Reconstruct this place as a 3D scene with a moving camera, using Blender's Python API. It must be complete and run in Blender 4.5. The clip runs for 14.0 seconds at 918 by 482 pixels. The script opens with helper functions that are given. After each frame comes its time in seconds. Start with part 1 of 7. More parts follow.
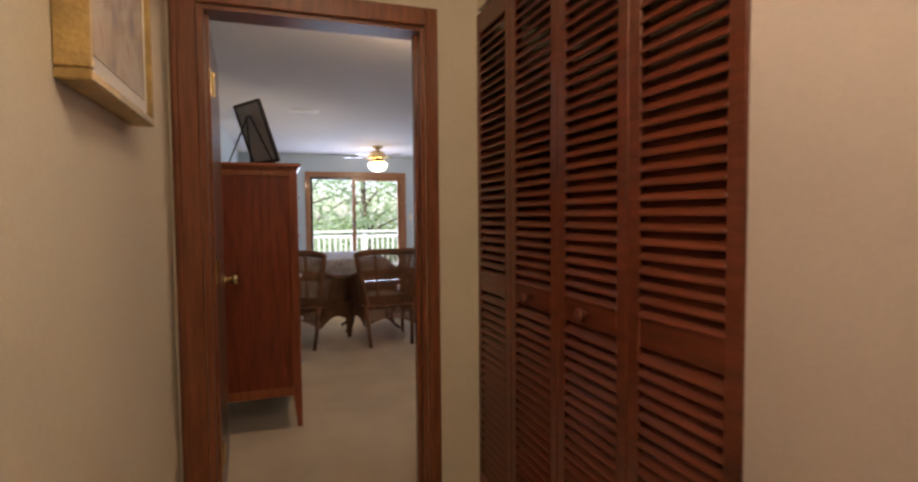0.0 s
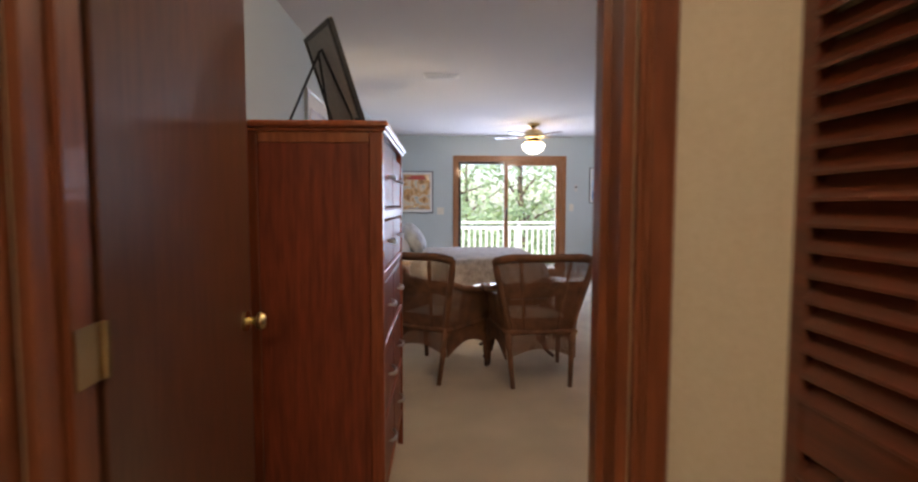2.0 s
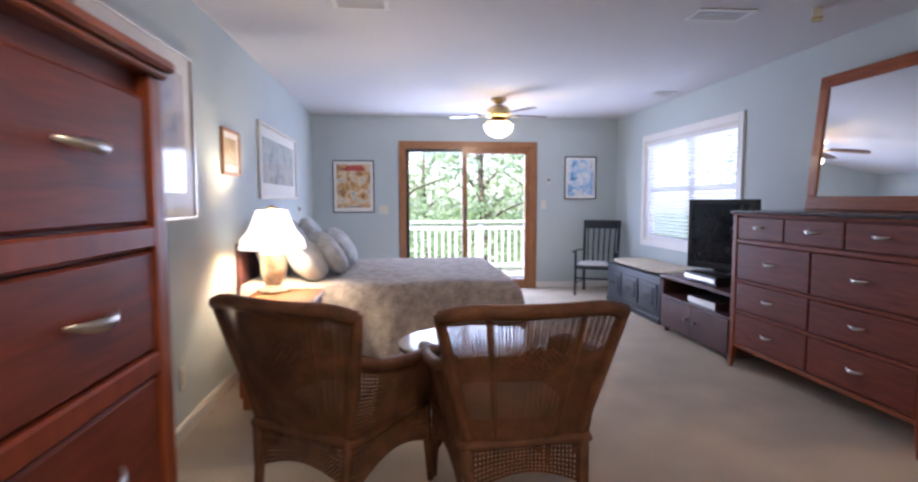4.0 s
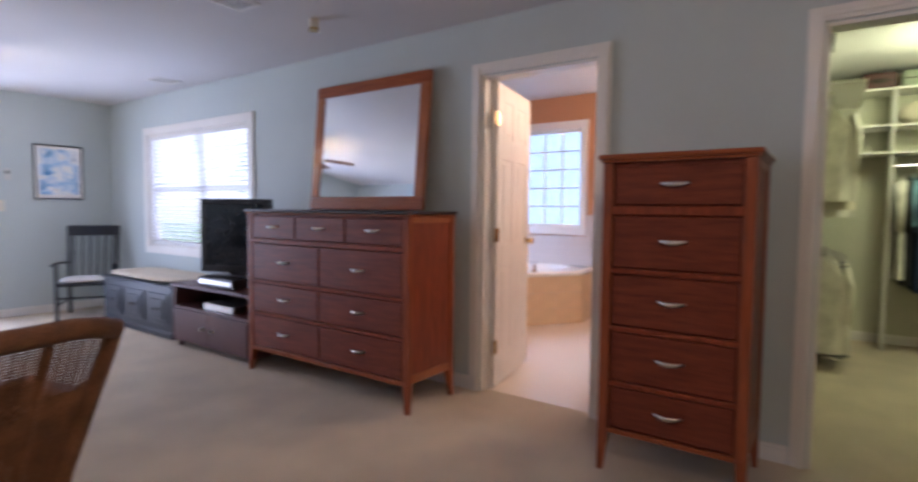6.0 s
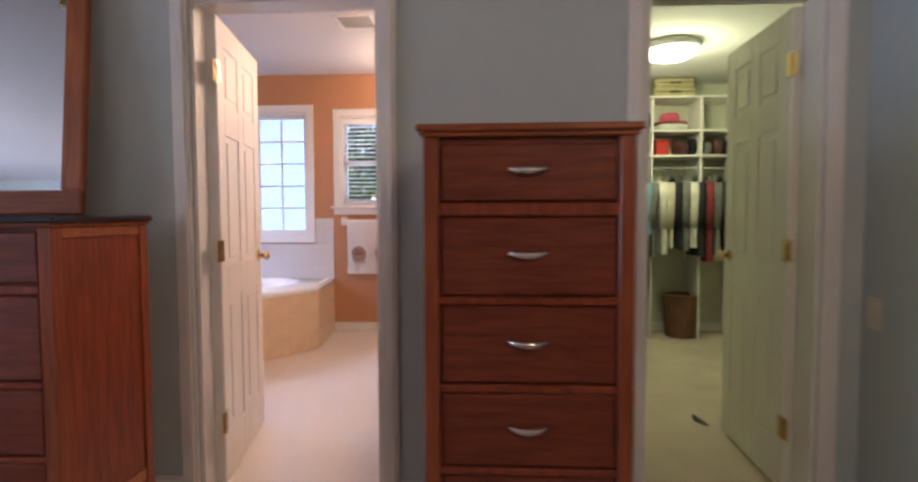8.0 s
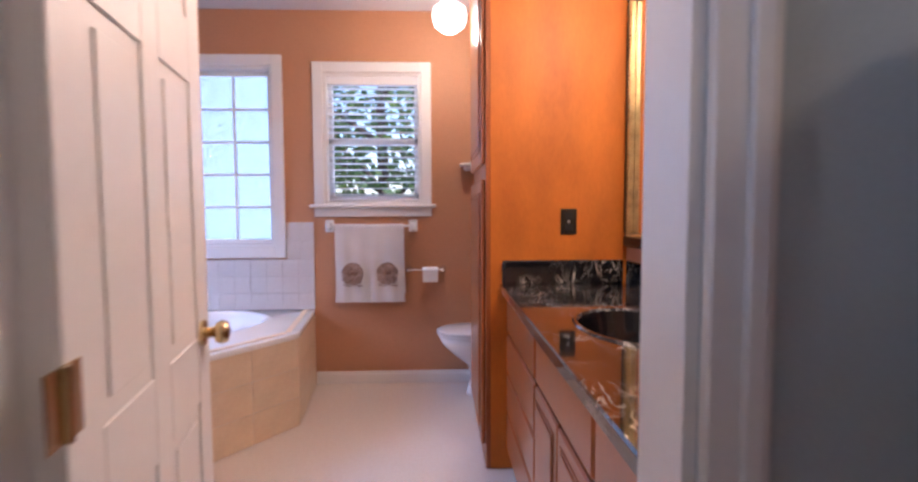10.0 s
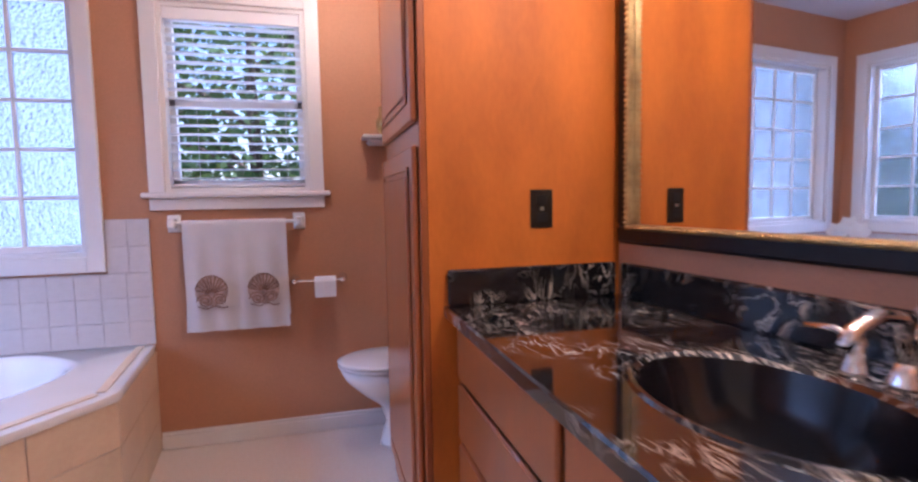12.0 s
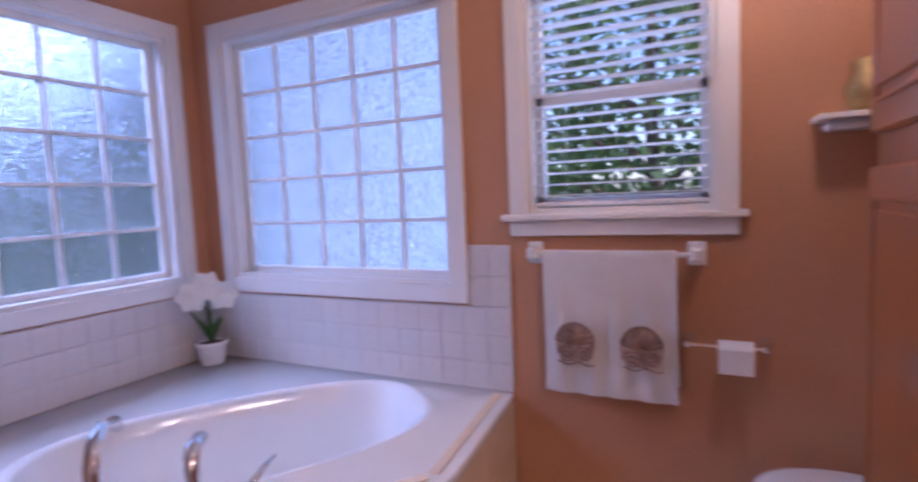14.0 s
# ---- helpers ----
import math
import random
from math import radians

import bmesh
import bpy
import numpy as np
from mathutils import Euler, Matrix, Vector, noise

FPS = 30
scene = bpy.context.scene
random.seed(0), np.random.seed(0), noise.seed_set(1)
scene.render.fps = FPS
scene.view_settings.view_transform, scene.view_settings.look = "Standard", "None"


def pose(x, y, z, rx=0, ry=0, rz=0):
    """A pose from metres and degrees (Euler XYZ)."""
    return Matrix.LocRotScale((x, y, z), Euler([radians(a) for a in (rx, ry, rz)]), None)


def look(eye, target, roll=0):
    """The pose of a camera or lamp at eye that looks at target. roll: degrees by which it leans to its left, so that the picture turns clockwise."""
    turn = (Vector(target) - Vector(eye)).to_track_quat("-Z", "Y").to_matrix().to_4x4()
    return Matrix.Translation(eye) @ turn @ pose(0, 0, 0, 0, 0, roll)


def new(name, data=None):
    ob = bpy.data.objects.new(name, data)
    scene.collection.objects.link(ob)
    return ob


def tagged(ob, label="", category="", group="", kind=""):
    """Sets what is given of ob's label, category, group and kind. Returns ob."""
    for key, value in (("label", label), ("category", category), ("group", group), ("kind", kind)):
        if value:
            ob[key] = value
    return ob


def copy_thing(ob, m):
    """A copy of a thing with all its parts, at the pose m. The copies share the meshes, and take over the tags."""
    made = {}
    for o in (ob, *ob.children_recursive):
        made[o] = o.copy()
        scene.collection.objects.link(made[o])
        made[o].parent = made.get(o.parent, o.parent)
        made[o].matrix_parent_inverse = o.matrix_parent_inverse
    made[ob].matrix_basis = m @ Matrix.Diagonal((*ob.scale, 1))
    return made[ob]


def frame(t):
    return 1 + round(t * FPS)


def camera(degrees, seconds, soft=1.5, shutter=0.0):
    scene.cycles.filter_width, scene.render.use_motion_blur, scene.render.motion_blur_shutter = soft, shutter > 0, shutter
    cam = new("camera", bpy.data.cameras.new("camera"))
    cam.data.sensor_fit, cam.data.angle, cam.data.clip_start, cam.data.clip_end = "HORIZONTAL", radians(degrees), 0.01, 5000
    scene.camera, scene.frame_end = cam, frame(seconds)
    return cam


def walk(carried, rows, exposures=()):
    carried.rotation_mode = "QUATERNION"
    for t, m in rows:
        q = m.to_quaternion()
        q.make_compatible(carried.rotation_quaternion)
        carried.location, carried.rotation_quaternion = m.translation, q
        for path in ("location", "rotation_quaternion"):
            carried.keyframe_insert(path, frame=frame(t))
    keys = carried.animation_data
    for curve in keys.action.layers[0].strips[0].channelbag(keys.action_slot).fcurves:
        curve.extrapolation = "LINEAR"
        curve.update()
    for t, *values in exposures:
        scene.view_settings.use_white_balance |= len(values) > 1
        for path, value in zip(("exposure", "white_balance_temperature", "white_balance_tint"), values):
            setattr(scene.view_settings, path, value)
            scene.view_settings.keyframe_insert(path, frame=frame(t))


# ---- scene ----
cam = camera(81.3, 14.0, soft=2.4, shutter=0.5)
PATH = [
    (0, (0.369, 0.916, 1.201), (1.014, 2.807, 1.106), -0.5),
    (0.5, (0.446, 1.133, 1.205), (0.938, 3.069, 1.1), -0.3),
    (1, (0.559, 1.483, 1.245), (0.864, 3.456, 1.13), -0.3),
    (1.5, (0.66, 1.867, 1.246), (0.772, 3.86, 1.122), -0.2),
    (2, (0.677, 2.27, 1.224), (0.747, 4.264, 1.089), 0.1),
    (2.2, (0.668, 2.442, 1.231), (0.733, 4.436, 1.095), 0.2),
    (4.3, (0.965, 4.09, 1.252), (1.27, 6.061, 1.093), -0.3),
    (4.5, (1.0, 4.149, 1.25), (1.403, 6.102, 1.091), -0.2),
    (5, (1.039, 4.21, 1.246), (1.907, 6.006, 1.094), -0.0),
    (5.5, (1.065, 4.241, 1.192), (2.397, 5.728, 1.066), 0.6),
    (6, (1.066, 4.215, 1.176), (2.705, 5.355, 1.063), 0.6),
    (6.5, (1.072, 4.195, 1.164), (2.91, 4.976, 1.057), 0.3),
    (7, (1.179, 4.257, 1.144), (3.116, 4.746, 1.036), 0.1),
    (7.5, (1.509, 4.503, 1.146), (3.495, 4.718, 1.046), -0.2),
    (8, (1.855, 4.874, 1.169), (3.85, 4.98, 1.072), -0.2),
    (8.2, (1.981, 5.042, 1.171), (3.977, 5.13, 1.074), -0.1),
    (10.3, (3.618, 5.571, 1.251), (5.607, 5.411, 1.11), -0.5),
    (10.5, (3.71, 5.571, 1.244), (5.692, 5.345, 1.097), -0.7),
    (11, (3.864, 5.561, 1.206), (5.82, 5.172, 1.057), -0.6),
    (11.5, (4.04, 5.599, 1.199), (5.97, 5.098, 1.048), -0.9),
    (12, (4.329, 5.64, 1.209), (6.258, 5.134, 1.051), -1.0),
    (12.5, (4.642, 5.674, 1.255), (6.598, 5.292, 1.087), -1.1),
    (13, (4.923, 5.684, 1.305), (6.915, 5.615, 1.133), -1.4),
    (13.5, (5.137, 5.66, 1.332), (7.089, 6.059, 1.153), -1.8),
    (14, (5.168, 5.658, 1.345), (6.955, 6.541, 1.177), -2.5),
]
walk(cam, [(t, look(eye, target, roll)) for t, eye, target, roll in PATH],
     exposures=[(0, 0.95, 6300, 16), (2.2, 1.2, 6300, 16), (4.3, 1.35, 5800, 20), (8.2, 1.35, 6050, 20), (10.3, 1.2, 5350, 25), (12.5, 1.05, 5200, 31), (14.0, 0.72, 5200, 36)])

# ---- world and daylight ----
world = bpy.data.worlds.new("sky")
scene.world = world
world.use_nodes = True
wn = world.node_tree
sky = wn.nodes.new("ShaderNodeTexSky")
sky.sky_type = 'NISHITA'
sky.sun_disc = False
sky.sun_elevation = radians(52)
sky.sun_rotation = radians(210)
wn.links.new(sky.outputs[0], wn.nodes["Background"].inputs[0])
wn.nodes["Background"].inputs[1].default_value = 0.15

sun_data = bpy.data.lights.new("sun", 'SUN')
sun_data.energy = 5.0
sun_data.angle = radians(0.5)
sun_data.color = (1.0, 0.95, 0.86)
sun_ob = new("sun", sun_data)
sun_ob.matrix_world = look((-10, -17, 26), (0, 0, 0))


def window_light(name, x, y, z, rx, rz, w, h, power, col):
    d = bpy.data.lights.new(name, 'AREA')
    d.shape = 'RECTANGLE'
    d.size, d.size_y, d.energy, d.color = w, h, power, col
    o = new(name, d)
    o.matrix_world = pose(x, y, z, rx, 0, rz)
    return o


def bulb(name, x, y, z, power, col, r=0.05):
    d = bpy.data.lights.new(name, 'POINT')
    d.energy, d.color, d.shadow_soft_size = power, col, r
    o = new(name, d)
    o.location = (x, y, z)
    return o


DAY = (0.66, 0.76, 1.0)
DAYB = (0.58, 0.72, 1.0)
window_light("daylight_sliding_door", 1.85, 11.50, 1.0, -90, 0, 1.7, 1.9, 36, DAY)
window_light("daylight_bedroom_window", 4.45, 9.45, 1.38, 90, 90, 2.3, 1.5, 14, DAY)
window_light("daylight_tub_window_east", 7.62, 7.3, 1.55, 90, 90, 1.9, 1.7, 16, DAYB)
window_light("daylight_tub_window_north", 6.25, 9.75, 2.95, -52, 0, 2.4, 1.6, 102, DAYB)
window_light("daylight_bath_window", 7.30, 6.0, 1.72, 90, 90, 0.6, 0.75, 0.8, DAYB)
bulb("fan_bulb", 2.01, 9.95, 2.03, 8, (1.0, 0.86, 0.68), 0.09)
bulb("lamp_bulb", 0.055, 7.62, 1.10, 13, (1.0, 0.80, 0.5), 0.04)
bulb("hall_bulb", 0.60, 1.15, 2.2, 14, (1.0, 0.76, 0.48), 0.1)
bulb("closet_bulb", 6.0, 3.5, 2.2, 11, (0.96, 1.0, 0.52), 0.15)
# Unseen fill lamp, added to brighten and warm the carpet by the entry.
bulb("entry_fill", 1.25, 4.0, 2.20, 11, (1.0, 0.70, 0.42), 0.12)
bulb("vanity_bulb", 5.0, 4.95, 2.2, 15, (1.0, 0.76, 0.50), 0.08)
bulb("toilet_bulb", 6.56, 5.49, 2.25, 8, (1.0, 0.76, 0.50), 0.08)


# ---- materials ----
def mat(name, col, rough=0.6, metal=0.0, var=0.10, scale=3.0, bump=0.05, bscale=80.0, stretch=(1, 1, 1), fine=0.06, coat=0.0, col2=None):
    """Principled surface: broad stains, fine grain, relief."""
    m = bpy.data.materials.new(name)
    m.use_nodes = True
    n, l = m.node_tree.nodes, m.node_tree.links
    b = n["Principled BSDF"]
    b.inputs["Roughness"].default_value = rough
    b.inputs["Metallic"].default_value = metal
    b.inputs["Coat Weight"].default_value = coat
    tc = n.new("ShaderNodeTexCoord")
    mp = n.new("ShaderNodeMapping")
    mp.inputs["Scale"].default_value = stretch
    l.new(tc.outputs["Object"], mp.inputs[0])
    big = n.new("ShaderNodeTexNoise")
    big.inputs["Scale"].default_value = scale
    big.inputs["Detail"].default_value = 4
    small = n.new("ShaderNodeTexNoise")
    small.inputs["Scale"].default_value = bscale
    small.inputs["Detail"].default_value = 3
    l.new(mp.outputs[0], big.inputs[0])
    l.new(mp.outputs[0], small.inputs[0])
    ramp = n.new("ShaderNodeValToRGB")
    other = col2 or tuple(c * (1 - var * 1.6) for c in col)
    ramp.color_ramp.elements[0].position, ramp.color_ramp.elements[1].position = 0.3, 0.7
    ramp.color_ramp.elements[0].color = (*other, 1)
    ramp.color_ramp.elements[1].color = (*[min(1, c * (1 + var * 0.6)) for c in col], 1)
    l.new(big.outputs[0], ramp.inputs[0])
    mix = n.new("ShaderNodeMixRGB")
    mix.blend_type = 'OVERLAY'
    mix.inputs[0].default_value = fine * 4
    l.new(ramp.outputs[0], mix.inputs[1])
    l.new(small.outputs[0], mix.inputs[2])
    l.new(mix.outputs[0], b.inputs["Base Color"])
    rr = n.new("ShaderNodeMapRange")
    rr.inputs[3].default_value, rr.inputs[4].default_value = max(0.02, rough * 0.85), min(1, rough * 1.15)
    l.new(big.outputs[0], rr.inputs[0])
    l.new(rr.outputs[0], b.inputs["Roughness"])
    if bump:
        bp = n.new("ShaderNodeBump")
        bp.inputs["Strength"].default_value = bump
        bp.inputs["Distance"].default_value = 0.01
        l.new(small.outputs[0], bp.inputs["Height"])
        l.new(bp.outputs[0], b.inputs["Normal"])
    return m


def wood(name, col, dark, rough=0.35, axis=2, scale=5.0, coat=0.25):
    st = [9.0, 9.0, 9.0]
    st[axis] = 0.8
    return mat(name, col, rough, 0, 0.2, scale, 0.03, 14, tuple(st), 0.09, coat, dark)


def glow(name, col, power):
    m = bpy.data.materials.new(name)
    m.use_nodes = True
    b = m.node_tree.nodes["Principled BSDF"]
    b.inputs["Base Color"].default_value = (*col, 1)
    b.inputs["Emission Color"].default_value = (*col, 1)
    b.inputs["Emission Strength"].default_value = power
    b.inputs["Roughness"].default_value = 0.4
    return m


def clear_glass(name, edge=0.5, face=0.03):
    m = bpy.data.materials.new(name)
    m.use_nodes = True
    n, l = m.node_tree.nodes, m.node_tree.links
    g, t, mx = n.new("ShaderNodeBsdfGlossy"), n.new("ShaderNodeBsdfTransparent"), n.new("ShaderNodeMixShader")
    g.inputs["Roughness"].default_value = 0.02
    lw, pw, sc = n.new("ShaderNodeLayerWeight"), n.new("ShaderNodeMath"), n.new("ShaderNodeMath")
    pw.operation, sc.operation = 'POWER', 'MULTIPLY_ADD'
    lw.inputs[0].default_value = 0.5
    pw.inputs[1].default_value = 4.0
    sc.inputs[1].default_value, sc.inputs[2].default_value = edge, face
    l.new(lw.outputs["Facing"], pw.inputs[0])
    l.new(pw.outputs[0], sc.inputs[0])
    l.new(sc.outputs[0], mx.inputs[0])
    l.new(t.outputs[0], mx.inputs[1])
    l.new(g.outputs[0], mx.inputs[2])
    l.new(mx.outputs[0], n["Material Output"].inputs[0])
    return m


def foliage(name, col, dark):
    """Thin leaves that pass some light through."""
    m = mat(name, col, 0.55, 0, 0.35, 1.5, 0.0, 30, fine=0.05, col2=dark)
    n, l = m.node_tree.nodes, m.node_tree.links
    tr, mx = n.new("ShaderNodeBsdfTranslucent"), n.new("ShaderNodeMixShader")
    tr.inputs[0].default_value = (col[0] * 1.7, col[1] * 1.5, col[2], 1)
    mx.inputs[0].default_value = 0.45
    l.new(n["Principled BSDF"].outputs[0], mx.inputs[1])
    l.new(tr.outputs[0], mx.inputs[2])
    l.new(mx.outputs[0], n["Material Output"].inputs[0])
    return m


def rough_glass(name):
    """Obscured bathroom glass: ripples scatter the outside."""
    m = bpy.data.materials.new(name)
    m.use_nodes = True
    n, l = m.node_tree.nodes, m.node_tree.links
    b = n["Principled BSDF"]
    b.inputs["Base Color"].default_value = (0.38, 0.42, 0.46, 1)
    b.inputs["Transmission Weight"].default_value = 1.0
    b.inputs["Roughness"].default_value = 0.08
    b.inputs["IOR"].default_value = 1.3
    tc, ns, bp = n.new("ShaderNodeTexCoord"), n.new("ShaderNodeTexNoise"), n.new("ShaderNodeBump")
    ns.inputs["Scale"].default_value = 70
    ns.inputs["Detail"].default_value = 2
    bp.inputs["Strength"].default_value = 1.0
    bp.inputs["Distance"].default_value = 0.03
    l.new(tc.outputs["Object"], ns.inputs[0])
    l.new(ns.outputs[0], bp.inputs["Height"])
    l.new(bp.outputs[0], b.inputs["Normal"])
    return m


def marble(name):
    """Black cultured marble with swirling cream veins."""
    m = bpy.data.materials.new(name)
    m.use_nodes = True
    n, l = m.node_tree.nodes, m.node_tree.links
    b = n["Principled BSDF"]
    b.inputs["Roughness"].default_value = 0.08
    b.inputs["Coat Weight"].default_value = 0.5
    tc = n.new("ShaderNodeTexCoord")
    warp, vein, patch = n.new("ShaderNodeTexNoise"), n.new("ShaderNodeTexNoise"), n.new("ShaderNodeTexNoise")
    warp.inputs["Scale"].default_value = 3.5
    warp.inputs["Detail"].default_value = 3
    vein.inputs["Scale"].default_value = 8.5
    vein.inputs["Detail"].default_value = 7
    vein.inputs["Distortion"].default_value = 2.0
    patch.inputs["Scale"].default_value = 5.0
    add = n.new("ShaderNodeVectorMath")
    add.operation = 'MULTIPLY_ADD'
    add.inputs[1].default_value = (0.35, 0.35, 0.35)
    mp = n.new("ShaderNodeMapping")
    mp.inputs["Scale"].default_value = (1.0, 2.1, 1.0)
    l.new(tc.outputs["Object"], mp.inputs[0])
    l.new(mp.outputs[0], warp.inputs[0])
    l.new(warp.outputs["Color"], add.inputs[0])
    l.new(mp.outputs[0], add.inputs[2])
    l.new(add.outputs[0], vein.inputs[0])
    l.new(tc.outputs["Object"], patch.inputs[0])
    r = n.new("ShaderNodeValToRGB")
    e = r.color_ramp.elements
    e[0].position, e[0].color = 0.462, (0, 0, 0, 1)
    e[1].position, e[1].color = 0.53, (0, 0, 0, 1)
    k = e.new(0.50)
    k.color = (1, 1, 1, 1)
    l.new(vein.outputs[0], r.inputs[0])
    r2 = n.new("ShaderNodeValToRGB")
    r2.color_ramp.elements[0].position, r2.color_ramp.elements[1].position = 0.43, 0.62
    l.new(patch.outputs[0], r2.inputs[0])
    mul = n.new("ShaderNodeMath")
    mul.operation = 'MULTIPLY'
    l.new(r.outputs[0], mul.inputs[0])
    l.new(r2.outputs[0], mul.inputs[1])
    mx = n.new("ShaderNodeMixRGB")
    mx.inputs[1].default_value = (0.008, 0.009, 0.011, 1)
    mx.inputs[2].default_value = (0.58, 0.53, 0.44, 1)
    l.new(mul.outputs[0], mx.inputs[0])
    l.new(mx.outputs[0], b.inputs["Base Color"])
    return m


def print_art(name, cols, scale=6.0):
    """A framed print: soft patches of several inks."""
    m = bpy.data.materials.new(name)
    m.use_nodes = True
    n, l = m.node_tree.nodes, m.node_tree.links
    b = n["Principled BSDF"]
    b.inputs["Roughness"].default_value = 0.12
    tc, ns, r = n.new("ShaderNodeTexCoord"), n.new("ShaderNodeTexNoise"), n.new("ShaderNodeValToRGB")
    ns.inputs["Scale"].default_value = scale
    ns.inputs["Detail"].default_value = 6
    ns.inputs["Distortion"].default_value = 0.6
    l.new(tc.outputs["Object"], ns.inputs[0])
    l.new(ns.outputs[0], r.inputs[0])
    e = r.color_ramp.elements
    e[0].position, e[0].color = 0.3, (*cols[0], 1)
    e[1].position, e[1].color = 0.7, (*cols[-1], 1)
    for i, c in enumerate(cols[1:-1]):
        k = e.new(0.3 + 0.4 * (i + 1) / (len(cols) - 1))
        k.color = (*c, 1)
    l.new(r.outputs[0], b.inputs["Base Color"])
    return m


M_BED = mat("blue_grey_wall_paint", (0.50, 0.565, 0.575), 0.75, 0, 0.03, 1.2, 0.04, 160, fine=0.02)
M_HALL = mat("cream_wall_paint", (0.66, 0.60, 0.48), 0.75, 0, 0.04, 1.5, 0.05, 120, fine=0.03)
M_BATH = mat("terracotta_wall_paint", (0.53, 0.26, 0.130), 0.6, 0, 0.05, 1.3, 0.04, 120, fine=0.03)
M_CLOSET = mat("pale_closet_paint", (0.62, 0.62, 0.50), 0.75, 0, 0.04, 1.5, 0.04, 120, fine=0.02)
M_CEIL = mat("white_ceiling_paint", (0.67, 0.66, 0.67), 0.85, 0, 0.03, 1.0, 0.12, 140, fine=0.03)
M_CARPET = mat("beige_carpet", (0.70, 0.59, 0.45), 0.95, 0, 0.10, 2.2, 0.9, 320, fine=0.16)
M_VINYL = mat("pale_vinyl_floor", (0.77, 0.68, 0.60), 0.3, 0, 0.015, 1.2, 0.03, 60, fine=0.05)
M_WHITE = mat("white_trim_paint", (0.80, 0.78, 0.75), 0.4, 0, 0.03, 3, 0.02, 60, fine=0.02)
M_BLIND = mat("white_blind", (0.85, 0.85, 0.86), 0.45, 0, 0.02, 4, 0.0, 60, fine=0.02)
M_CASING = wood("reddish_brown_door_casing", (0.23, 0.075, 0.03), (0.15, 0.046, 0.019), 0.35)
M_LOUV = wood("dark_cherry_louvre", (0.142, 0.033, 0.014), (0.084, 0.0195, 0.009), 0.32, 1)
M_SLAB = wood("dark_walnut_door", (0.12, 0.05, 0.026), (0.075, 0.031, 0.017), 0.32)
M_CHERRY = wood("cherry_wood", (0.31, 0.084, 0.028), (0.22, 0.056, 0.02), 0.3, 1)
M_CHERRYV = wood("cherry_wood_upright", (0.37, 0.118, 0.04), (0.28, 0.082, 0.029), 0.38, 2)
M_CHERRYD = wood("dark_cherry_drawer", (0.18, 0.040, 0.019), (0.13, 0.028, 0.014), 0.45, 1, coat=0.0)
M_CHERRYP = wood("red_cherry_side_panel", (0.25, 0.054, 0.022), (0.17, 0.036, 0.016), 0.42, 2, coat=0.1)
M_CHERRYL = wood("cherry_wood_post", (0.285, 0.072, 0.027), (0.20, 0.050, 0.020), 0.38, 2)
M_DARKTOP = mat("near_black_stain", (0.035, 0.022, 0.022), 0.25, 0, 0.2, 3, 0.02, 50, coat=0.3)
M_BLACK = mat("black_painted_wood", (0.008, 0.008, 0.010), 0.30, 0, 0.3, 4, 0.03, 40)
M_BASKET = mat("dark_brown_willow", (0.105, 0.048, 0.028), 0.6, 0, 0.35, 12, 0.3, 160, fine=0.12)
M_NAVY = mat("blue_black_wood", (0.018, 0.024, 0.036), 0.35, 0, 0.3, 4, 0.05, 40)
M_PLUM = mat("dark_plum_wood", (0.10, 0.036, 0.034), 0.4, 0, 0.2, 4, 0.03, 40)
M_OAK = wood("orange_brown_frame", (0.34, 0.15, 0.06), (0.24, 0.10, 0.035), 0.4)
M_STEEL = mat("brushed_nickel", (0.62, 0.60, 0.57), 0.3, 1, 0.05, 8, 0.02, 90)
M_CHROME = mat("chrome", (0.82, 0.82, 0.82), 0.06, 1, 0.02, 8, 0, 90)
M_BRASS = mat("polished_brass", (0.72, 0.56, 0.30), 0.26, 1, 0.08, 8, 0.01, 90)
M_WICKER = mat("brown_wicker", (0.19, 0.082, 0.036), 0.62, 0, 0.3, 12, 0.3, 160, fine=0.12)
M_CUSH = mat("cream_cushion", (0.62, 0.55, 0.44), 0.9, 0, 0.06, 6, 0.25, 200, fine=0.06)
M_SPREAD = mat("grey_beige_quilt", (0.44, 0.405, 0.39), 0.9, 0, 0.3, 16, 0.5, 60, fine=0.1, col2=(0.30, 0.27, 0.255))
M_PILLOW = mat("pale_pillow_linen", (0.66, 0.64, 0.62), 0.9, 0, 0.08, 8, 0.3, 140, fine=0.05)
M_SHAM = mat("patterned_sham", (0.52, 0.54, 0.56), 0.9, 0, 0.2, 14, 0.3, 90, col2=(0.34, 0.36, 0.37))
M_MIRROR = mat("mirror", (0.88, 0.89, 0.9), 0.015, 1, 0, 1, 0, 1, fine=0)
M_GLASS = clear_glass("window_glass")
M_OBSC = rough_glass("obscured_glass")
M_PORC = mat("white_porcelain", (0.82, 0.80, 0.77), 0.1, 0, 0.02, 3, 0, 30, coat=0.5, fine=0.01)
M_TILE = mat("pale_grey_tile", (0.67, 0.63, 0.61), 0.25, 0, 0.05, 5, 0.01, 60, fine=0.03)
M_TILEB = mat("beige_tile", (0.74, 0.57, 0.38), 0.3, 0, 0.06, 5, 0.02, 60, fine=0.03)
M_GROUT = mat("grout", (0.66, 0.62, 0.59), 0.9, 0, 0.08, 5, 0.05, 90)
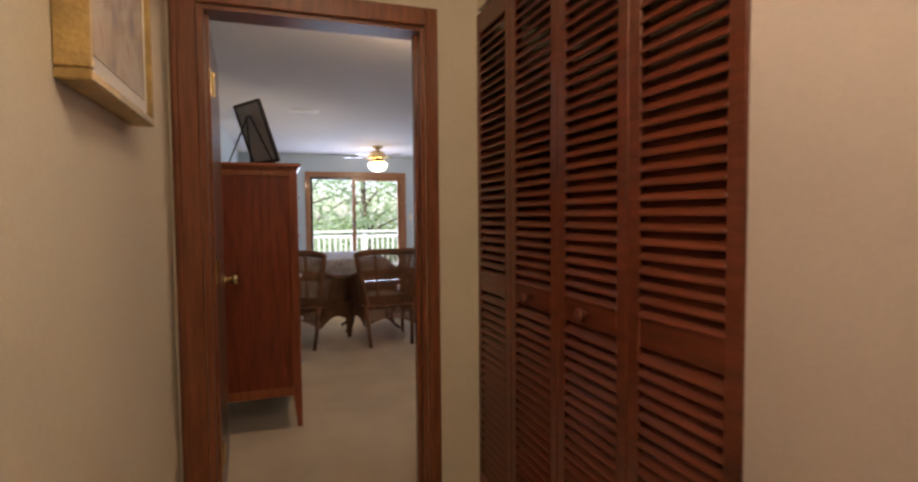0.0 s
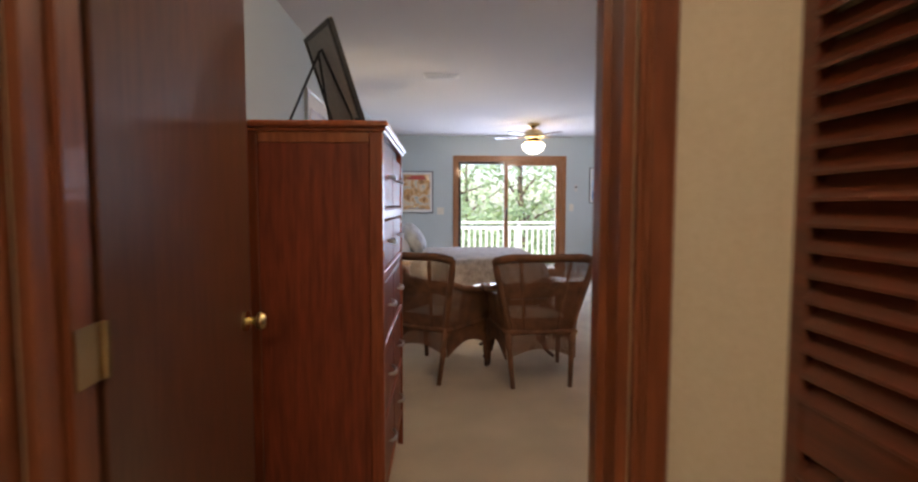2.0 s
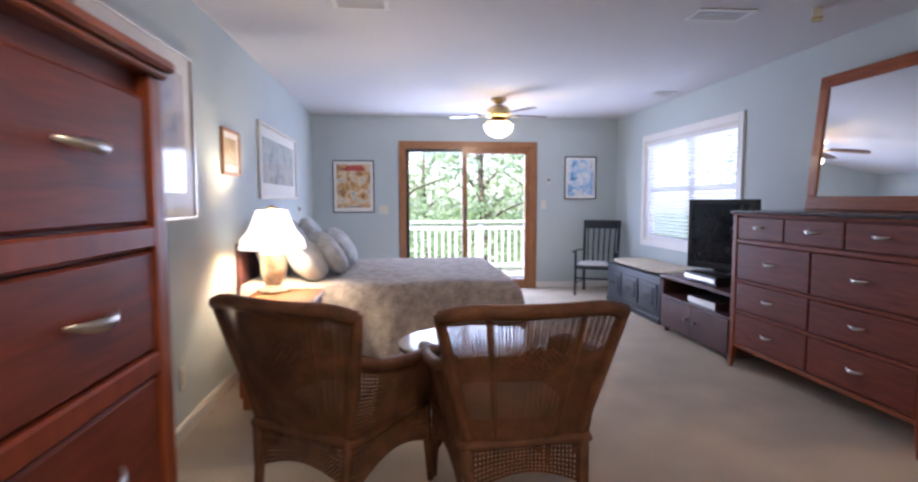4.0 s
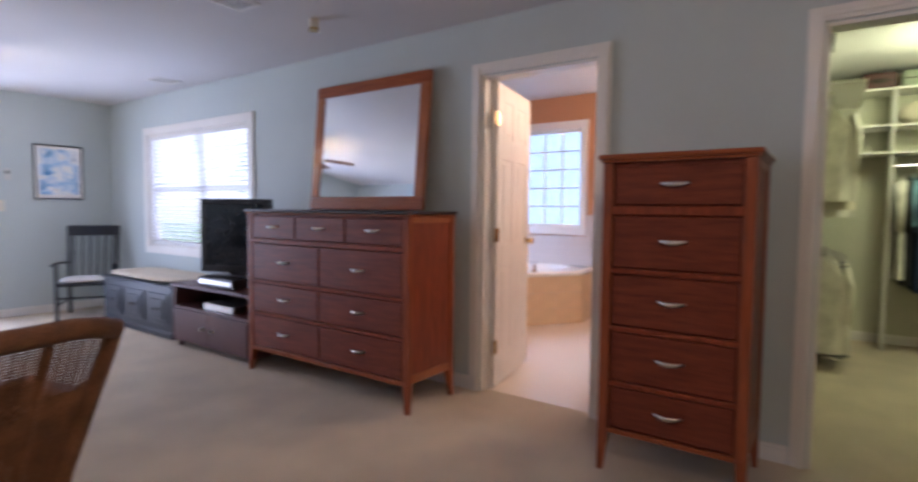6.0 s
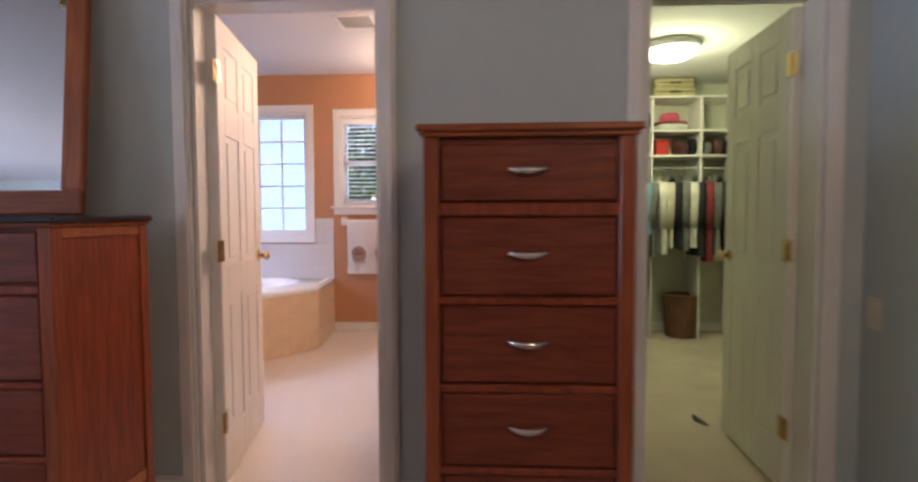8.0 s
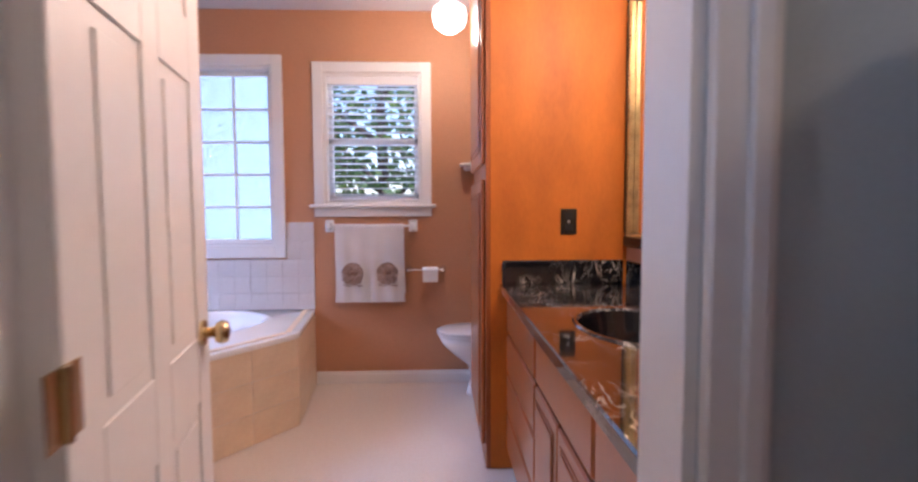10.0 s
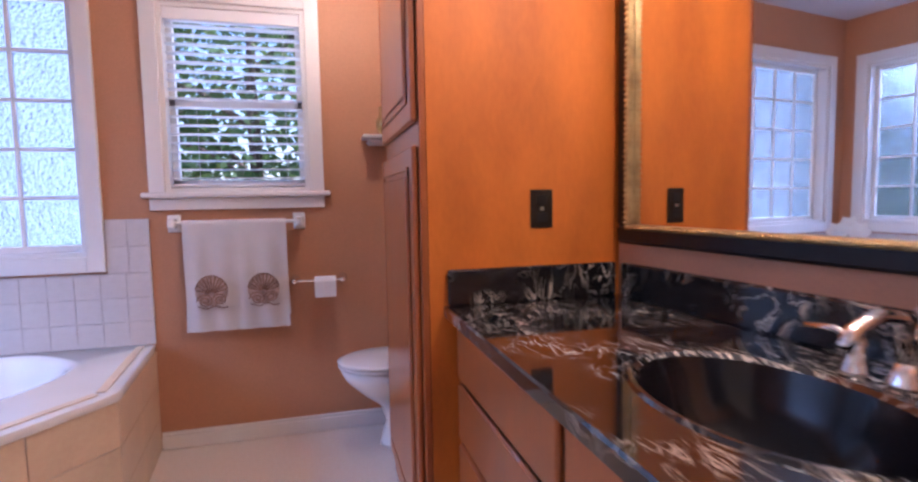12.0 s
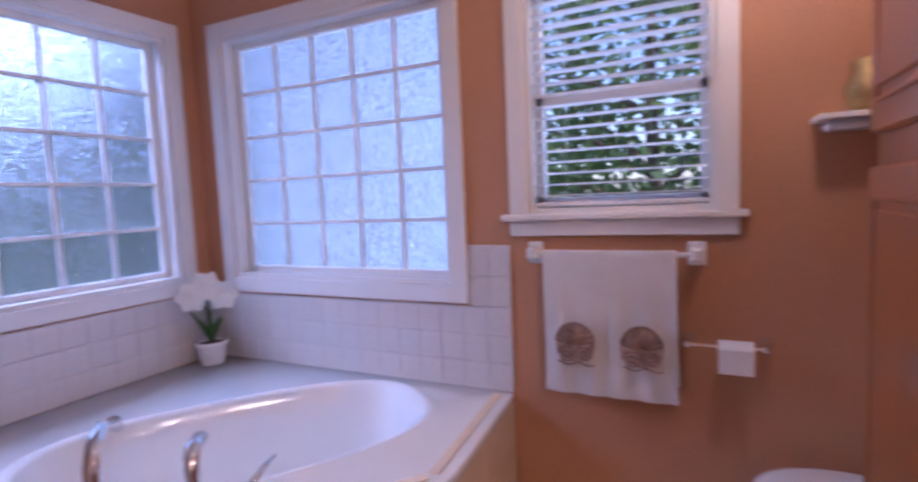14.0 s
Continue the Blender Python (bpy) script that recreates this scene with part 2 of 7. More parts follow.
M_MARBLE = marble("black_swirl_marble")
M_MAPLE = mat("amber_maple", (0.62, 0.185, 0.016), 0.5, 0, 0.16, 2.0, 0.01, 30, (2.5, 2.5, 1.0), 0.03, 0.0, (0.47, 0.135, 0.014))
# Maple darkened so the gaps between fronts carry their shade in the colour.
M_MAPLE_GAP = mat("gap_shaded_face_frame", (0.17, 0.048, 0.017), 0.4, 0, 0.16, 2.0, 0.01, 30, (2.5, 2.5, 1.0), 0.03)
M_STONE = mat("white_stone_top", (0.74, 0.73, 0.71), 0.12, 0, 0.08, 3, 0.0, 40, fine=0.03, coat=0.3)
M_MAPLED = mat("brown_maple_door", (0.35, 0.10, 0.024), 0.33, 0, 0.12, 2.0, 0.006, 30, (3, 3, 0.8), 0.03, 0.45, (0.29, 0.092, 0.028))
M_BASIN = mat("black_glossy_basin", (0.006, 0.006, 0.008), 0.16, 0, 0.1, 4, 0, 30, coat=0.0)
# Lilac-grey holds the daylight that another room throws on this hall wall.
M_LILAC = mat("lilac_grey_daylit_wall", (0.52, 0.45, 0.43), 0.75, 0, 0.03, 1.5, 0.05, 120, fine=0.02)
M_TOWEL = mat("white_terry", (0.80, 0.76, 0.73), 0.95, 0, 0.04, 8, 0.8, 300, fine=0.06)
M_SHELL = mat("brown_embroidery", (0.34, 0.20, 0.14), 0.9, 0, 0.3, 30, 0.5, 200)
M_SHELLF = mat("tan_embroidery", (0.58, 0.44, 0.38), 0.9, 0, 0.3, 40, 0.6, 220)
M_PAPER = mat("white_paper", (0.82, 0.80, 0.77), 0.9, 0, 0.03, 6, 0.1, 90)
M_GOLD = mat("antique_gold", (0.55, 0.40, 0.17), 0.4, 0.9, 0.2, 20, 0.2, 120)
M_BRONZE = mat("dark_bronze_plate", (0.045, 0.035, 0.026), 0.4, 0.6, 0.2, 8, 0.02, 60)
M_LEAF = mat("green_leaf", (0.06, 0.14, 0.03), 0.6, 0, 0.3, 5, 0.05, 40)
M_PETAL = mat("white_petal", (0.82, 0.81, 0.76), 0.7, 0, 0.05, 12, 0.1, 60)
M_DECK = wood("weathered_deck_board", (0.42, 0.39, 0.35), (0.32, 0.29, 0.26), 0.8, 0, 3, 0)
M_RAIL = mat("white_deck_rail", (0.78, 0.78, 0.76), 0.5, 0, 0.04, 4, 0.03, 60)
M_BARK = mat("bark", (0.12, 0.085, 0.06), 0.9, 0, 0.3, 6, 0.8, 30, (3, 3, 1))
# Sun and shade put into leaf colour: pale copy north, dark copy east.
M_FOL = foliage("tree_leaves", (0.36, 0.46, 0.32), (0.25, 0.34, 0.22))
M_FOLD = foliage("shaded_tree_leaves", (0.09, 0.16, 0.065), (0.05, 0.09, 0.04))
M_PGLASS = clear_glass("picture_glass", 0.05, 0.015)
M_GRASS = mat("lawn", (0.10, 0.16, 0.04), 0.9, 0, 0.3, 0.6, 0.3, 20, fine=0.1)
M_SHADE = glow("lit_lamp_shade", (1.0, 0.90, 0.74), 0.55)
M_BOWL = glow("lit_glass_bowl", (1.0, 0.88, 0.66), 2.5)
M_FLUO = glow("lit_closet_light", (1.0, 1.0, 0.86), 2.5)
M_GLOBE = glow("lit_globe", (1.0, 0.90, 0.75), 2.0)
M_CERAM = mat("painted_ceramic", (0.72, 0.66, 0.55), 0.2, 0, 0.3, 14, 0.0, 30, coat=0.5, col2=(0.50, 0.32, 0.20))
M_SCREEN = mat("dark_tv_screen", (0.012, 0.016, 0.02), 0.06, 0, 0.05, 2, 0, 20)
M_PLAST = mat("black_plastic", (0.014, 0.014, 0.016), 0.35, 0, 0.1, 4, 0.02, 90)
M_IVORY = mat("ivory_plastic", (0.70, 0.66, 0.56), 0.45, 0, 0.03, 4, 0, 60)
M_GREYB = mat("grey_card_backing", (0.36, 0.37, 0.38), 0.8, 0, 0.1, 6, 0.05, 90)
for m_ in (M_BLACK, M_BASIN, M_MAPLE, M_MAPLED, M_CHERRY, M_CHERRYD, M_CHERRYV, M_CHERRYP, M_CHERRYL):
    m_.node_tree.nodes["Principled BSDF"].inputs["Specular IOR Level"].default_value = 0.3


# ---- shape helpers ----
def bx(bm, x0, y0, z0, x1, y1, z1, c=0.0):
    """A box, its edges chamfered by c."""
    x0, x1 = min(x0, x1), max(x0, x1)
    y0, y1 = min(y0, y1), max(y0, y1)
    z0, z1 = min(z0, z1), max(z0, z1)
    c = min(c, 0.45 * min(x1 - x0, y1 - y0, z1 - z0))
    if c <= 0:
        v = [bm.verts.new((x, y, z)) for x in (x0, x1) for y in (y0, y1) for z in (z0, z1)]
        for f in ((0, 1, 3, 2), (4, 6, 7, 5), (0, 4, 5, 1), (2, 3, 7, 6), (0, 2, 6, 4), (1, 5, 7, 3)):
            bm.faces.new([v[i] for i in f])
        return bm
    V = {}
    for i, x in enumerate((x0, x1)):
        for j, y in enumerate((y0, y1)):
            for k, z in enumerate((z0, z1)):
                sx, sy, sz = (c, -c)[i], (c, -c)[j], (c, -c)[k]
                V[i, j, k, 0] = bm.verts.new((x, y + sy, z + sz))
                V[i, j, k, 1] = bm.verts.new((x + sx, y, z + sz))
                V[i, j, k, 2] = bm.verts.new((x + sx, y + sy, z))
    F = bm.faces.new
    for i in (0, 1):
        q = [V[i, 0, 0, 0], V[i, 1, 0, 0], V[i, 1, 1, 0], V[i, 0, 1, 0]]
        F(q if i else q[::-1])
        q = [V[0, i, 0, 1], V[0, i, 1, 1], V[1, i, 1, 1], V[1, i, 0, 1]]
        F(q if i else q[::-1])
        q = [V[0, 0, i, 2], V[1, 0, i, 2], V[1, 1, i, 2], V[0, 1, i, 2]]
        F(q if i else q[::-1])
    for a in (0, 1):
        for b in (0, 1):
            q = [V[0, a, b, 1], V[1, a, b, 1], V[1, a, b, 2], V[0, a, b, 2]]
            F(q if a == b else q[::-1])
            q = [V[a, 0, b, 2], V[a, 1, b, 2], V[a, 1, b, 0], V[a, 0, b, 0]]
            F(q if a == b else q[::-1])
            q = [V[a, b, 0, 0], V[a, b, 1, 0], V[a, b, 1, 1], V[a, b, 0, 1]]
            F(q if a == b else q[::-1])
            for d in (0, 1):
                q = [V[a, b, d, 0], V[a, b, d, 1], V[a, b, d, 2]]
                F(q if (a + b + d) % 2 else q[::-1])
    return bm


def B(*args):
    return bx(bmesh.new(), *args)


def ring(bm, centre, u, v, ru, rv, n):
    return [bm.verts.new(centre + u * (math.cos(2 * math.pi * i / n) * ru) + v * (math.sin(2 * math.pi * i / n) * rv)) for i in range(n)]


def bridge(bm, a, b):
    n = len(a)
    for i in range(n):
        bm.faces.new((a[i], a[(i + 1) % n], b[(i + 1) % n], b[i]))


def rod(bm, pts, r, n=8, r1=None, flat=1.0):
    """A tube along points; r to r1; flat squeezes it."""
    pts = [Vector(p) for p in pts]
    rings, ref = [], None
    for i, p in enumerate(pts):
        d = (pts[min(i + 1, len(pts) - 1)] - pts[max(i - 1, 0)]).normalized()
        if ref is None:
            ref = Vector((0, 0, 1)) if abs(d.z) < 0.9 else Vector((1, 0, 0))
        u = d.cross(ref).normalized()
        v = u.cross(d).normalized()
        ref = v
        rr = r if r1 is None else r + (r1 - r) * i / max(1, len(pts) - 1)
        rings.append(ring(bm, p, u, v, rr, rr * flat, n))
    for a, b in zip(rings, rings[1:]):
        bridge(bm, a, b)
    bm.faces.new(rings[0][::-1])
    bm.faces.new(rings[-1])
    return bm


def lathe(bm, prof, cx=0, cy=0, n=20, sx=1.0, sy=1.0):
    """Turns (radius, z) pairs about the upright axis."""
    rings = [ring(bm, Vector((cx, cy, z)), Vector((1, 0, 0)), Vector((0, 1, 0)), max(r, 0.0005) * sx, max(r, 0.0005) * sy, n) for r, z in prof]
    for a, b in zip(rings, rings[1:]):
        bridge(bm, a, b)
    bm.faces.new(rings[0][::-1])
    bm.faces.new(rings[-1])
    return bm


def sheet(bm, fn, nu, nv, thick=0.0):
    """A surface fn(u, v) over the unit square; with thick a closed slab."""
    def layer(off):
        return [[bm.verts.new(Vector(fn(i / nu, j / nv)) + off) for j in range(nv + 1)] for i in range(nu + 1)]
    a = layer(Vector((0, 0, 0)))
    for i in range(nu):
        for j in range(nv):
            bm.faces.new((a[i][j], a[i + 1][j], a[i + 1][j + 1], a[i][j + 1]))
    return bm


def pad(bm, x0, y0, z0, x1, y1, z1, puff=0.03, n=10, power=4.0):
    """A soft cushion: a superellipsoid box."""
    cx, cy, cz = (x0 + x1) / 2, (y0 + y1) / 2, (z0 + z1) / 2
    hx, hy, hz = abs(x1 - x0) / 2, abs(y1 - y0) / 2, abs(z1 - z0) / 2
    nu, nv = n * 3, n
    rows = []
    sg = lambda c, p: math.copysign(abs(c) ** p, c)
    e1, e2 = 2 / power, 2 / power
    for j in range(nv + 1):
        ph = -math.pi / 2 + math.pi * j / nv
        rows.append([bm.verts.new((cx + hx * sg(math.cos(ph), e2 * 1.6) * sg(math.cos(2 * math.pi * i / nu), e1), cy + hy * sg(math.cos(ph), e2 * 1.6) * sg(math.sin(2 * math.pi * i / nu), e1), cz + hz * sg(math.sin(ph), 0.8))) for i in range(nu)])
    for a, b in zip(rows, rows[1:]):
        bridge(bm, a, b)
    bm.faces.new(rows[0][::-1])
    bm.faces.new(rows[-1])
    return bm


def mesh_of(name, bm, material, smooth=None):
    bmesh.ops.remove_doubles(bm, verts=bm.verts, dist=0.00002)
    bmesh.ops.recalc_face_normals(bm, faces=bm.faces)
    me = bpy.data.meshes.new(name)
    bm.to_mesh(me)
    bm.free()
    me.materials.append(material)
    if smooth:
        me.shade_smooth()
    return me


def part(name, bm, material, parent, label="", smooth=False, m=None):
    """One mesh object under a thing or a part."""
    ob = new(name, mesh_of(name, bm, material, smooth))
    ob.parent = parent
    if m is not None:
        ob.matrix_local = m
    if label:
        tagged(ob, label)
    return ob


def twin(ob, m):
    """Another object on the same mesh."""
    o = new(ob.name.split(".")[0], ob.data)
    o.parent = ob.parent
    o.matrix_local = m
    return o


def thing(name, label, category, m=None, group=""):
    e = new(name)
    e.empty_display_size = 0.1
    if m is not None:
        e.matrix_basis = m
    return tagged(e, label, category, group)


def solo(name, bm, material, label, category, smooth=False, m=None, kind="", group=""):
    ob = new(name, mesh_of(name, bm, material, smooth))
    if m is not None:
        ob.matrix_basis = m
    return tagged(ob, label, category, group, kind)


def structure(name, bm, material, label, category="wall"):
    return solo(name, bm, material, label, category, kind="structure")


def wall(name, x0, y0, x1, y1, z0, z1, material, label, holes=()):
    """An upright slab with holes (a, b, low, high) along its longer side."""
    bm = bmesh.new()
    along_x = abs(x1 - x0) > abs(y1 - y0)
    a0, a1 = (x0, x1) if along_x else (y0, y1)
    put = (lambda a, b, lo, hi: bx(bm, a, y0, lo, b, y1, hi)) if along_x else (lambda a, b, lo, hi: bx(bm, x0, a, lo, x1, b, hi))
    cur = a0
    for a, b, lo, hi in sorted(holes):
        if a > cur:
            put(cur, a, z0, z1)
        if lo > z0:
            put(a, b, z0, lo)
        if hi < z1:
            put(a, b, hi, z1)
        cur = b
    if cur < a1:
        put(cur, a1, z0, z1)
    return structure(name, bm, material, label)


# ---- plan ----
CEIL = 2.38          # hall and bedroom
CLC = 2.44           # closet
BCEIL = 2.57         # bathroom
WX = 3.97            # bedroom face of the wall to bath and closet
FY = 11.33           # far bedroom wall
LX = -0.25           # left bedroom wall
DY = 2.98            # hall face of the bedroom door wall
BX = 7.17            # bath window wall
BN = 8.17            # bath wall behind the tub
VB, VA = 4.53, 5.2   # vanity wall at the door, and its turn in degrees
BS = 4.60            # wall behind the linen cabinet
T = 0.12

carpet = structure("floor_carpet", B(-0.9, -1.6, -0.1, 4.03, FY, 0.0), M_CARPET, "beige cut-pile carpet of hall and bedroom", "floor")
structure("floor_closet", B(4.03, 2.4, -0.1, 7.5, 4.56, -0.002), M_CARPET, "beige carpet of the walk-in closet", "floor")
structure("floor_bath", B(4.03, 4.56, -0.1, BX, BN, -0.002), M_VINYL, "pale glossy vinyl bathroom floor", "floor")
structure("ceiling_main", B(-0.9, -1.6, CEIL, 4.05, FY + T, BCEIL + 0.1), M_CEIL, "white textured ceiling", "ceiling")
structure("ceiling_bath", B(4.05, 4.56, BCEIL, 7.6, BN + T, BCEIL + 0.1), M_CEIL, "white bathroom ceiling", "ceiling")
structure("ceiling_closet", B(4.05, 2.3, CLC, 7.6, 4.56, BCEIL + 0.1), M_CEIL, "white closet ceiling", "ceiling")

# hall
wall("wall_hall_left", -0.09, -1.6, 0.03, DY, 0, CEIL, M_HALL, "cream painted hall wall")
wall("wall_hall_right", 1.16, 1.645, 1.28, DY, 0, CEIL, M_HALL, "cream painted hall wall with a closet opening", [(1.645, 2.979, 0, 2.03)])
wall("wall_hall_right_b", 1.155, -1.6, 1.28, 1.645, 0, CEIL, M_LILAC, "lilac-grey hall wall, daylight from another room in its colour")
wall("wall_hall_back", -0.09, -1.72, 1.28, -1.6, 0, CEIL, M_HALL, "cream painted hall end wall")
wall("wall_hall_door", -0.4, DY, 1.28, DY + T, 0, CEIL, M_HALL, "cream wall with the bedroom doorway", [(0.125, 0.935, 0, 1.94)])
wall("wall_linen_closet", 1.80, 1.5, 1.86, DY + T, 0, CEIL, M_HALL, "plain back of the hall closet")
wall("wall_linen_side_a", 1.28, 1.44, 1.86, 1.5, 0, CEIL, M_HALL, "plain side of the hall closet")
wall("wall_linen_side_b", 1.28, DY, 1.80, DY + T, 0, CEIL, M_HALL, "plain side of the hall closet")

# bedroom
wall("wall_bedroom_west", LX - T, DY + T, LX, FY + T, 0, CEIL, M_BED, "blue-grey painted bedroom wall")
wall("wall_bedroom_south_a", LX, DY + T, 0.10, DY + T + 0.012, 0, CEIL, M_BED, "blue-grey painted wall beside the door")
wall("wall_bedroom_south", 1.02, DY + T + 0.001, WX, 3.44, 0, CEIL, M_BED, "blue-grey painted bedroom wall")
wall("wall_bedroom_north", LX, FY, WX + T, FY + T, 0, CEIL, M_BED, "blue-grey wall with a sliding door", [(0.96, 2.74, 0, 1.98)])
wall("wall_bedroom_east", WX, 3.3, WX + T / 2, FY, 0, CEIL, M_BED, "blue-grey wall with two doorways and a window", [(3.60, 4.265, 0, 2.02), (5.30, 6.06, 0, 2.03), (8.55, 10.40, 0.76, 1.96)])
wall("wall_bath_west", WX + T / 2, 4.56, WX + T, BN, 0, BCEIL, M_BATH, "terracotta bathroom wall", [(5.30, 6.06, 0, 2.03)])
wall("wall_closet_west", WX + T / 2, 2.4, WX + T, 4.56, 0, CLC, M_CLOSET, "pale closet wall", [(3.60, 4.265, 0, 2.02)])
wall("wall_outer_east", WX + T / 2, BN, WX + T, FY, 0, BCEIL, M_RAIL, "pale outer wall skin", [(8.55, 10.40, 0.76, 1.96)])

# closet and bath
wall("wall_closet_south", WX + T, 2.4, 7.4, 2.52, 0, CLC, M_CLOSET, "pale closet wall")
wall("wall_closet_east", 7.28, 2.52, 7.4, 4.56, 0, CLC, M_CLOSET, "pale closet wall")
wall("wall_closet_north", WX + T, 4.44, 7.28, 4.48, 0, CLC, M_CLOSET, "pale closet wall")
wall("wall_bath_south", 5.90, 4.56, BX, BS, 0, BCEIL, M_BATH, "terracotta wall behind the linen cabinet and toilet")
bm = B(-0.12, -0.035, 0, 1.80, 0.0, BCEIL)
bmesh.ops.transform(bm, matrix=pose(4.20, VB, 0, 0, 0, VA), verts=bm.verts)
structure("wall_vanity", bm, M_BATH, "terracotta wall behind the vanity")
wall("wall_bath_east", BX, 4.56, BX + 0.14, BN + 0.14, 0, BCEIL, M_BATH, "terracotta wall with two windows", [(5.675, 6.34, 1.262, 2.155), (6.685, 7.965, 0.97, 2.195)])
wall("wall_bath_north", WX + T, BN, BX, BN + 0.14, 0, BCEIL, M_BATH, "terracotta wall with a window", [(5.50, 7.0, 0.97, 2.195)])


# ---- trim ----
def baseboard(name, x0, y0, x1, y1, material=M_WHITE, h=0.09):
    bm = bmesh.new()
    bx(bm, x0, y0, 0.001, x1, y1, h - 0.02, 0.002)
    dx, dy = (0.003, 0) if abs(x1 - x0) < abs(y1 - y0) else (0, 0.003)
    bx(bm, x0 + dx, y0 + dy, h - 0.02, x1 - dx, y1 - dy, h, 0.004)
    return structure(name, bm, material, "white painted baseboard", "baseboard")


baseboard("baseboard_west", LX, 3.2, LX + 0.014, FY)
baseboard("baseboard_north_a", LX + 0.014, FY - 0.014, 0.85, FY)
baseboard("baseboard_north_b", 2.81, FY - 0.014, WX, FY)
baseboard("baseboard_east_a", WX - 0.014, 6.135, WX, FY - 0.014)
baseboard("baseboard_east_b", WX - 0.014, 4.34, WX, 5.225)
baseboard("baseboard_bath_east", BX - 0.014, 4.62, BX, 6.42)
baseboard("baseboard_closet", 7.266, 2.52, 7.28, 4.5)


def casing_x(name, x, out, y0, y1, z1, w, material, label):
    """Door casing on a wall of constant x; out is the side it stands proud to."""
    bm = bmesh.new()
    t = 0.018 * out
    for lo, hi in ((y0 - w, y0), (y1, y1 + w)):
        bx(bm, x, lo, 0.001, x + t, hi, z1 + w, 0.003)
        bx(bm, x + t, lo + w * 0.18, 0.001, x + t * 1.5, lo + w * 0.5, z1 + w * 0.6, 0.002)
    bx(bm, x, y0, z1, x + t, y1, z1 + w, 0.003)
    bx(bm, x + t, y0, z1 + w * 0.3, x + t * 1.5, y1, z1 + w * 0.62, 0.002)
    return structure(name, bm, material, label, "trim")


def jamb_x(name, x0, x1, y0, y1, z1, material, label):
    bm = bmesh.new()
    bx(bm, x0, y0, 0.001, x1, y0 + 0.015, z1)
    bx(bm, x0, y1 - 0.015, 0.001, x1, y1, z1)
    bx(bm, x0, y0 + 0.015, z1 - 0.015, x1, y1 - 0.015, z1)
    return structure(name, bm, material, label, "trim")


casing_x("trim_bath_door", WX, -1, 5.30, 6.065, 2.035, 0.07, M_WHITE, "white moulded casing of the bathroom door")
casing_x("trim_closet_door", WX, -1, 3.595, 4.27, 2.025, 0.065, M_WHITE, "white moulded casing of the closet door")
casing_x("trim_bath_door_inner", WX + T, 1, 5.30, 6.065, 2.035, 0.06, M_WHITE, "white casing on the bathroom side")
jamb_x("trim_bath_jamb", WX, WX + T, 5.30, 6.06, 2.03, M_WHITE, "white door jamb")
jamb_x("trim_closet_jamb", WX, WX + T, 3.60, 4.265, 2.02, M_WHITE, "white door jamb")

bm = bmesh.new()
for lo, hi in ((0.04, 0.125), (0.935, 0.985)):
    bx(bm, lo, DY - 0.02, 0.001, hi, DY, 1.94 + 0.07, 0.004)
    bx(bm, lo + 0.008, DY - 0.028, 0.001, lo + 0.3 * (hi - lo), DY - 0.02, 1.99, 0.003)
bx(bm, 0.125, DY - 0.02, 1.94, 0.935, DY, 2.01, 0.004)
bx(bm, 0.125, DY, 0.001, 0.145, DY + T, 1.94)
bx(bm, 0.918, DY, 0.001, 0.935, DY + T, 1.94)
bx(bm, 0.145, DY, 1.925, 0.918, DY + T, 1.94)
bx(bm, 0.145, DY + 0.05, 0.001, 0.157, DY + 0.085, 1.925)
bx(bm, 0.906, DY + 0.05, 0.001, 0.918, DY + 0.085, 1.925)
structure("trim_hall_door", bm, M_CASING, "reddish-brown stained wood door casing", "trim")
bm = bmesh.new()
bx(bm, 1.135, 2.985, 0.001, 1.16, 2.978, 2.03)
structure("trim_closet_opening", bm, M_HALL, "cream painted edge of the closet opening", "trim")

# sliding door in the far wall
bm = bmesh.new()
bx(bm, 0.89, FY - 0.02, 0.001, 0.96, FY, 2.05, 0.003)
bx(bm, 2.74, FY - 0.02, 0.001, 2.81, FY, 2.05, 0.003)
bx(bm, 0.96, FY - 0.02, 1.98, 2.74, FY, 2.05, 0.003)
structure("trim_sliding_door", bm, M_OAK, "orange-brown wood casing of the sliding door", "trim")
door = tagged(thing("door_sliding", "two-panel sliding glass door with brown frames", "door"), kind="structure")
bm = bmesh.new()
bx(bm, 0.96, FY, 0.0, 0.985, FY + T, 1.98)
bx(bm, 2.715, FY, 0.0, 2.74, FY + T, 1.98)
bx(bm, 0.985, FY, 1.955, 2.715, FY + T, 1.98)
bx(bm, 0.985, FY, 0.0, 2.715, FY + T, 0.03)
part("outer_frame", bm, M_OAK, door)
for x0, x1, y, mt, st in ((0.985, 1.83, FY + 0.07, M_DARKTOP, 0.045), (1.76, 2.715, FY + 0.02, M_OAK, 0.07)):
    bm = bmesh.new()
    bx(bm, x0, y, 0.03, x0 + st, y + 0.04, 1.955, 0.003)
    bx(bm, x1 - st, y, 0.03, x1, y + 0.04, 1.955, 0.003)
    bx(bm, x0 + st, y, 1.955 - st, x1 - st, y + 0.04, 1.955, 0.003)
    bx(bm, x0 + st, y, 0.03, x1 - st, y + 0.04, 0.13, 0.003)
    sash = part("sash", bm, mt, door)
    p = part("pane", B(x0 + st, y + 0.016, 0.13, x1 - st, y + 0.022, 1.955 - st), M_GLASS, sash)
    p.visible_shadow = False
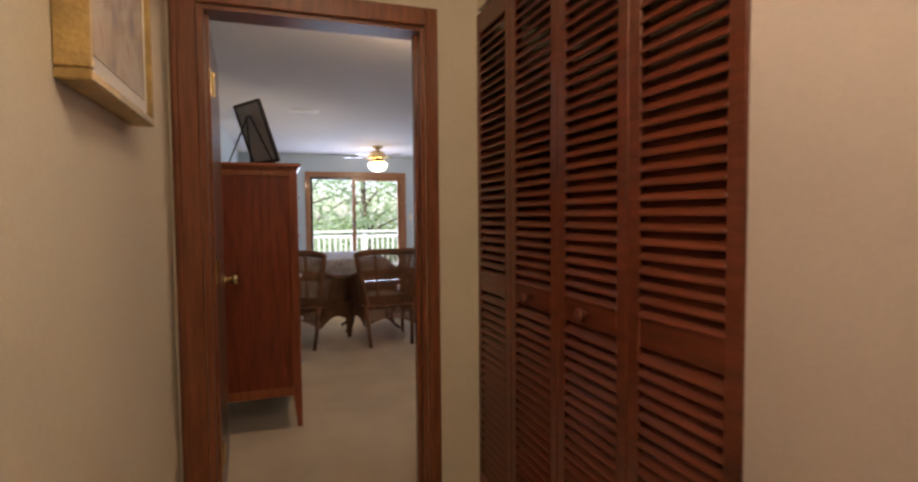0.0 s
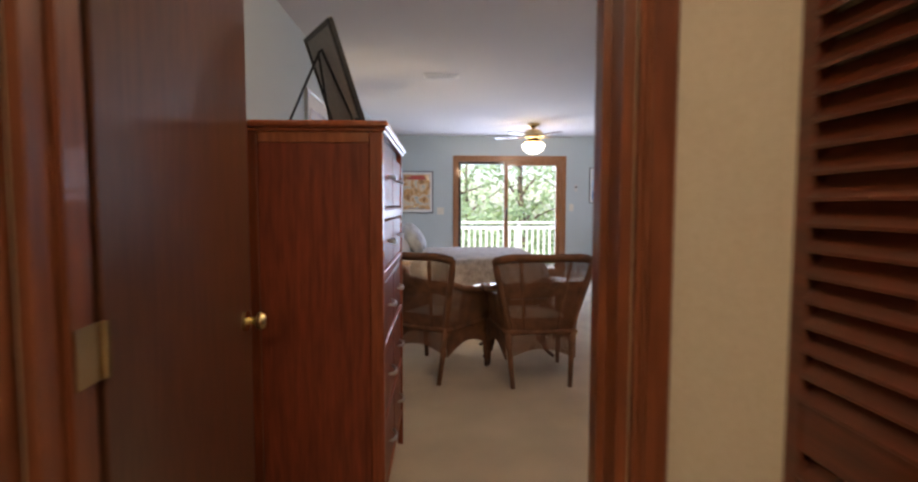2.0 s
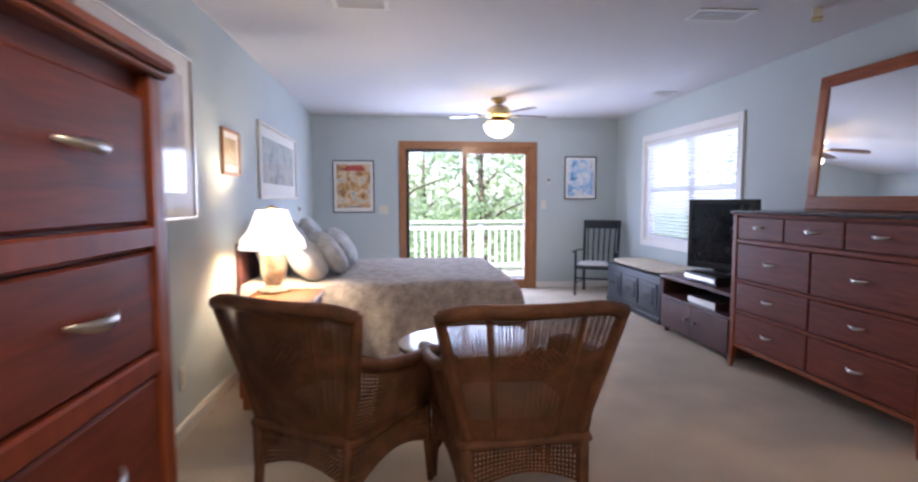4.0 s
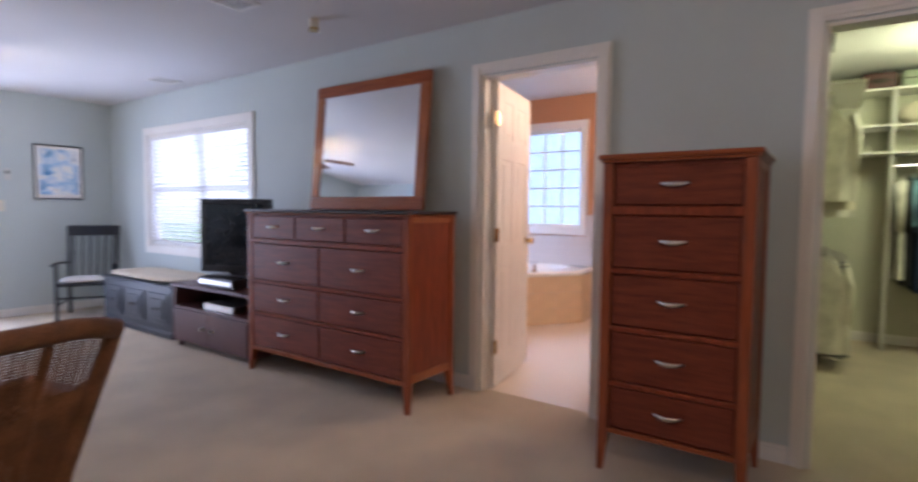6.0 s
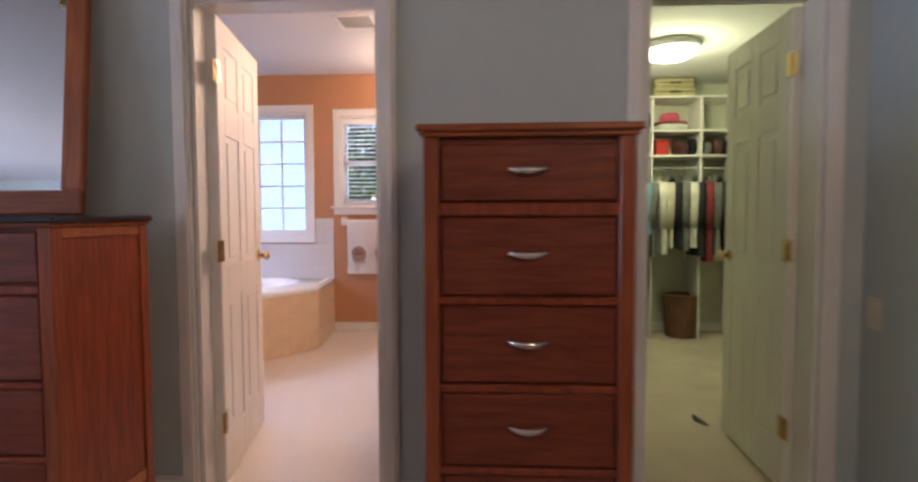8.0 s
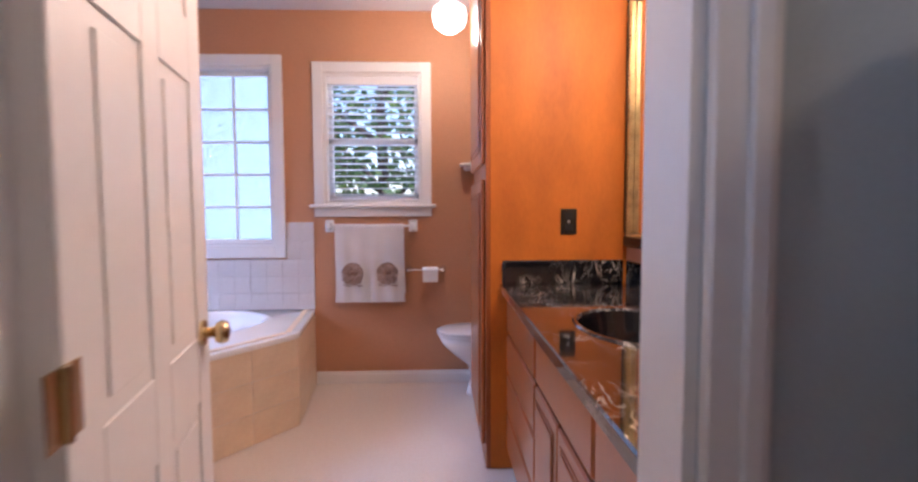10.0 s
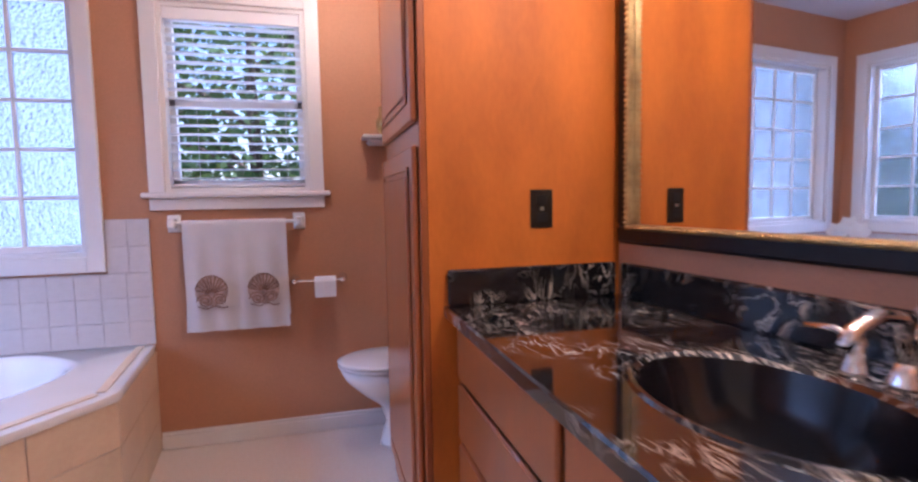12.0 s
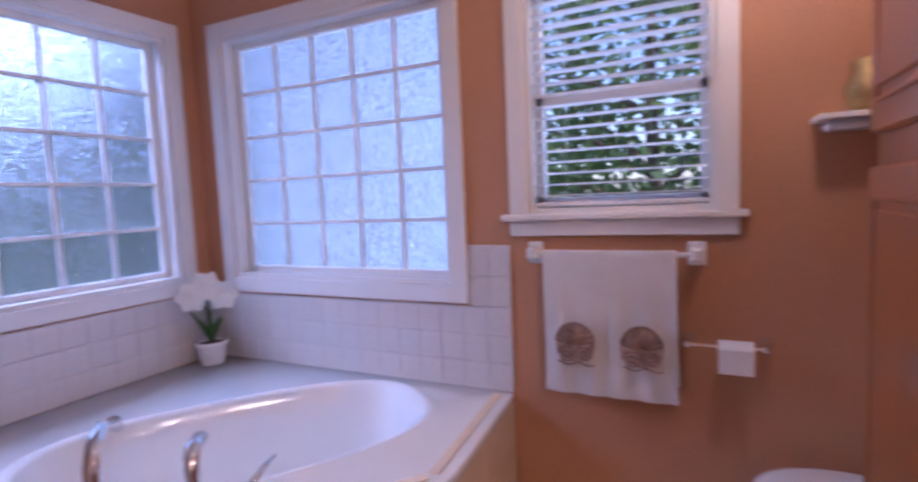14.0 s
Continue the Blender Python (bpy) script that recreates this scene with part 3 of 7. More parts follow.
part("handle", rod(bmesh.new(), [(1.80, FY + 0.02, 0.98), (1.80, FY - 0.02, 1.0), (1.80, FY - 0.02, 1.14), (1.80, FY + 0.02, 1.16)], 0.009), M_BLACK, door, "black pull handle")


def window_frame(name, axis, c, a0, a1, z0, z1, cw, depth, label, sill=False, side=-1):
    """Casing, frame and stool of a window; axis 'x': wall of constant x."""
    w = tagged(thing(name, label, "window"), kind="structure")

    def box(bm, a, b, lo, hi, d0, d1, ch=0.003):
        if axis == 'x':
            bx(bm, c + d0, a, lo, c + d1, b, hi, ch)
        else:
            bx(bm, a, c + d0, lo, b, c + d1, hi, ch)
    bm = bmesh.new()
    t = 0.02 * side
    box(bm, a0 - cw, a0, z0 - cw if not sill else z0, z1 + cw, 0, t)
    box(bm, a1, a1 + cw, z0 - cw if not sill else z0, z1 + cw, 0, t)
    box(bm, a0, a1, z1, z1 + cw, 0, t)
    if not sill:
        box(bm, a0, a1, z0 - cw, z0, 0, t)
    part("casing", bm, M_WHITE, w)
    if sill:
        bm = bmesh.new()
        box(bm, a0 - cw - 0.03, a1 + cw + 0.03, z0 - 0.025, z0, -depth * side * 0.3, t * 2.2, 0.006)
        part("window_sill", bm, M_WHITE, w)
        bm = bmesh.new()
        box(bm, a0 - cw, a1 + cw, z0 - 0.085, z0 - 0.025, 0, t, 0.004)
        part("apron", bm, M_WHITE, w)
    bm = bmesh.new()
    d = -depth * side
    box(bm, a0, a0 + 0.02, z0, z1, 0, d, 0)
    box(bm, a1 - 0.02, a1, z0, z1, 0, d, 0)
    box(bm, a0 + 0.02, a1 - 0.02, z1 - 0.02, z1, 0, d, 0)
    box(bm, a0 + 0.02, a1 - 0.02, z0, z0 + 0.02, 0, d, 0)
    part("window_frame", bm, M_WHITE, w)
    return w, box


# bedroom window with a closed venetian blind
w, box = window_frame("window_bedroom", 'x', WX, 8.55, 10.40, 0.76, 1.96, 0.08, T, "white double window behind a lowered blind")
bm = bmesh.new()
for a0, a1 in ((8.57, 9.43), (9.47, 10.38)):
    for lo, hi in ((0.78, 0.82), (1.34, 1.38), (1.90, 1.94)):
        box(bm, a0, a1, lo, hi, 0.07, 0.10)
    box(bm, a0, a0 + 0.03, 0.78, 1.94, 0.07, 0.10)
    box(bm, a1 - 0.03, a1, 0.78, 1.94, 0.07, 0.10)
box(bm, 9.43, 9.47, 0.78, 1.94, 0.06, 0.11)
part("sash", bm, M_WHITE, w)
bm = bmesh.new()
box(bm, 8.6, 10.35, 0.82, 1.90, 0.082, 0.086, 0)
part("pane", bm, M_GLASS, w).visible_shadow = False
bl = thing("venetian_blind", "white venetian blind lowered over the bedroom window", "blind")
part("headrail", B(WX + 0.005, 8.575, 1.90, WX + 0.055, 10.375, 1.938, 0.004), M_BLIND, bl)
bm = bmesh.new()
bx(bm, -0.024, 8.58, -0.0012, 0.024, 10.37, 0.0012)
sl = part("slat", bm, M_BLIND, bl, m=pose(WX + 0.03, 0, 1.875, 0, 32))
for i in range(1, 27):
    twin(sl, pose(WX + 0.03, 0, 1.875 - 0.0405 * i, 0, 32))
part("bottom_rail", B(WX + 0.008, 8.58, 0.785, WX + 0.05, 10.37, 0.805, 0.003), M_BLIND, bl)

# bath windows with obscured glass and muntins
for nm, ax, c, a0, a1, rows_, cols_ in (("window_tub_east", 'x', BX, 6.685, 7.965, 5, 5), ("window_tub_north", 'y', BN, 5.50, 7.0, 5, 6)):
    w, box = window_frame(nm, ax, c, a0, a1, 0.97, 2.195, 0.075, 0.13, "white window over the tub with obscured glass panes")
    z0, z1 = 0.99, 2.175
    b0, b1 = a0 + 0.02, a1 - 0.02
    bm = bmesh.new()
    box(bm, b0, b0 + 0.03, z0, z1, 0.07, 0.11)
    box(bm, b1 - 0.03, b1, z0, z1, 0.07, 0.11)
    box(bm, b0 + 0.03, b1 - 0.03, z0, z0 + 0.03, 0.07, 0.11)
    box(bm, b0 + 0.03, b1 - 0.03, z1 - 0.03, z1, 0.07, 0.11)
    sash = part("sash", bm, M_WHITE, w)
    pw, ph = (b1 - b0 - 0.06) / cols_, (z1 - z0 - 0.06) / rows_
    for i in range(1, cols_):
        bm = bmesh.new()
        a = b0 + 0.03 + pw * i
        box(bm, a - 0.008, a + 0.008, z0 + 0.03, z1 - 0.03, 0.078, 0.104, 0.002)
        part("muntin", bm, M_WHITE, sash)
    for j in range(1, rows_):
        bm = bmesh.new()
        a = z0 + 0.03 + ph * j
        box(bm, b0 + 0.03, b1 - 0.03, a - 0.008, a + 0.008, 0.08, 0.102, 0.002)
        part("muntin", bm, M_WHITE, sash)
    for i in range(cols_):
        for j in range(rows_):
            bm = bmesh.new()
            a, zz = b0 + 0.03 + pw * i, z0 + 0.03 + ph * j
            box(bm, a + 0.004, a + pw - 0.004, zz + 0.004, zz + ph - 0.004, 0.088, 0.094, 0)
            part("pane", bm, M_OBSC, w).visible_shadow = False

w, box = window_frame("window_bath", 'x', BX, 5.675, 6.34, 1.262, 2.155, 0.07, 0.13, "white sash window with a sill and an open blind", True)
bm = bmesh.new()
for lo, hi in ((1.282, 1.322), (1.68, 1.72), (2.095, 2.135)):
    box(bm, 5.695, 6.32, lo, hi, 0.07, 0.11)
box(bm, 5.695, 5.725, 1.282, 2.135, 0.07, 0.11)
box(bm, 6.29, 6.32, 1.282, 2.135, 0.07, 0.11)
part("sash", bm, M_WHITE, w)
bm = bmesh.new()
box(bm, 5.72, 6.295, 1.322, 2.095, 0.088, 0.092, 0)
part("pane", bm, M_GLASS, w).visible_shadow = False
bl = thing("venetian_blind", "white venetian blind with open slats in the bath window", "blind")
part("headrail", B(BX + 0.005, 5.698, 2.075, BX + 0.055, 6.317, 2.133, 0.004), M_BLIND, bl)
bm = bmesh.new()
bx(bm, -0.024, 5.70, -0.0012, 0.024, 6.315, 0.0012)
sl = part("slat", bm, M_BLIND, bl, m=pose(BX + 0.03, 0, 2.052, 0, 4))
for i in range(1, 18):
    twin(sl, pose(BX + 0.03, 0, 2.052 - 0.0425 * i, 0, 4))
part("bottom_rail", B(BX + 0.008, 5.70, 1.287, BX + 0.05, 6.315, 1.304, 0.003), M_BLIND, bl)
for y in (5.78, 6.19):
    part("cord", rod(bmesh.new(), [(BX + 0.03, y, 1.295), (BX + 0.03, y, 2.1)], 0.0012, 5), M_BLIND, bl)


# ---- panelled doors ----
def six_panel(name, label, width, height, hand, m):
    """A white six-panel door; local x along the leaf from the hinge, y the thickness."""
    d = tagged(thing(name, label, "door", m), kind="structure")
    st, mid = 0.10, 0.09
    pw = (width - 2 * st - mid) / 2
    rows_ = [(0.22, 0.80), (0.95, 1.52), (1.66, height - 0.11)]
    part("core", B(0, -0.017, 0.01, width, 0.017, height, 0.002), M_WHITE, d)
    for s in (-1, 1):
        y0, y1 = 0.017 * s, 0.0225 * s
        for x0, x1 in ((0, st), (width - st, width), (st + pw, st + pw + mid)):
            part("stile", B(x0, y0, 0.01, x1, y1, height, 0.002), M_WHITE, d)
        z = 0.01
        for lo, hi in rows_ + [(height, height)]:
            for x in (st, st + pw + mid):
                part("rail", B(x, y0, z, x + pw, y1, lo, 0.002), M_WHITE, d)
            z = hi
    for s in (-1, 1):
        for lo, hi in rows_:
            for x in (st, st + pw + mid):
                part("panel", B(x + 0.03, 0.017 * s, lo + 0.03, x + pw - 0.03, 0.0215 * s, hi - 0.03, 0.0035), M_WHITE, d)
    for z in (0.28, 1.02, 1.77):
        bm = bmesh.new()
        rod(bm, [(-0.006, 0.026 * hand, z - 0.045), (-0.006, 0.026 * hand, z + 0.045)], 0.007)
        bx(bm, -0.045, 0.021 * hand, z - 0.045, -0.008, 0.024 * hand, z + 0.045)
        bx(bm, -0.004, 0.0225 * hand, z - 0.045, 0.035, 0.0255 * hand, z + 0.045)
        part("hinge", bm, M_BRASS, d, "brass hinge")
    for s in (-1, 1):
        knob = part("knob", rod(bmesh.new(), [(width - 0.07, 0.0225 * s, 0.955), (width - 0.07, 0.030 * s, 0.955), (width - 0.07, 0.0301 * s, 0.955)], 0.03, 16), M_BRASS, d, "brass door knob")
        bm = bmesh.new()
        bm2 = [(0.012, 0.03), (0.012, 0.05), (0.024, 0.056), (0.028, 0.068), (0.024, 0.08), (0.008, 0.084)]
        rings = [ring(bm, Vector((width - 0.07, h * s, 0.955)), Vector((1, 0, 0)), Vector((0, 0, 1)), r, r, 14) for r, h in bm2]
        for a, b in zip(rings, rings[1:]):
            bridge(bm, a, b)
        bm.faces.new(rings[-1])
        part("grip", bm, M_BRASS, knob, smooth=True)
    return d


six_panel("door_bath", "white six-panel door standing open into the bathroom", 0.705, 2.01, -1, pose(4.06, 6.025, 0, 0, 0, 10.5))
six_panel("door_closet", "white six-panel door standing open into the closet", 0.655, 2.0, 1, pose(4.11, 3.625, 0, 0, 0, -3))
d = tagged(thing("door_hall", "dark brown flush wooden door standing wide open", "door", pose(0.152, DY + T + 0.01, 0, 0, 0, 93)), kind="structure")
part("slab", B(0, 0, 0.012, 0.765, 0.035, 1.92, 0.003), M_SLAB, d)
for z in (0.3, 1.0, 1.69):
    bm = bmesh.new()
    rod(bm, [(-0.006, -0.006, z - 0.045), (-0.006, -0.006, z + 0.045)], 0.007)
    bx(bm, -0.075, -0.004, z - 0.045, -0.008, -0.001, z + 0.045)
    part("hinge", bm, M_BRASS, d, "brass hinge")
kn = part("knob", rod(bmesh.new(), [(0.70, 0, 0.89), (0.70, -0.008, 0.89)], 0.03, 16), M_BRASS, d, "brass door knob")
bm = bmesh.new()
rings = [ring(bm, Vector((0.70, -h, 0.89)), Vector((1, 0, 0)), Vector((0, 0, 1)), r, r, 14) for r, h in [(0.012, 0.008), (0.012, 0.03), (0.024, 0.036), (0.028, 0.048), (0.024, 0.06), (0.008, 0.064)]]
for a, b in zip(rings, rings[1:]):
    bridge(bm, a, b)
bm.faces.new(rings[-1])
part("grip", bm, M_BRASS, kn, smooth=True)


# ---- louvred closet doors in the hall ----
def louvre_panel(m, knob_at, group):
    W_, H_, st = 0.332, 2.01, 0.042
    d = thing("louvre_door", "dark cherry louvred bifold closet door panel", "closet door", m, group)
    for y in (0, W_ - st):
        part("stile", B(-0.014, y, 0.012, 0.014, y + st, H_, 0.003), M_LOUV, d)
    rails = [(0.012, 0.13), (0.895, 0.966), (1.93, H_)]
    for lo, hi in rails:
        part("rail", B(-0.013, st, lo, 0.013, W_ - st, hi, 0.003), M_LOUV, d)
    s = None
    for lo, hi in ((0.13, 0.895), (0.966, 1.93)):
        n = int((hi - lo) / 0.0325)
        for i in range(n):
            mm = pose(0, 0, lo + (i + 0.5) * (hi - lo) / n, 0, -50)
            if s is None:
                s = part("slat", B(-0.025, st - 0.004, -0.0035, 0.025, W_ - st + 0.004, 0.0035, 0.003), M_LOUV, d, m=mm)
            else:
                twin(s, mm)
    if knob_at is not None:
        bm = bmesh.new()
        rings = [ring(bm, Vector((-0.014 - h, knob_at, 0.932)), Vector((0, 1, 0)), Vector((0, 0, 1)), r, r, 14) for r, h in [(0.008, 0), (0.008, 0.012), (0.017, 0.018), (0.019, 0.026), (0.014, 0.033), (0.004, 0.036)]]
        for a, b in zip(rings, rings[1:]):
            bridge(bm, a, b)
        bm.faces.new(rings[-1])
        part("knob", bm, M_LOUV, d, "small round dark wooden knob", smooth=True)
    return d


p1 = louvre_panel(pose(1.17, 2.657, 0), None, "hall bifold doors")
louvre_panel(pose(1.17, 2.322, 0), 0.17, "hall bifold doors")
louvre_panel(pose(1.17, 1.987, 0), 0.17, "hall bifold doors")
copy_thing(p1, pose(1.17, 1.652, 0))


# ---- case furniture ----
def bow_handle(parent, x, y, z, out, along, length=0.11, material=None):
    """A curved nickel pull; out and along are unit axes."""
    o, a = Vector(out), Vector(along)
    c = Vector((x, y, z))
    pts = []
    for i in range(9):
        u = i / 8 * 2 - 1
        pts.append(c + a * (u * length / 2) + o * (0.006 + 0.022 * (1 - u * u)) + Vector((0, 0, -0.006 * (1 - u * u))))
    bm = bmesh.new()
    rings, n = [], 8
    for i, p in enumerate(pts):
        u = i / 8 * 2 - 1
        rr = 0.003 + 0.0055 * (1 - u * u)
        rings.append(ring(bm, p, o, Vector((0, 0, 1)), rr * 0.7, rr * 1.2, n))
    for r0, r1 in zip(rings, rings[1:]):
        bridge(bm, r0, r1)
    bm.faces.new(rings[0][::-1])
    bm.faces.new(rings[-1])
    part("handle", bm, material or M_STEEL, parent, "curved brushed nickel pull", smooth=True)


def cherry_chest(name, label, width, depth, height, rows_, leg, top_mat, m):
    """Shaker chest: local x to the front, y along; rows_: (z0, z1, columns)."""
    c = thing(name, label, "dresser", m)
    hw = width / 2
    part("top", B(-depth / 2 - 0.005, -hw - 0.02, height - 0.022, depth / 2 + 0.02, hw + 0.02, height, 0.006), top_mat, c)
    part("top_moulding", B(-depth / 2, -hw - 0.008, height - 0.035, depth / 2 + 0.009, hw + 0.008, height - 0.022, 0.004), M_CHERRY, c)
    zb = leg
    bm = bmesh.new()
    bx(bm, -depth / 2 + 0.006, -hw + 0.03, zb, depth / 2 - 0.022, hw - 0.03, height - 0.035)
    part("carcass", bm, M_CHERRYD, c)
    for sx in (-1, 1):
        for sy in (-1, 1):
            bm = bmesh.new()
            x0, y0 = sx * (depth / 2), sy * hw
            x1, y1 = x0 - sx * 0.045, y0 - sy * 0.045
            bx(bm, x0, y0, zb, x1, y1, height - 0.035, 0.003)
            x2, y2 = x0 - sx * 0.024, y0 - sy * 0.026
            v = [[bm.verts.new((px, py, z)) for px, py in ((x0, y0), (xa, y0), (xa, ya), (x0, ya))] for z, xa, ya in ((zb, x1, y1), (0.0, x2, y2))]
            bridge(bm, v[0], v[1])
            bm.faces.new(v[1])
            part("leg", bm, M_CHERRYL, c)
    for sy in (-1, 1):
        part("side_panel", B(-depth / 2 + 0.045, sy * (hw - 0.008), zb + 0.05, depth / 2 - 0.045, sy * (hw - 0.03), height - 0.07, 0.002), M_CHERRYP, c)
        for lo, hi in ((zb, zb + 0.05), (height - 0.07, height - 0.035)):
            part("side_rail", B(-depth / 2 + 0.045, sy * (hw - 0.003), lo, depth / 2 - 0.045, sy * (hw - 0.03), hi, 0.002), M_CHERRYV, c)
    xf = depth / 2
    part("apron", B(xf - 0.022, -hw + 0.045, zb - 0.012, xf - 0.003, hw - 0.045, rows_[0][0] - 0.006, 0.003), M_CHERRY, c)
    for i, (z0, z1, cols_) in enumerate(rows_):
        w_ = (width - 0.09) / cols_
        for k in range(cols_):
            y0 = -hw + 0.045 + k * w_
            dr = part("drawer", B(xf - 0.024, y0 + 0.005, z0 + 0.004, xf - 0.006, y0 + w_ - 0.005, z1 - 0.004, 0.005), M_CHERRYD, c)
            bow_handle(dr, xf - 0.007, y0 + w_ / 2, (z0 + z1) / 2 + 0.01, (1, 0, 0), (0, 1, 0), 0.115)
        if i + 1 < len(rows_):
            zn = rows_[i + 1][0]
            bm = bmesh.new()
            bx(bm, xf - 0.022, -hw + 0.045, z1 + 0.001, xf - 0.001, hw - 0.045, zn - 0.001, 0.004)
            part("drawer_rail", bm, M_CHERRYP, c)
    return c


cherry_chest("dresser", "wide reddish cherry dresser with nine drawers and a dark top", 1.52, 0.45, 1.172,
             [(0.19, 0.42, 2), (0.44, 0.65, 2), (0.67, 0.935, 2), (0.965, 1.128, 3)], 0.17, M_DARKTOP, pose(3.59, 6.92, 0, 0, 0, 180))
cherry_chest("tall_chest", "narrow cherry chest of five drawers between two doorways", 0.61, 0.46, 1.43,
             [(0.205, 0.395, 1), (0.42, 0.645, 1), (0.67, 0.905, 1), (0.93, 1.165, 1), (1.205, 1.378, 1)], 0.19, M_CHERRY, pose(3.635, 4.755, 0, 0, 0, 180))
cherry_chest("tall_chest", "large cherry chest of drawers behind the open hall door", 0.90, 0.46, 1.50,
             [(0.20, 0.43, 2), (0.46, 0.69, 2), (0.73, 0.95, 2), (0.99, 1.17, 2), (1.21, 1.43, 2)], 0.18, M_CHERRY, pose(0.255, 4.52, 0, 0, 0, 0))

# mirror leaning on the dresser
mr = thing("dresser_mirror", "cherry-framed mirror leaning on the wall above the dresser", "mirror", pose(3.84, 6.99, 1.174, 0, 5.2, 0))
fw = 0.085
for y0, y1, z0, z1 in ((-0.56, 0.56, 0, fw + 0.01), (-0.56, 0.56, 0.945 - fw, 0.945), (-0.56, -0.56 + fw, fw + 0.01, 0.945 - fw), (0.56 - fw, 0.56, fw + 0.01, 0.945 - fw)):
    bm = bmesh.new()
    bx(bm, -0.018, y0, z0, 0.018, y1, z1, 0.006)
    part("frame", bm, M_CHERRYV if z1 - z0 > 0.2 else M_CHERRY, mr)
part("mirror_glass", B(-0.006, -0.56 + fw, fw + 0.01, 0.004, 0.56 - fw, 0.945 - fw), M_MIRROR, mr)

# black chest with a basket
bk = thing("black_dresser", "glossy black painted dresser with small knobs", "dresser", pose(2.07, 3.66, 0))
part("top", B(-0.66, -0.21, 0.775, 0.66, 0.30, 0.80, 0.006), M_BLACK, bk)
bm = bmesh.new()
bx(bm, -0.63, -0.205, 0.07, 0.63, 0.265, 0.775, 0.004)
part("carcass", bm, M_BLACK, bk)
part("plinth", B(-0.64, -0.205, 0, 0.64, 0.275, 0.07, 0.004), M_BLACK, bk)
for k in range(2):
    for z0, z1 in ((0.10, 0.31), (0.33, 0.54), (0.56, 0.75)):
        x0 = -0.60 + 0.61 * k
        dr = part("drawer", B(x0, 0.262, z0, x0 + 0.59, 0.282, z1, 0.005), M_BLACK, bk)
        for kx in (0.15, 0.44):
            part("knob", rod(bmesh.new(), [(x0 + kx, 0.282, (z0 + z1) / 2), (x0 + kx, 0.305, (z0 + z1) / 2)], 0.011, 10, 0.015), M_BRONZE, dr)

bsk = thing("wicker_basket", "brown woven wicker basket with a tall loop handle", "basket", pose(2.60, 3.66, 0.8015, 0, 0, 75) @ Matrix.Scale(0.86, 4))
N = 44


def basket_ring(t, k=0.0):
    z = 0.012 + 0.175 * t
    s = 0.66 + 0.34 * math.sin(t * math.pi / 2) ** 0.8
    return [Vector((0.25 * s * math.cos(2 * math.pi * i / N), 0.185 * s * math.sin(2 * math.pi * i / N), z + 0.014 * t * abs(math.cos(2 * math.pi * i / N)) ** 3)) for i in range(N + 1)]


for r_ in range(17):
    ps = basket_ring(r_ / 16)
    ps = [p * (1.0 + 0.018 * (1 if (i + r_) % 2 else -1)) if 0 < i < N else p for i, p in enumerate(ps)]
    for i, p in enumerate(ps):
        p.z = basket_ring(r_ / 16)[i].z
    part("weaver", rod(bmesh.new(), ps, 0.0075, 6), M_BASKET, bsk, smooth=True)
for i in range(0, N, 2):
    part("stake", rod(bmesh.new(), [basket_ring(t / 6)[i] for t in range(7)], 0.005, 5), M_BASKET, bsk)
part("base", lathe(bmesh.new(), [(0.165, 0.0), (0.165, 0.012), (0.05, 0.02)], n=24, sx=1.0, sy=0.78), M_BASKET, bsk)
rim = [Vector((p.x, p.y, p.z + 0.006)) for p in basket_ring(1.0)]
part("rim", rod(bmesh.new(), rim, 0.012, 8), M_BASKET, bsk, smooth=True)
part("loop_handle", rod(bmesh.new(), [(0.0, -0.18 * math.cos(a), 0.17 + 0.20 * math.sin(a)) for a in [math.pi * i / 18 for i in range(19)]], 0.013, 8), M_OAK, bsk, "bent brown wooden loop handle", smooth=True)


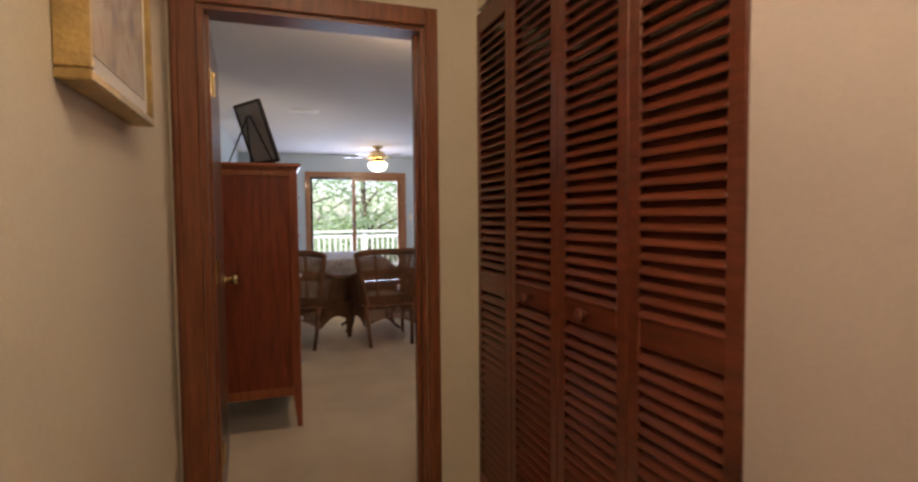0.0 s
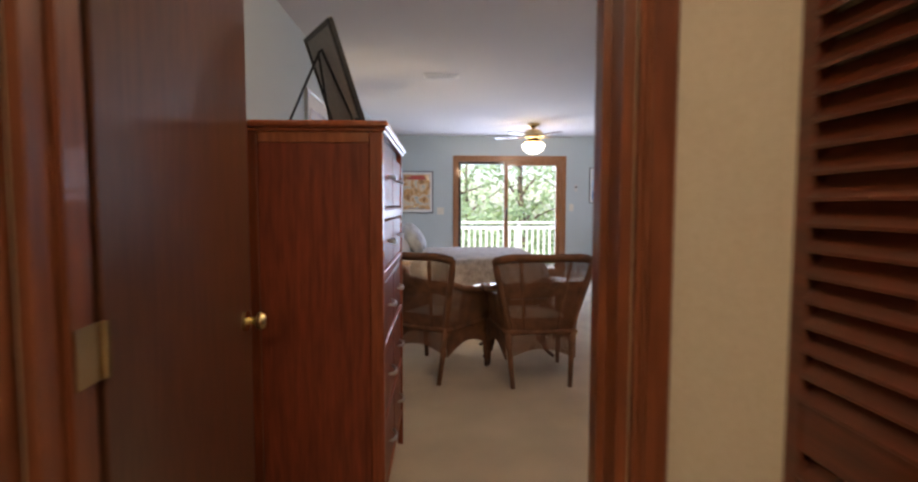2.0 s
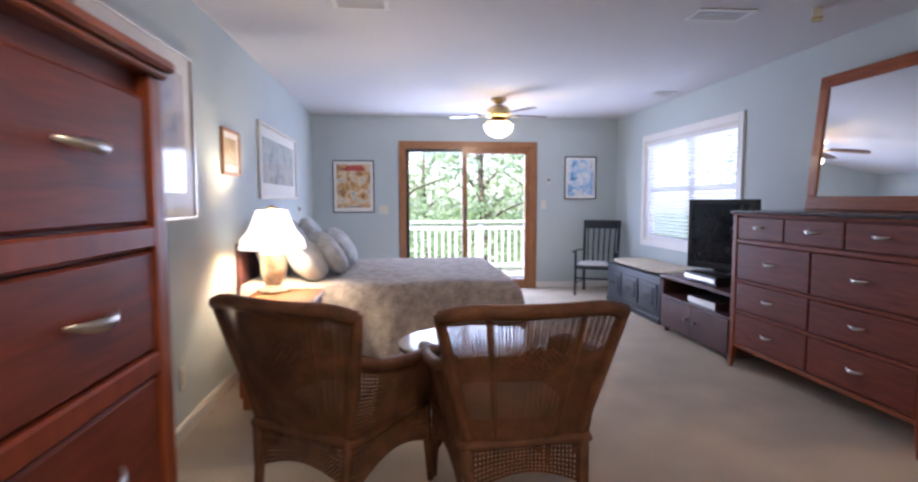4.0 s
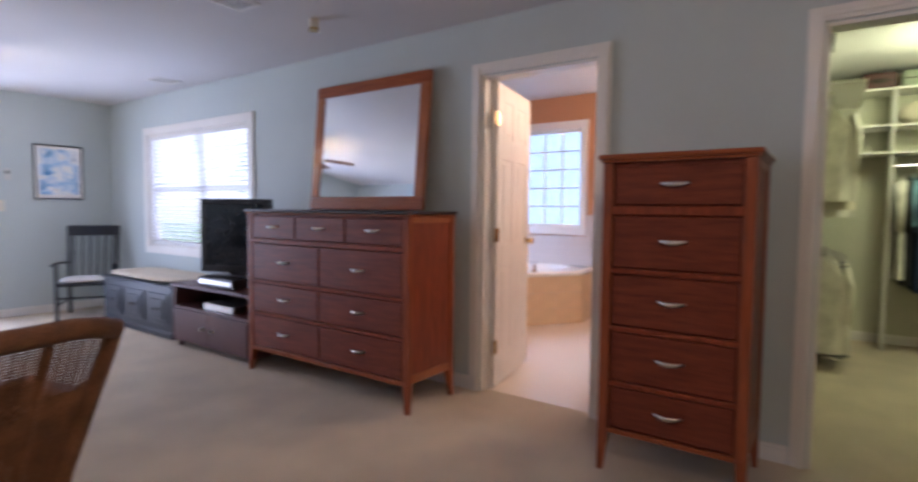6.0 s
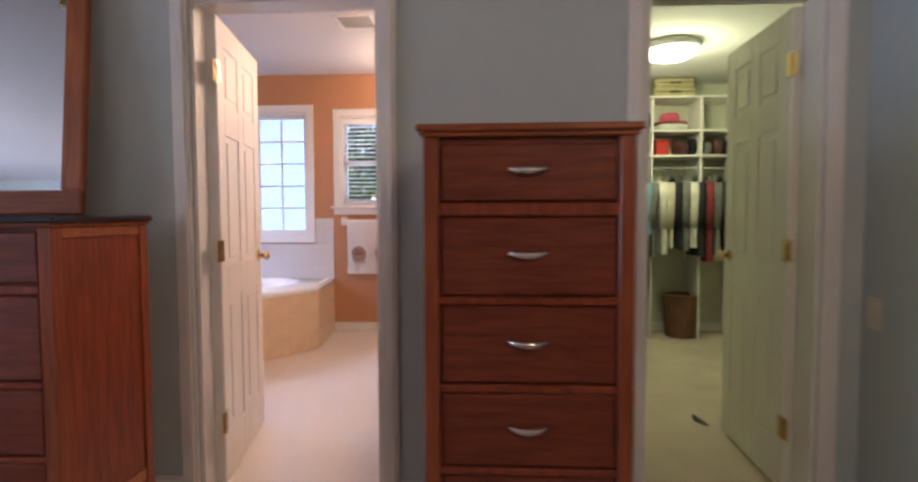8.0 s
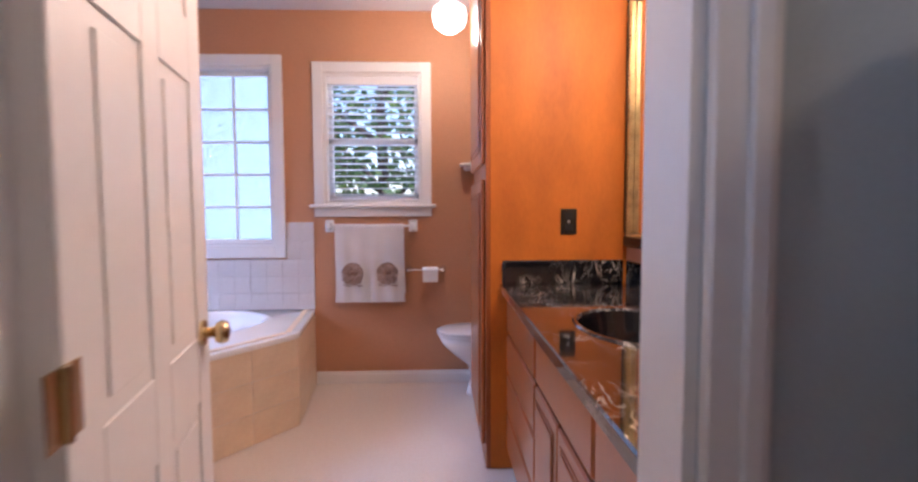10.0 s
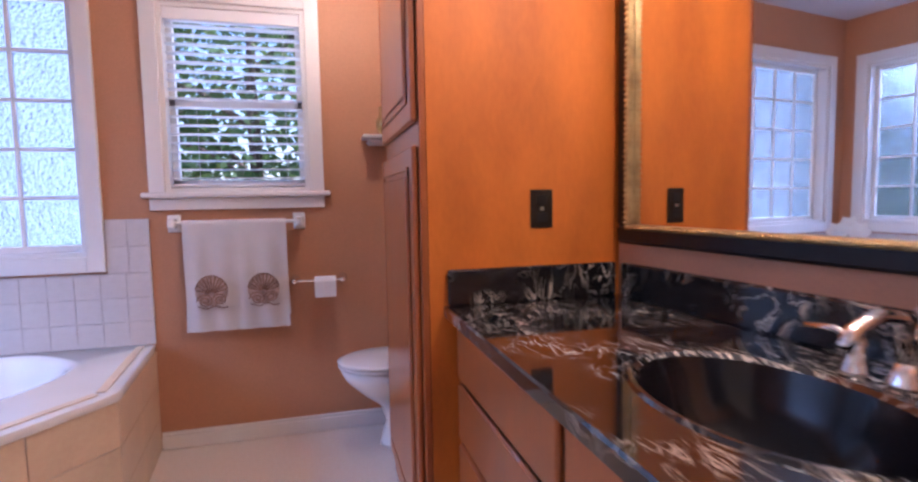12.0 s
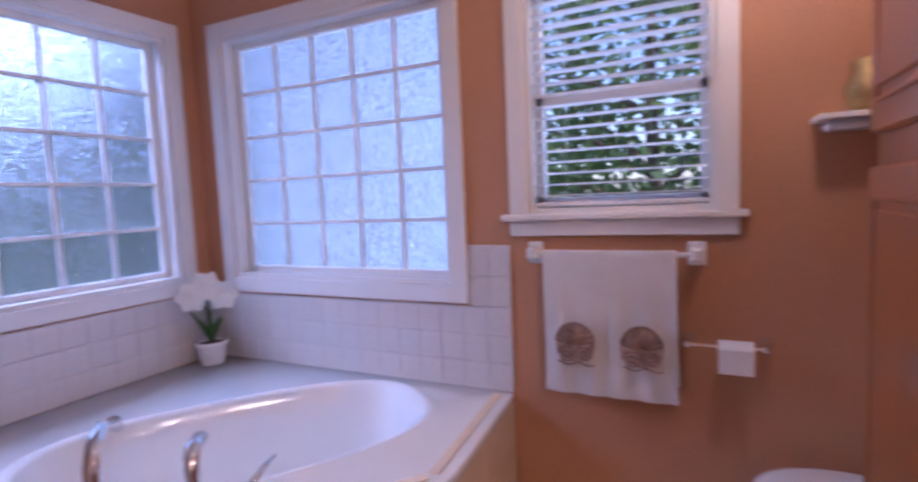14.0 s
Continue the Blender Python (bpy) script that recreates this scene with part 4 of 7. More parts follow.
# ---- wicker armchairs ----
def wicker_chair(m, label):
    """Local y to the front; seat 0.42 high, back 0.95."""
    c = thing("wicker_armchair", label, "armchair", m, "chairs round the small table")

    def back(u, v):
        # u across -1..1, v up 0..1
        half = 0.205 + 0.125 * v
        return Vector((u * half, -0.26 - 0.15 * v + 0.07 * u * u * (0.4 + 0.6 * v), 0.36 + 0.52 * v - 0.025 * max(0, abs(u) - 0.75) * 4 * v))
    outline = [back(-1, t / 8) for t in range(9)] + [back(-1 + 2 * t / 10, 1) for t in range(1, 10)] + [back(1, 1 - t / 8) for t in range(9)]
    part("back_frame", rod(bmesh.new(), outline, 0.023, 10), M_WICKER, c, smooth=True)
    part("crest_roll", rod(bmesh.new(), [back(-1 + 2 * t / 12, 1) + Vector((0, -0.006, 0.004)) for t in range(13)], 0.027, 10), M_WICKER, c, smooth=True)
    for u in (-0.52, 0.52):
        part("back_post", rod(bmesh.new(), [back(u, t / 5) + Vector((0, 0.004, 0)) for t in range(6)], 0.012, 8), M_WICKER, c, smooth=True)
    bm = bmesh.new()
    for i in range(49):
        u = -0.95 + 1.9 * i / 48
        prev = None
        ps = [back(u, t / 6) + Vector((0, 0.003 * (-1) ** i, 0)) for t in range(7)]
        for a, b in zip(ps, ps[1:]):
            w2 = Vector((0.0013, 0, 0))
            v4 = [bm.verts.new(q) for q in (a - w2, a + w2, b + w2, b - w2)]
            bm.faces.new(v4)
            v4 = [bm.verts.new(q + Vector((0, -0.004, 0))) for q in (a - w2, b - w2, b + w2, a + w2)]
            bm.faces.new(v4)
    tagged(part("back_weave", bm, M_WICKER, c), "upright wicker strands", kind="stuff")
    bm = bmesh.new()
    for j in range(72):
        v = 0.02 + 0.96 * j / 71
        ps = [back(-0.97 + 1.94 * t / 12, v) for t in range(13)]
        w2 = Vector((0, 0, 0.0034 if v < 0.22 or 0.50 < v < 0.70 and abs(v - 0.6) < 0.09 else 0.0015))
        for a, b in zip(ps, ps[1:]):
            for off in (0.001, -0.005):
                bm.faces.new([bm.verts.new(q + Vector((0, off, 0))) for q in (a - w2, b - w2, b + w2, a + w2)])
    tagged(part("back_weft", bm, M_WICKER, c), "fine wicker cross weave", kind="stuff")
    bm = bmesh.new()
    for j in range(9):
        v = 0.58 + 0.022 * j
        hw = 0.46 * (1 - abs(j - 4) / 5.0)
        k = max(2, int(hw * 26))
        for i in range(k):
            u = -hw + 2 * hw * (i + 0.5 * (j % 2)) / k
            p0, p1 = back(u, v), back(u + 1.3 * hw / k, v)
            rod(bm, [p0 + Vector((0, -0.008, -0.004)), (p0 + p1) / 2 + Vector((0, -0.012, 0)), p1 + Vector((0, -0.008, 0.004))], 0.0055, 5)
    tagged(part("diamond_weave", bm, M_WICKER, c), "raised dark diamond of thick weave", kind="stuff")
    # skirt round the seat down to the legs
    def side(u, v):
        a = [(-0.24, -0.26), (-0.27, 0.24), (0.27, 0.24), (0.24, -0.26), (-0.24, -0.26)]
        u *= 4
        i = min(3, int(u))
        f = u - i
        x, y = a[i][0] * (1 - f) + a[i + 1][0] * f, a[i][1] * (1 - f) + a[i + 1][1] * f
        low = 0.19 + 0.07 * math.sin(math.pi * f)
        return Vector((x, y, low * (1 - v) + 0.37 * v))
    bm = bmesh.new()
    for i in range(128):
        a, b = side(i / 128, 0), side(i / 128, 1)
        rod(bm, [a, b], 0.0045, 5)
    for j in range(9):
        rod(bm, [side(i / 64, j / 8) for i in range(65)], 0.0045, 5)
    tagged(part("skirt", bm, M_WICKER, c), "woven wicker skirt", kind="stuff")
    part("seat_rim", rod(bmesh.new(), [side(i / 40, 1) for i in range(41)], 0.018, 8), M_WICKER, c, smooth=True)
    part("seat_deck", B(-0.235, -0.24, 0.35, 0.235, 0.23, 0.368, 0.004), M_WICKER, c)
    part("seat_cushion", pad(bmesh.new(), -0.24, -0.235, 0.368, 0.24, 0.255, 0.455), M_CUSH, c, "cream fabric seat cushion", smooth=True)
    for sx in (-1, 1):
        part("front_leg", rod(bmesh.new(), [(sx * 0.265, 0.235, 0.36), (sx * 0.268, 0.245, 0.15), (sx * 0.272, 0.26, 0.0)], 0.02, 8, 0.015), M_WICKER, c, smooth=True)
        part("back_leg", rod(bmesh.new(), [(sx * 0.225, -0.255, 0.38), (sx * 0.21, -0.27, 0.2), (sx * 0.195, -0.30, 0.0)], 0.022, 8, 0.016), M_WICKER, c, smooth=True)
        arm = [(sx * 0.275, -0.30, 0.70), (sx * 0.315, -0.18, 0.655), (sx * 0.33, 0.0, 0.63), (sx * 0.325, 0.18, 0.625), (sx * 0.30, 0.265, 0.60), (sx * 0.275, 0.275, 0.50), (sx * 0.268, 0.255, 0.37)]
        part("arm", rod(bmesh.new(), arm, 0.024, 10), M_WICKER, c, smooth=True)
        bm = bmesh.new()
        for i in range(36):
            t = i / 35
            top = Vector(arm[0]).lerp(Vector(arm[1]), min(1, t * 5)) if t < 0.2 else (Vector(arm[1]).lerp(Vector(arm[3]), (t - 0.2) / 0.6) if t < 0.8 else Vector(arm[3]).lerp(Vector(arm[4]), (t - 0.8) / 0.2))
            rod(bm, [top, (sx * (0.24 + 0.03 * t), -0.25 + 0.49 * t, 0.37)], 0.0042, 5)
        for j in range(20):
            f = (j + 0.5) / 20
            pts = []
            for i in range(13):
                t = i / 12
                top = Vector(arm[0]).lerp(Vector(arm[1]), min(1, t * 5)) if t < 0.2 else (Vector(arm[1]).lerp(Vector(arm[3]), (t - 0.2) / 0.6) if t < 0.8 else Vector(arm[3]).lerp(Vector(arm[4]), (t - 0.8) / 0.2))
                pts.append(top.lerp(Vector((sx * (0.24 + 0.03 * t), -0.25 + 0.49 * t, 0.37)), f))
            rod(bm, pts, 0.0042, 5)
        tagged(part("arm_weave", bm, M_WICKER, c), "close-woven wicker side below the arm", kind="stuff")
    return c


wicker_chair(pose(0.66, 6.19, 0, 0, 0, -32), "brown wicker armchair with a cream cushion by the bed wall")
wicker_chair(pose(1.335, 6.06, 0, 0, 0, 4), "brown wicker armchair with a cream cushion facing the low table")

# low oval table
tb = thing("low_table", "small oval dark wood table with a white stone top", "table", pose(1.30, 6.62, 0))
part("stone_top", lathe(bmesh.new(), [(0.35, 0.525), (0.36, 0.53), (0.36, 0.535), (0.35, 0.54)], n=40, sx=1.15, sy=0.85), M_STONE, tb, "glossy white stone top")
part("tabletop", lathe(bmesh.new(), [(0.30, 0.49), (0.355, 0.505), (0.355, 0.52), (0.34, 0.525)], n=40, sx=1.15, sy=0.85), M_SLAB, tb)
part("apron", lathe(bmesh.new(), [(0.24, 0.43), (0.26, 0.44), (0.26, 0.488), (0.24, 0.49)], n=40, sx=1.15, sy=0.85), M_SLAB, tb)
for sx in (-1, 1):
    for sy in (-1, 1):
        part("leg", rod(bmesh.new(), [(sx * 0.20, sy * 0.14, 0.47), (sx * 0.26, sy * 0.18, 0.40), (sx * 0.25, sy * 0.17, 0.28), (sx * 0.20, sy * 0.13, 0.16), (sx * 0.22, sy * 0.15, 0.07), (sx * 0.28, sy * 0.19, 0.02)], 0.028, 8, 0.014), M_SLAB, tb, "curved cabriole leg", smooth=True)

# ---- bed ----
bed = thing("bed", "made bed with a grey-beige quilted spread to the floor", "bed")
X0, X1, Y0, Y1, ZT = LX + 0.03, 1.74, 7.86, 9.50, 0.65
part("mattress", B(X0 + 0.02, Y0 + 0.04, 0.3, X1 - 0.04, Y1 - 0.04, ZT - 0.02, 0.05), M_PILLOW, bed)
part("box_spring", B(X0 + 0.02, Y0 + 0.06, 0.1, X1 - 0.06, Y1 - 0.06, 0.3, 0.02), M_PILLOW, bed)


def spread(u, v):
    # u along the bed, v across with both drops
    L, W2, drop = X1 - X0, Y1 - Y0, 0.60
    s = v * (W2 + 2 * drop) - drop
    a = u * (L + drop)
    x, zx = X0 + min(a, L), 0.0
    over = max(0, a - L)
    y = Y0 + min(max(s, 0), W2)
    side = max(0, -s) + max(0, s - W2)
    r = 0.07
    z = ZT + 0.012 * math.sin(7 * u * L) * math.sin(5 * v * W2)
    fl = 0.018 * math.sin(x * 21 + y * 2) * min(1, side * 3) + 0.018 * math.sin(y * 19) * min(1, over * 3)
    if side > 0:
        d = -1 if s < 0 else 1
        y += d * (r * (1 - math.exp(-side / r)) + side * 0.08 + fl)
        z -= side * 0.97 * (1 - math.exp(-side / 0.05))
    if over > 0:
        x += r * (1 - math.exp(-over / r)) + over * 0.08 + fl
        z = min(z, ZT - over * 0.97 * (1 - math.exp(-over / 0.05)))
    return (x, y, max(z, 0.02))


sp = part("bedspread", sheet(bmesh.new(), spread, 70, 90), M_SPREAD, bed, "quilted grey-beige bedspread with soft folds", smooth=True)
hb = part("headboard", B(LX + 0.002, Y0 - 0.03, 0.1, LX + 0.03, Y1 + 0.03, 0.95, 0.01), M_PLUM, bed)


def pillow(label, material, x, y, z, rx, ry, rz, w=0.62, h=0.42, t=0.17):
    bm = bmesh.new()
    pad(bm, -t / 2, -w / 2, -h / 2, t / 2, w / 2, h / 2, n=12, power=3.2)
    return solo("pillow", bm, material, label, "pillow", True, pose(x, y, z, rx, ry, rz), group="pillows on the bed")


for y in (8.25, 9.1):
    pillow("white bed pillow leaning on the wall", M_PILLOW, -0.08, y, 0.86, 0, -18, 0, 0.68, 0.46, 0.16)
    pillow("patterned grey sham pillow", M_SHAM, 0.10, y, 0.87, 0, -26, 4, 0.66, 0.48, 0.18)
pillow("pale round-edged throw pillow", M_PILLOW, 0.22, 8.06, 0.80, 0, -34, -8, 0.46, 0.34, 0.16)
pillow("grey patterned throw pillow", M_SHAM, 0.34, 8.36, 0.83, 0, -36, 8, 0.50, 0.40, 0.17)
pillow("grey patterned throw pillow", M_SHAM, 0.36, 8.92, 0.83, 0, -36, -5, 0.48, 0.40, 0.17)

# ---- nightstand and lamp ----
ns = thing("nightstand", "low wooden nightstand with a tan top beside the bed", "nightstand", pose(0.05, 7.42, 0))
part("top", B(-0.12, -0.29, 0.615, 0.33, 0.29, 0.64, 0.006), M_OAK, ns)
part("body", B(-0.10, -0.27, 0.08, 0.30, 0.27, 0.615, 0.004), M_CHERRYV, ns)
for z0, z1 in ((0.36, 0.60), (0.10, 0.33)):
    dr = part("drawer", B(0.296, -0.23, z0, 0.314, 0.23, z1, 0.004), M_CHERRYD, ns)
    part("knob", rod(bmesh.new(), [(0.314, 0, (z0 + z1) / 2), (0.335, 0, (z0 + z1) / 2)], 0.012, 10, 0.015), M_BRASS, dr)
part("plinth", B(-0.09, -0.24, 0, 0.29, 0.24, 0.08), M_CHERRYV, ns)
lp = thing("table_lamp", "lit table lamp with a white bell shade and painted ceramic base", "lamp", pose(0.055, 7.62, 0.641))
part("base", lathe(bmesh.new(), [(0.105, 0), (0.105, 0.015), (0.06, 0.03), (0.05, 0.05)], n=24), M_CERAM, lp, smooth=True)
part("body", lathe(bmesh.new(), [(0.05, 0.05), (0.075, 0.10), (0.085, 0.17), (0.07, 0.24), (0.085, 0.255), (0.05, 0.275), (0.02, 0.29)], n=24), M_CERAM, lp, "painted ceramic lamp body", smooth=True)
part("stem", rod(bmesh.new(), [(0, 0, 0.29), (0, 0, 0.40)], 0.008), M_BRASS, lp)
bm = bmesh.new()
prof = [(0.215, 0.29), (0.20, 0.36), (0.155, 0.41), (0.13, 0.47), (0.11, 0.52), (0.10, 0.545)]
rings = [ring(bm, Vector((0, 0, z)), Vector((1, 0, 0)), Vector((0, 1, 0)), r, r, 32) for r, z in prof]
for a, b in zip(rings, rings[1:]):
    bridge(bm, a, b)
sh = part("shade", bm, M_SHADE, lp, "glowing white fabric bell shade", smooth=True)
part("finial", lathe(bmesh.new(), [(0.006, 0.53), (0.045, 0.55), (0.045, 0.556), (0.02, 0.566), (0.012, 0.578)], n=16), M_BRASS, lp)

# ---- ceiling fan ----
fn = thing("ceiling_fan", "brass ceiling fan with dark blades and a lit glass bowl", "ceiling fan", pose(2.01, 9.95, 0))
part("canopy", lathe(bmesh.new(), [(0.09, CEIL), (0.085, CEIL - 0.02), (0.05, CEIL - 0.05), (0.02, CEIL - 0.06)], n=24), M_BRASS, fn, smooth=True)
part("downrod", rod(bmesh.new(), [(0, 0, CEIL - 0.06), (0, 0, 2.29)], 0.012), M_BRASS, fn)
part("motor", lathe(bmesh.new(), [(0.03, 2.31), (0.10, 2.29), (0.135, 2.25), (0.14, 2.20), (0.11, 2.165), (0.06, 2.15)], n=28), M_BRASS, fn, "round polished brass motor housing", smooth=True)
part("light_collar", lathe(bmesh.new(), [(0.06, 2.15), (0.13, 2.13), (0.135, 2.11), (0.12, 2.10)], n=28), M_BRASS, fn)
bm = bmesh.new()
rings = [ring(bm, Vector((0, 0, z)), Vector((1, 0, 0)), Vector((0, 1, 0)), r, r, 28) for r, z in [(0.165, 2.085), (0.16, 2.06), (0.14, 2.01), (0.10, 1.975), (0.05, 1.955), (0.01, 1.95)]]
for a, b in zip(rings, rings[1:]):
    bridge(bm, a, b)
bm.faces.new(rings[-1])
bw = part("bowl", bm, M_BOWL, fn, "lit ribbed glass bowl", smooth=True)
bw.visible_shadow = False
for i in range(5):
    a = radians(10 + 72 * i)
    m = pose(0, 0, 2.19, 0, 0, math.degrees(a))
    iron = part("blade_iron", B(0.12, -0.02, -0.006, 0.24, 0.02, 0.006, 0.002), M_BRASS, fn, m=m)
    bm = bmesh.new()
    pts = [(0.20, -0.045), (0.30, -0.06), (0.50, -0.068), (0.575, -0.05), (0.59, 0.0), (0.575, 0.05), (0.50, 0.068), (0.30, 0.06), (0.20, 0.045)]
    lo = [bm.verts.new((x, y, 0.007 + 0.10 * y)) for x, y in pts]
    hi = [bm.verts.new((x, y, 0.014 + 0.10 * y)) for x, y in pts]
    bm.faces.new(lo)
    bm.faces.new(hi)
    bridge(bm, lo, hi)
    part("blade", bm, M_SLAB, fn, "dark brown wooden blade", m=m)

# ---- window side of the bedroom ----
rk = thing("armchair_black", "black wooden armchair with a white seat cushion", "chair", pose(3.50, 10.76, 0, 0, 0, 150) @ Matrix.Diagonal((1, 1, 0.88, 1)))
rk.name = "wooden_armchair"
for sx in (-1, 1):
    part("front_leg", rod(bmesh.new(), [(sx * 0.25, 0.22, 0), (sx * 0.25, 0.21, 0.66)], 0.018, 10), M_NAVY, rk)
    part("back_leg", rod(bmesh.new(), [(sx * 0.23, -0.28, 0), (sx * 0.22, -0.22, 0.45), (sx * 0.23, -0.33, 1.08)], 0.02, 10), M_NAVY, rk)
    part("arm", rod(bmesh.new(), [(sx * 0.235, -0.25, 0.64), (sx * 0.27, 0.0, 0.66), (sx * 0.27, 0.26, 0.655)], 0.02, 10, flat=0.7), M_NAVY, rk)
    part("side_stretcher", rod(bmesh.new(), [(sx * 0.245, 0.22, 0.18), (sx * 0.23, -0.26, 0.18)], 0.011), M_NAVY, rk)
part("front_stretcher", rod(bmesh.new(), [(-0.25, 0.215, 0.26), (0.25, 0.215, 0.26)], 0.012), M_NAVY, rk)
part("seat", B(-0.26, -0.24, 0.40, 0.26, 0.25, 0.43, 0.01), M_NAVY, rk)
part("seat_cushion", pad(bmesh.new(), -0.25, -0.22, 0.43, 0.25, 0.24, 0.49), M_PILLOW, rk, "thin white seat pad", smooth=True)
part("crest_rail", B(-0.25, -0.345, 0.97, 0.25, -0.315, 1.10, 0.01), M_NAVY, rk)
for i in range(6):
    x = -0.17 + 0.068 * i
    part("back_slat", rod(bmesh.new(), [(x, -0.225, 0.43), (x * 1.05, -0.26, 0.7), (x * 1.08, -0.33, 0.98)], 0.011, 8), M_NAVY, rk)

bn = thing("blanket_chest", "blue-black panelled blanket chest with a cream cushion top", "chest", pose(3.69, 9.65, 0))
part("body", B(-0.22, -0.68, 0.05, 0.27, 0.68, 0.46, 0.005), M_NAVY, bn)
part("plinth", B(-0.235, -0.69, 0, 0.27, 0.69, 0.06, 0.008), M_NAVY, bn)
part("lid", B(-0.24, -0.70, 0.46, 0.28, 0.70, 0.485, 0.008), M_NAVY, bn)
part("cushion", pad(bmesh.new(), -0.235, -0.69, 0.485, 0.275, 0.69, 0.55), M_CUSH, bn, "long flat cream cushion", smooth=True)
for k in range(3):
    y = -0.44 + 0.44 * k
    pn = part("front_panel", B(-0.232, y - 0.18, 0.12, -0.22, y + 0.18, 0.40, 0.01), M_NAVY, bn)
    part("panel_field", B(-0.242, y - 0.12, 0.17, -0.232, y + 0.12, 0.35, 0.008), M_NAVY, pn)
    part("pull", rod(bmesh.new(), [(-0.242, y - 0.04, 0.27), (-0.262, y - 0.03, 0.255), (-0.262, y + 0.03, 0.255), (-0.242, y + 0.04, 0.27)], 0.005), M_BRONZE, pn)

ts = thing("tv_stand", "dark plum wood television stand with an open shelf", "tv stand", pose(3.64, 8.26, 0))
part("top", B(-0.26, -0.56, 0.515, 0.29, 0.56, 0.54, 0.004), M_PLUM, ts)
for y in (-0.55, 0.53):
    part("side", B(-0.24, y, 0.05, 0.28, y + 0.02, 0.515), M_PLUM, ts)
part("shelf", B(-0.24, -0.53, 0.33, 0.28, 0.53, 0.35), M_PLUM, ts)
part("bottom", B(-0.24, -0.53, 0.05, 0.28, 0.53, 0.07), M_PLUM, ts)
part("back", B(0.265, -0.53, 0.07, 0.28, 0.53, 0.515), M_PLUM, ts)
for y in (-0.53, 0.002):
    dr = part("door", B(-0.255, y, 0.07, -0.237, y + 0.528, 0.328, 0.003), M_PLUM, ts)
    part("knob", rod(bmesh.new(), [(-0.255, y + (0.46 if y < 0 else 0.07), 0.2), (-0.275, y + (0.46 if y < 0 else 0.07), 0.2)], 0.012, 10), M_STEEL, dr)
for x in (-0.2, 0.22):
    for y in (-0.5, 0.5):
        part("foot", rod(bmesh.new(), [(x, y, 0), (x, y, 0.05)], 0.022, 10), M_PLUM, ts)
solo("media_player", B(-0.16, -0.21, 0, 0.14, 0.21, 0.055, 0.004), M_STEEL, "silver media player on the open shelf of the stand", "media player", m=pose(3.60, 8.20, 0.351))
sb = thing("soundbar", "low silver and black set-top box under the television", "set-top box", pose(3.60, 8.25, 0.541))
part("case", B(-0.15, -0.24, 0.0, 0.13, 0.24, 0.075, 0.005), M_PLAST, sb)
part("front_strip", B(-0.158, -0.23, 0.02, -0.15, 0.23, 0.055, 0.002), M_STEEL, sb)
tv = thing("television", "flat black television with a dark glossy screen", "television", pose(3.62, 8.20, 0.617, 0, 0, 24))
part("screen", B(-0.051, -0.26, 0.095, -0.046, 0.26, 0.595), M_SCREEN, tv, "dark glossy screen")
bm = bmesh.new()
for y0, y1, z0, z1 in ((-0.30, 0.30, 0.04, 0.095), (-0.30, 0.30, 0.595, 0.635), (-0.30, -0.26, 0.095, 0.595), (0.26, 0.30, 0.095, 0.595)):
    bx(bm, -0.055, y0, z0, 0.03, y1, z1, 0.004)
part("bezel", bm, M_PLAST, tv)
part("back_shell", B(-0.045, -0.28, 0.06, 0.06, 0.28, 0.61, 0.02), M_PLAST, tv)
part("stand_base", B(-0.12, -0.22, 0, 0.12, 0.22, 0.02, 0.006), M_PLAST, tv)
part("neck", B(-0.02, -0.06, 0.02, 0.03, 0.06, 0.06), M_PLAST, tv)


# ---- pictures and small wall fittings ----
def picture(name, label, axis, side, c, a0, a1, z0, z1, frame_mat, art, matw=0.06, fw_=0.02, extra=None, depth=0.022):
    """Framed print on a wall; side is the way it faces."""
    p = thing(name, label, "picture")

    def bo(a, b, lo, hi, d0, d1, ch=0.0):
        if axis == 'x':
            return B(c + d0 * side, a, lo, c + d1 * side, b, hi, ch)
        return B(a, c + d0 * side, lo, b, c + d1 * side, hi, ch)
    for a, b, lo, hi in ((a0, a1, z0, z0 + fw_), (a0, a1, z1 - fw_, z1), (a0, a0 + fw_, z0 + fw_, z1 - fw_), (a1 - fw_, a1, z0 + fw_, z1 - fw_)):
        part("frame", bo(a, b, lo, hi, 0.001, depth, 0.003), frame_mat, p)
    part("mat_board", bo(a0 + fw_, a1 - fw_, z0 + fw_, z1 - fw_, 0.001, depth - 0.012), M_PAPER, p, "white mat board")
    part("print", bo(a0 + fw_ + matw, a1 - fw_ - matw, z0 + fw_ + matw * 1.2, z1 - fw_ - matw, depth - 0.012, depth - 0.010), art, p)
    part("glazing", bo(a0 + fw_, a1 - fw_, z0 + fw_, z1 - fw_, depth - 0.007, depth - 0.005), M_PGLASS, p).visible_shadow = False
    for nm, mt, u0, u1, w0, w1 in extra or ():
        A = lambda u: a0 + (a1 - a0) * u
        Z = lambda u: z0 + (z1 - z0) * u
        part(nm, bo(A(u0), A(u1), Z(w0), Z(w1), depth - 0.010, depth - 0.0085), mt, p)
    return p


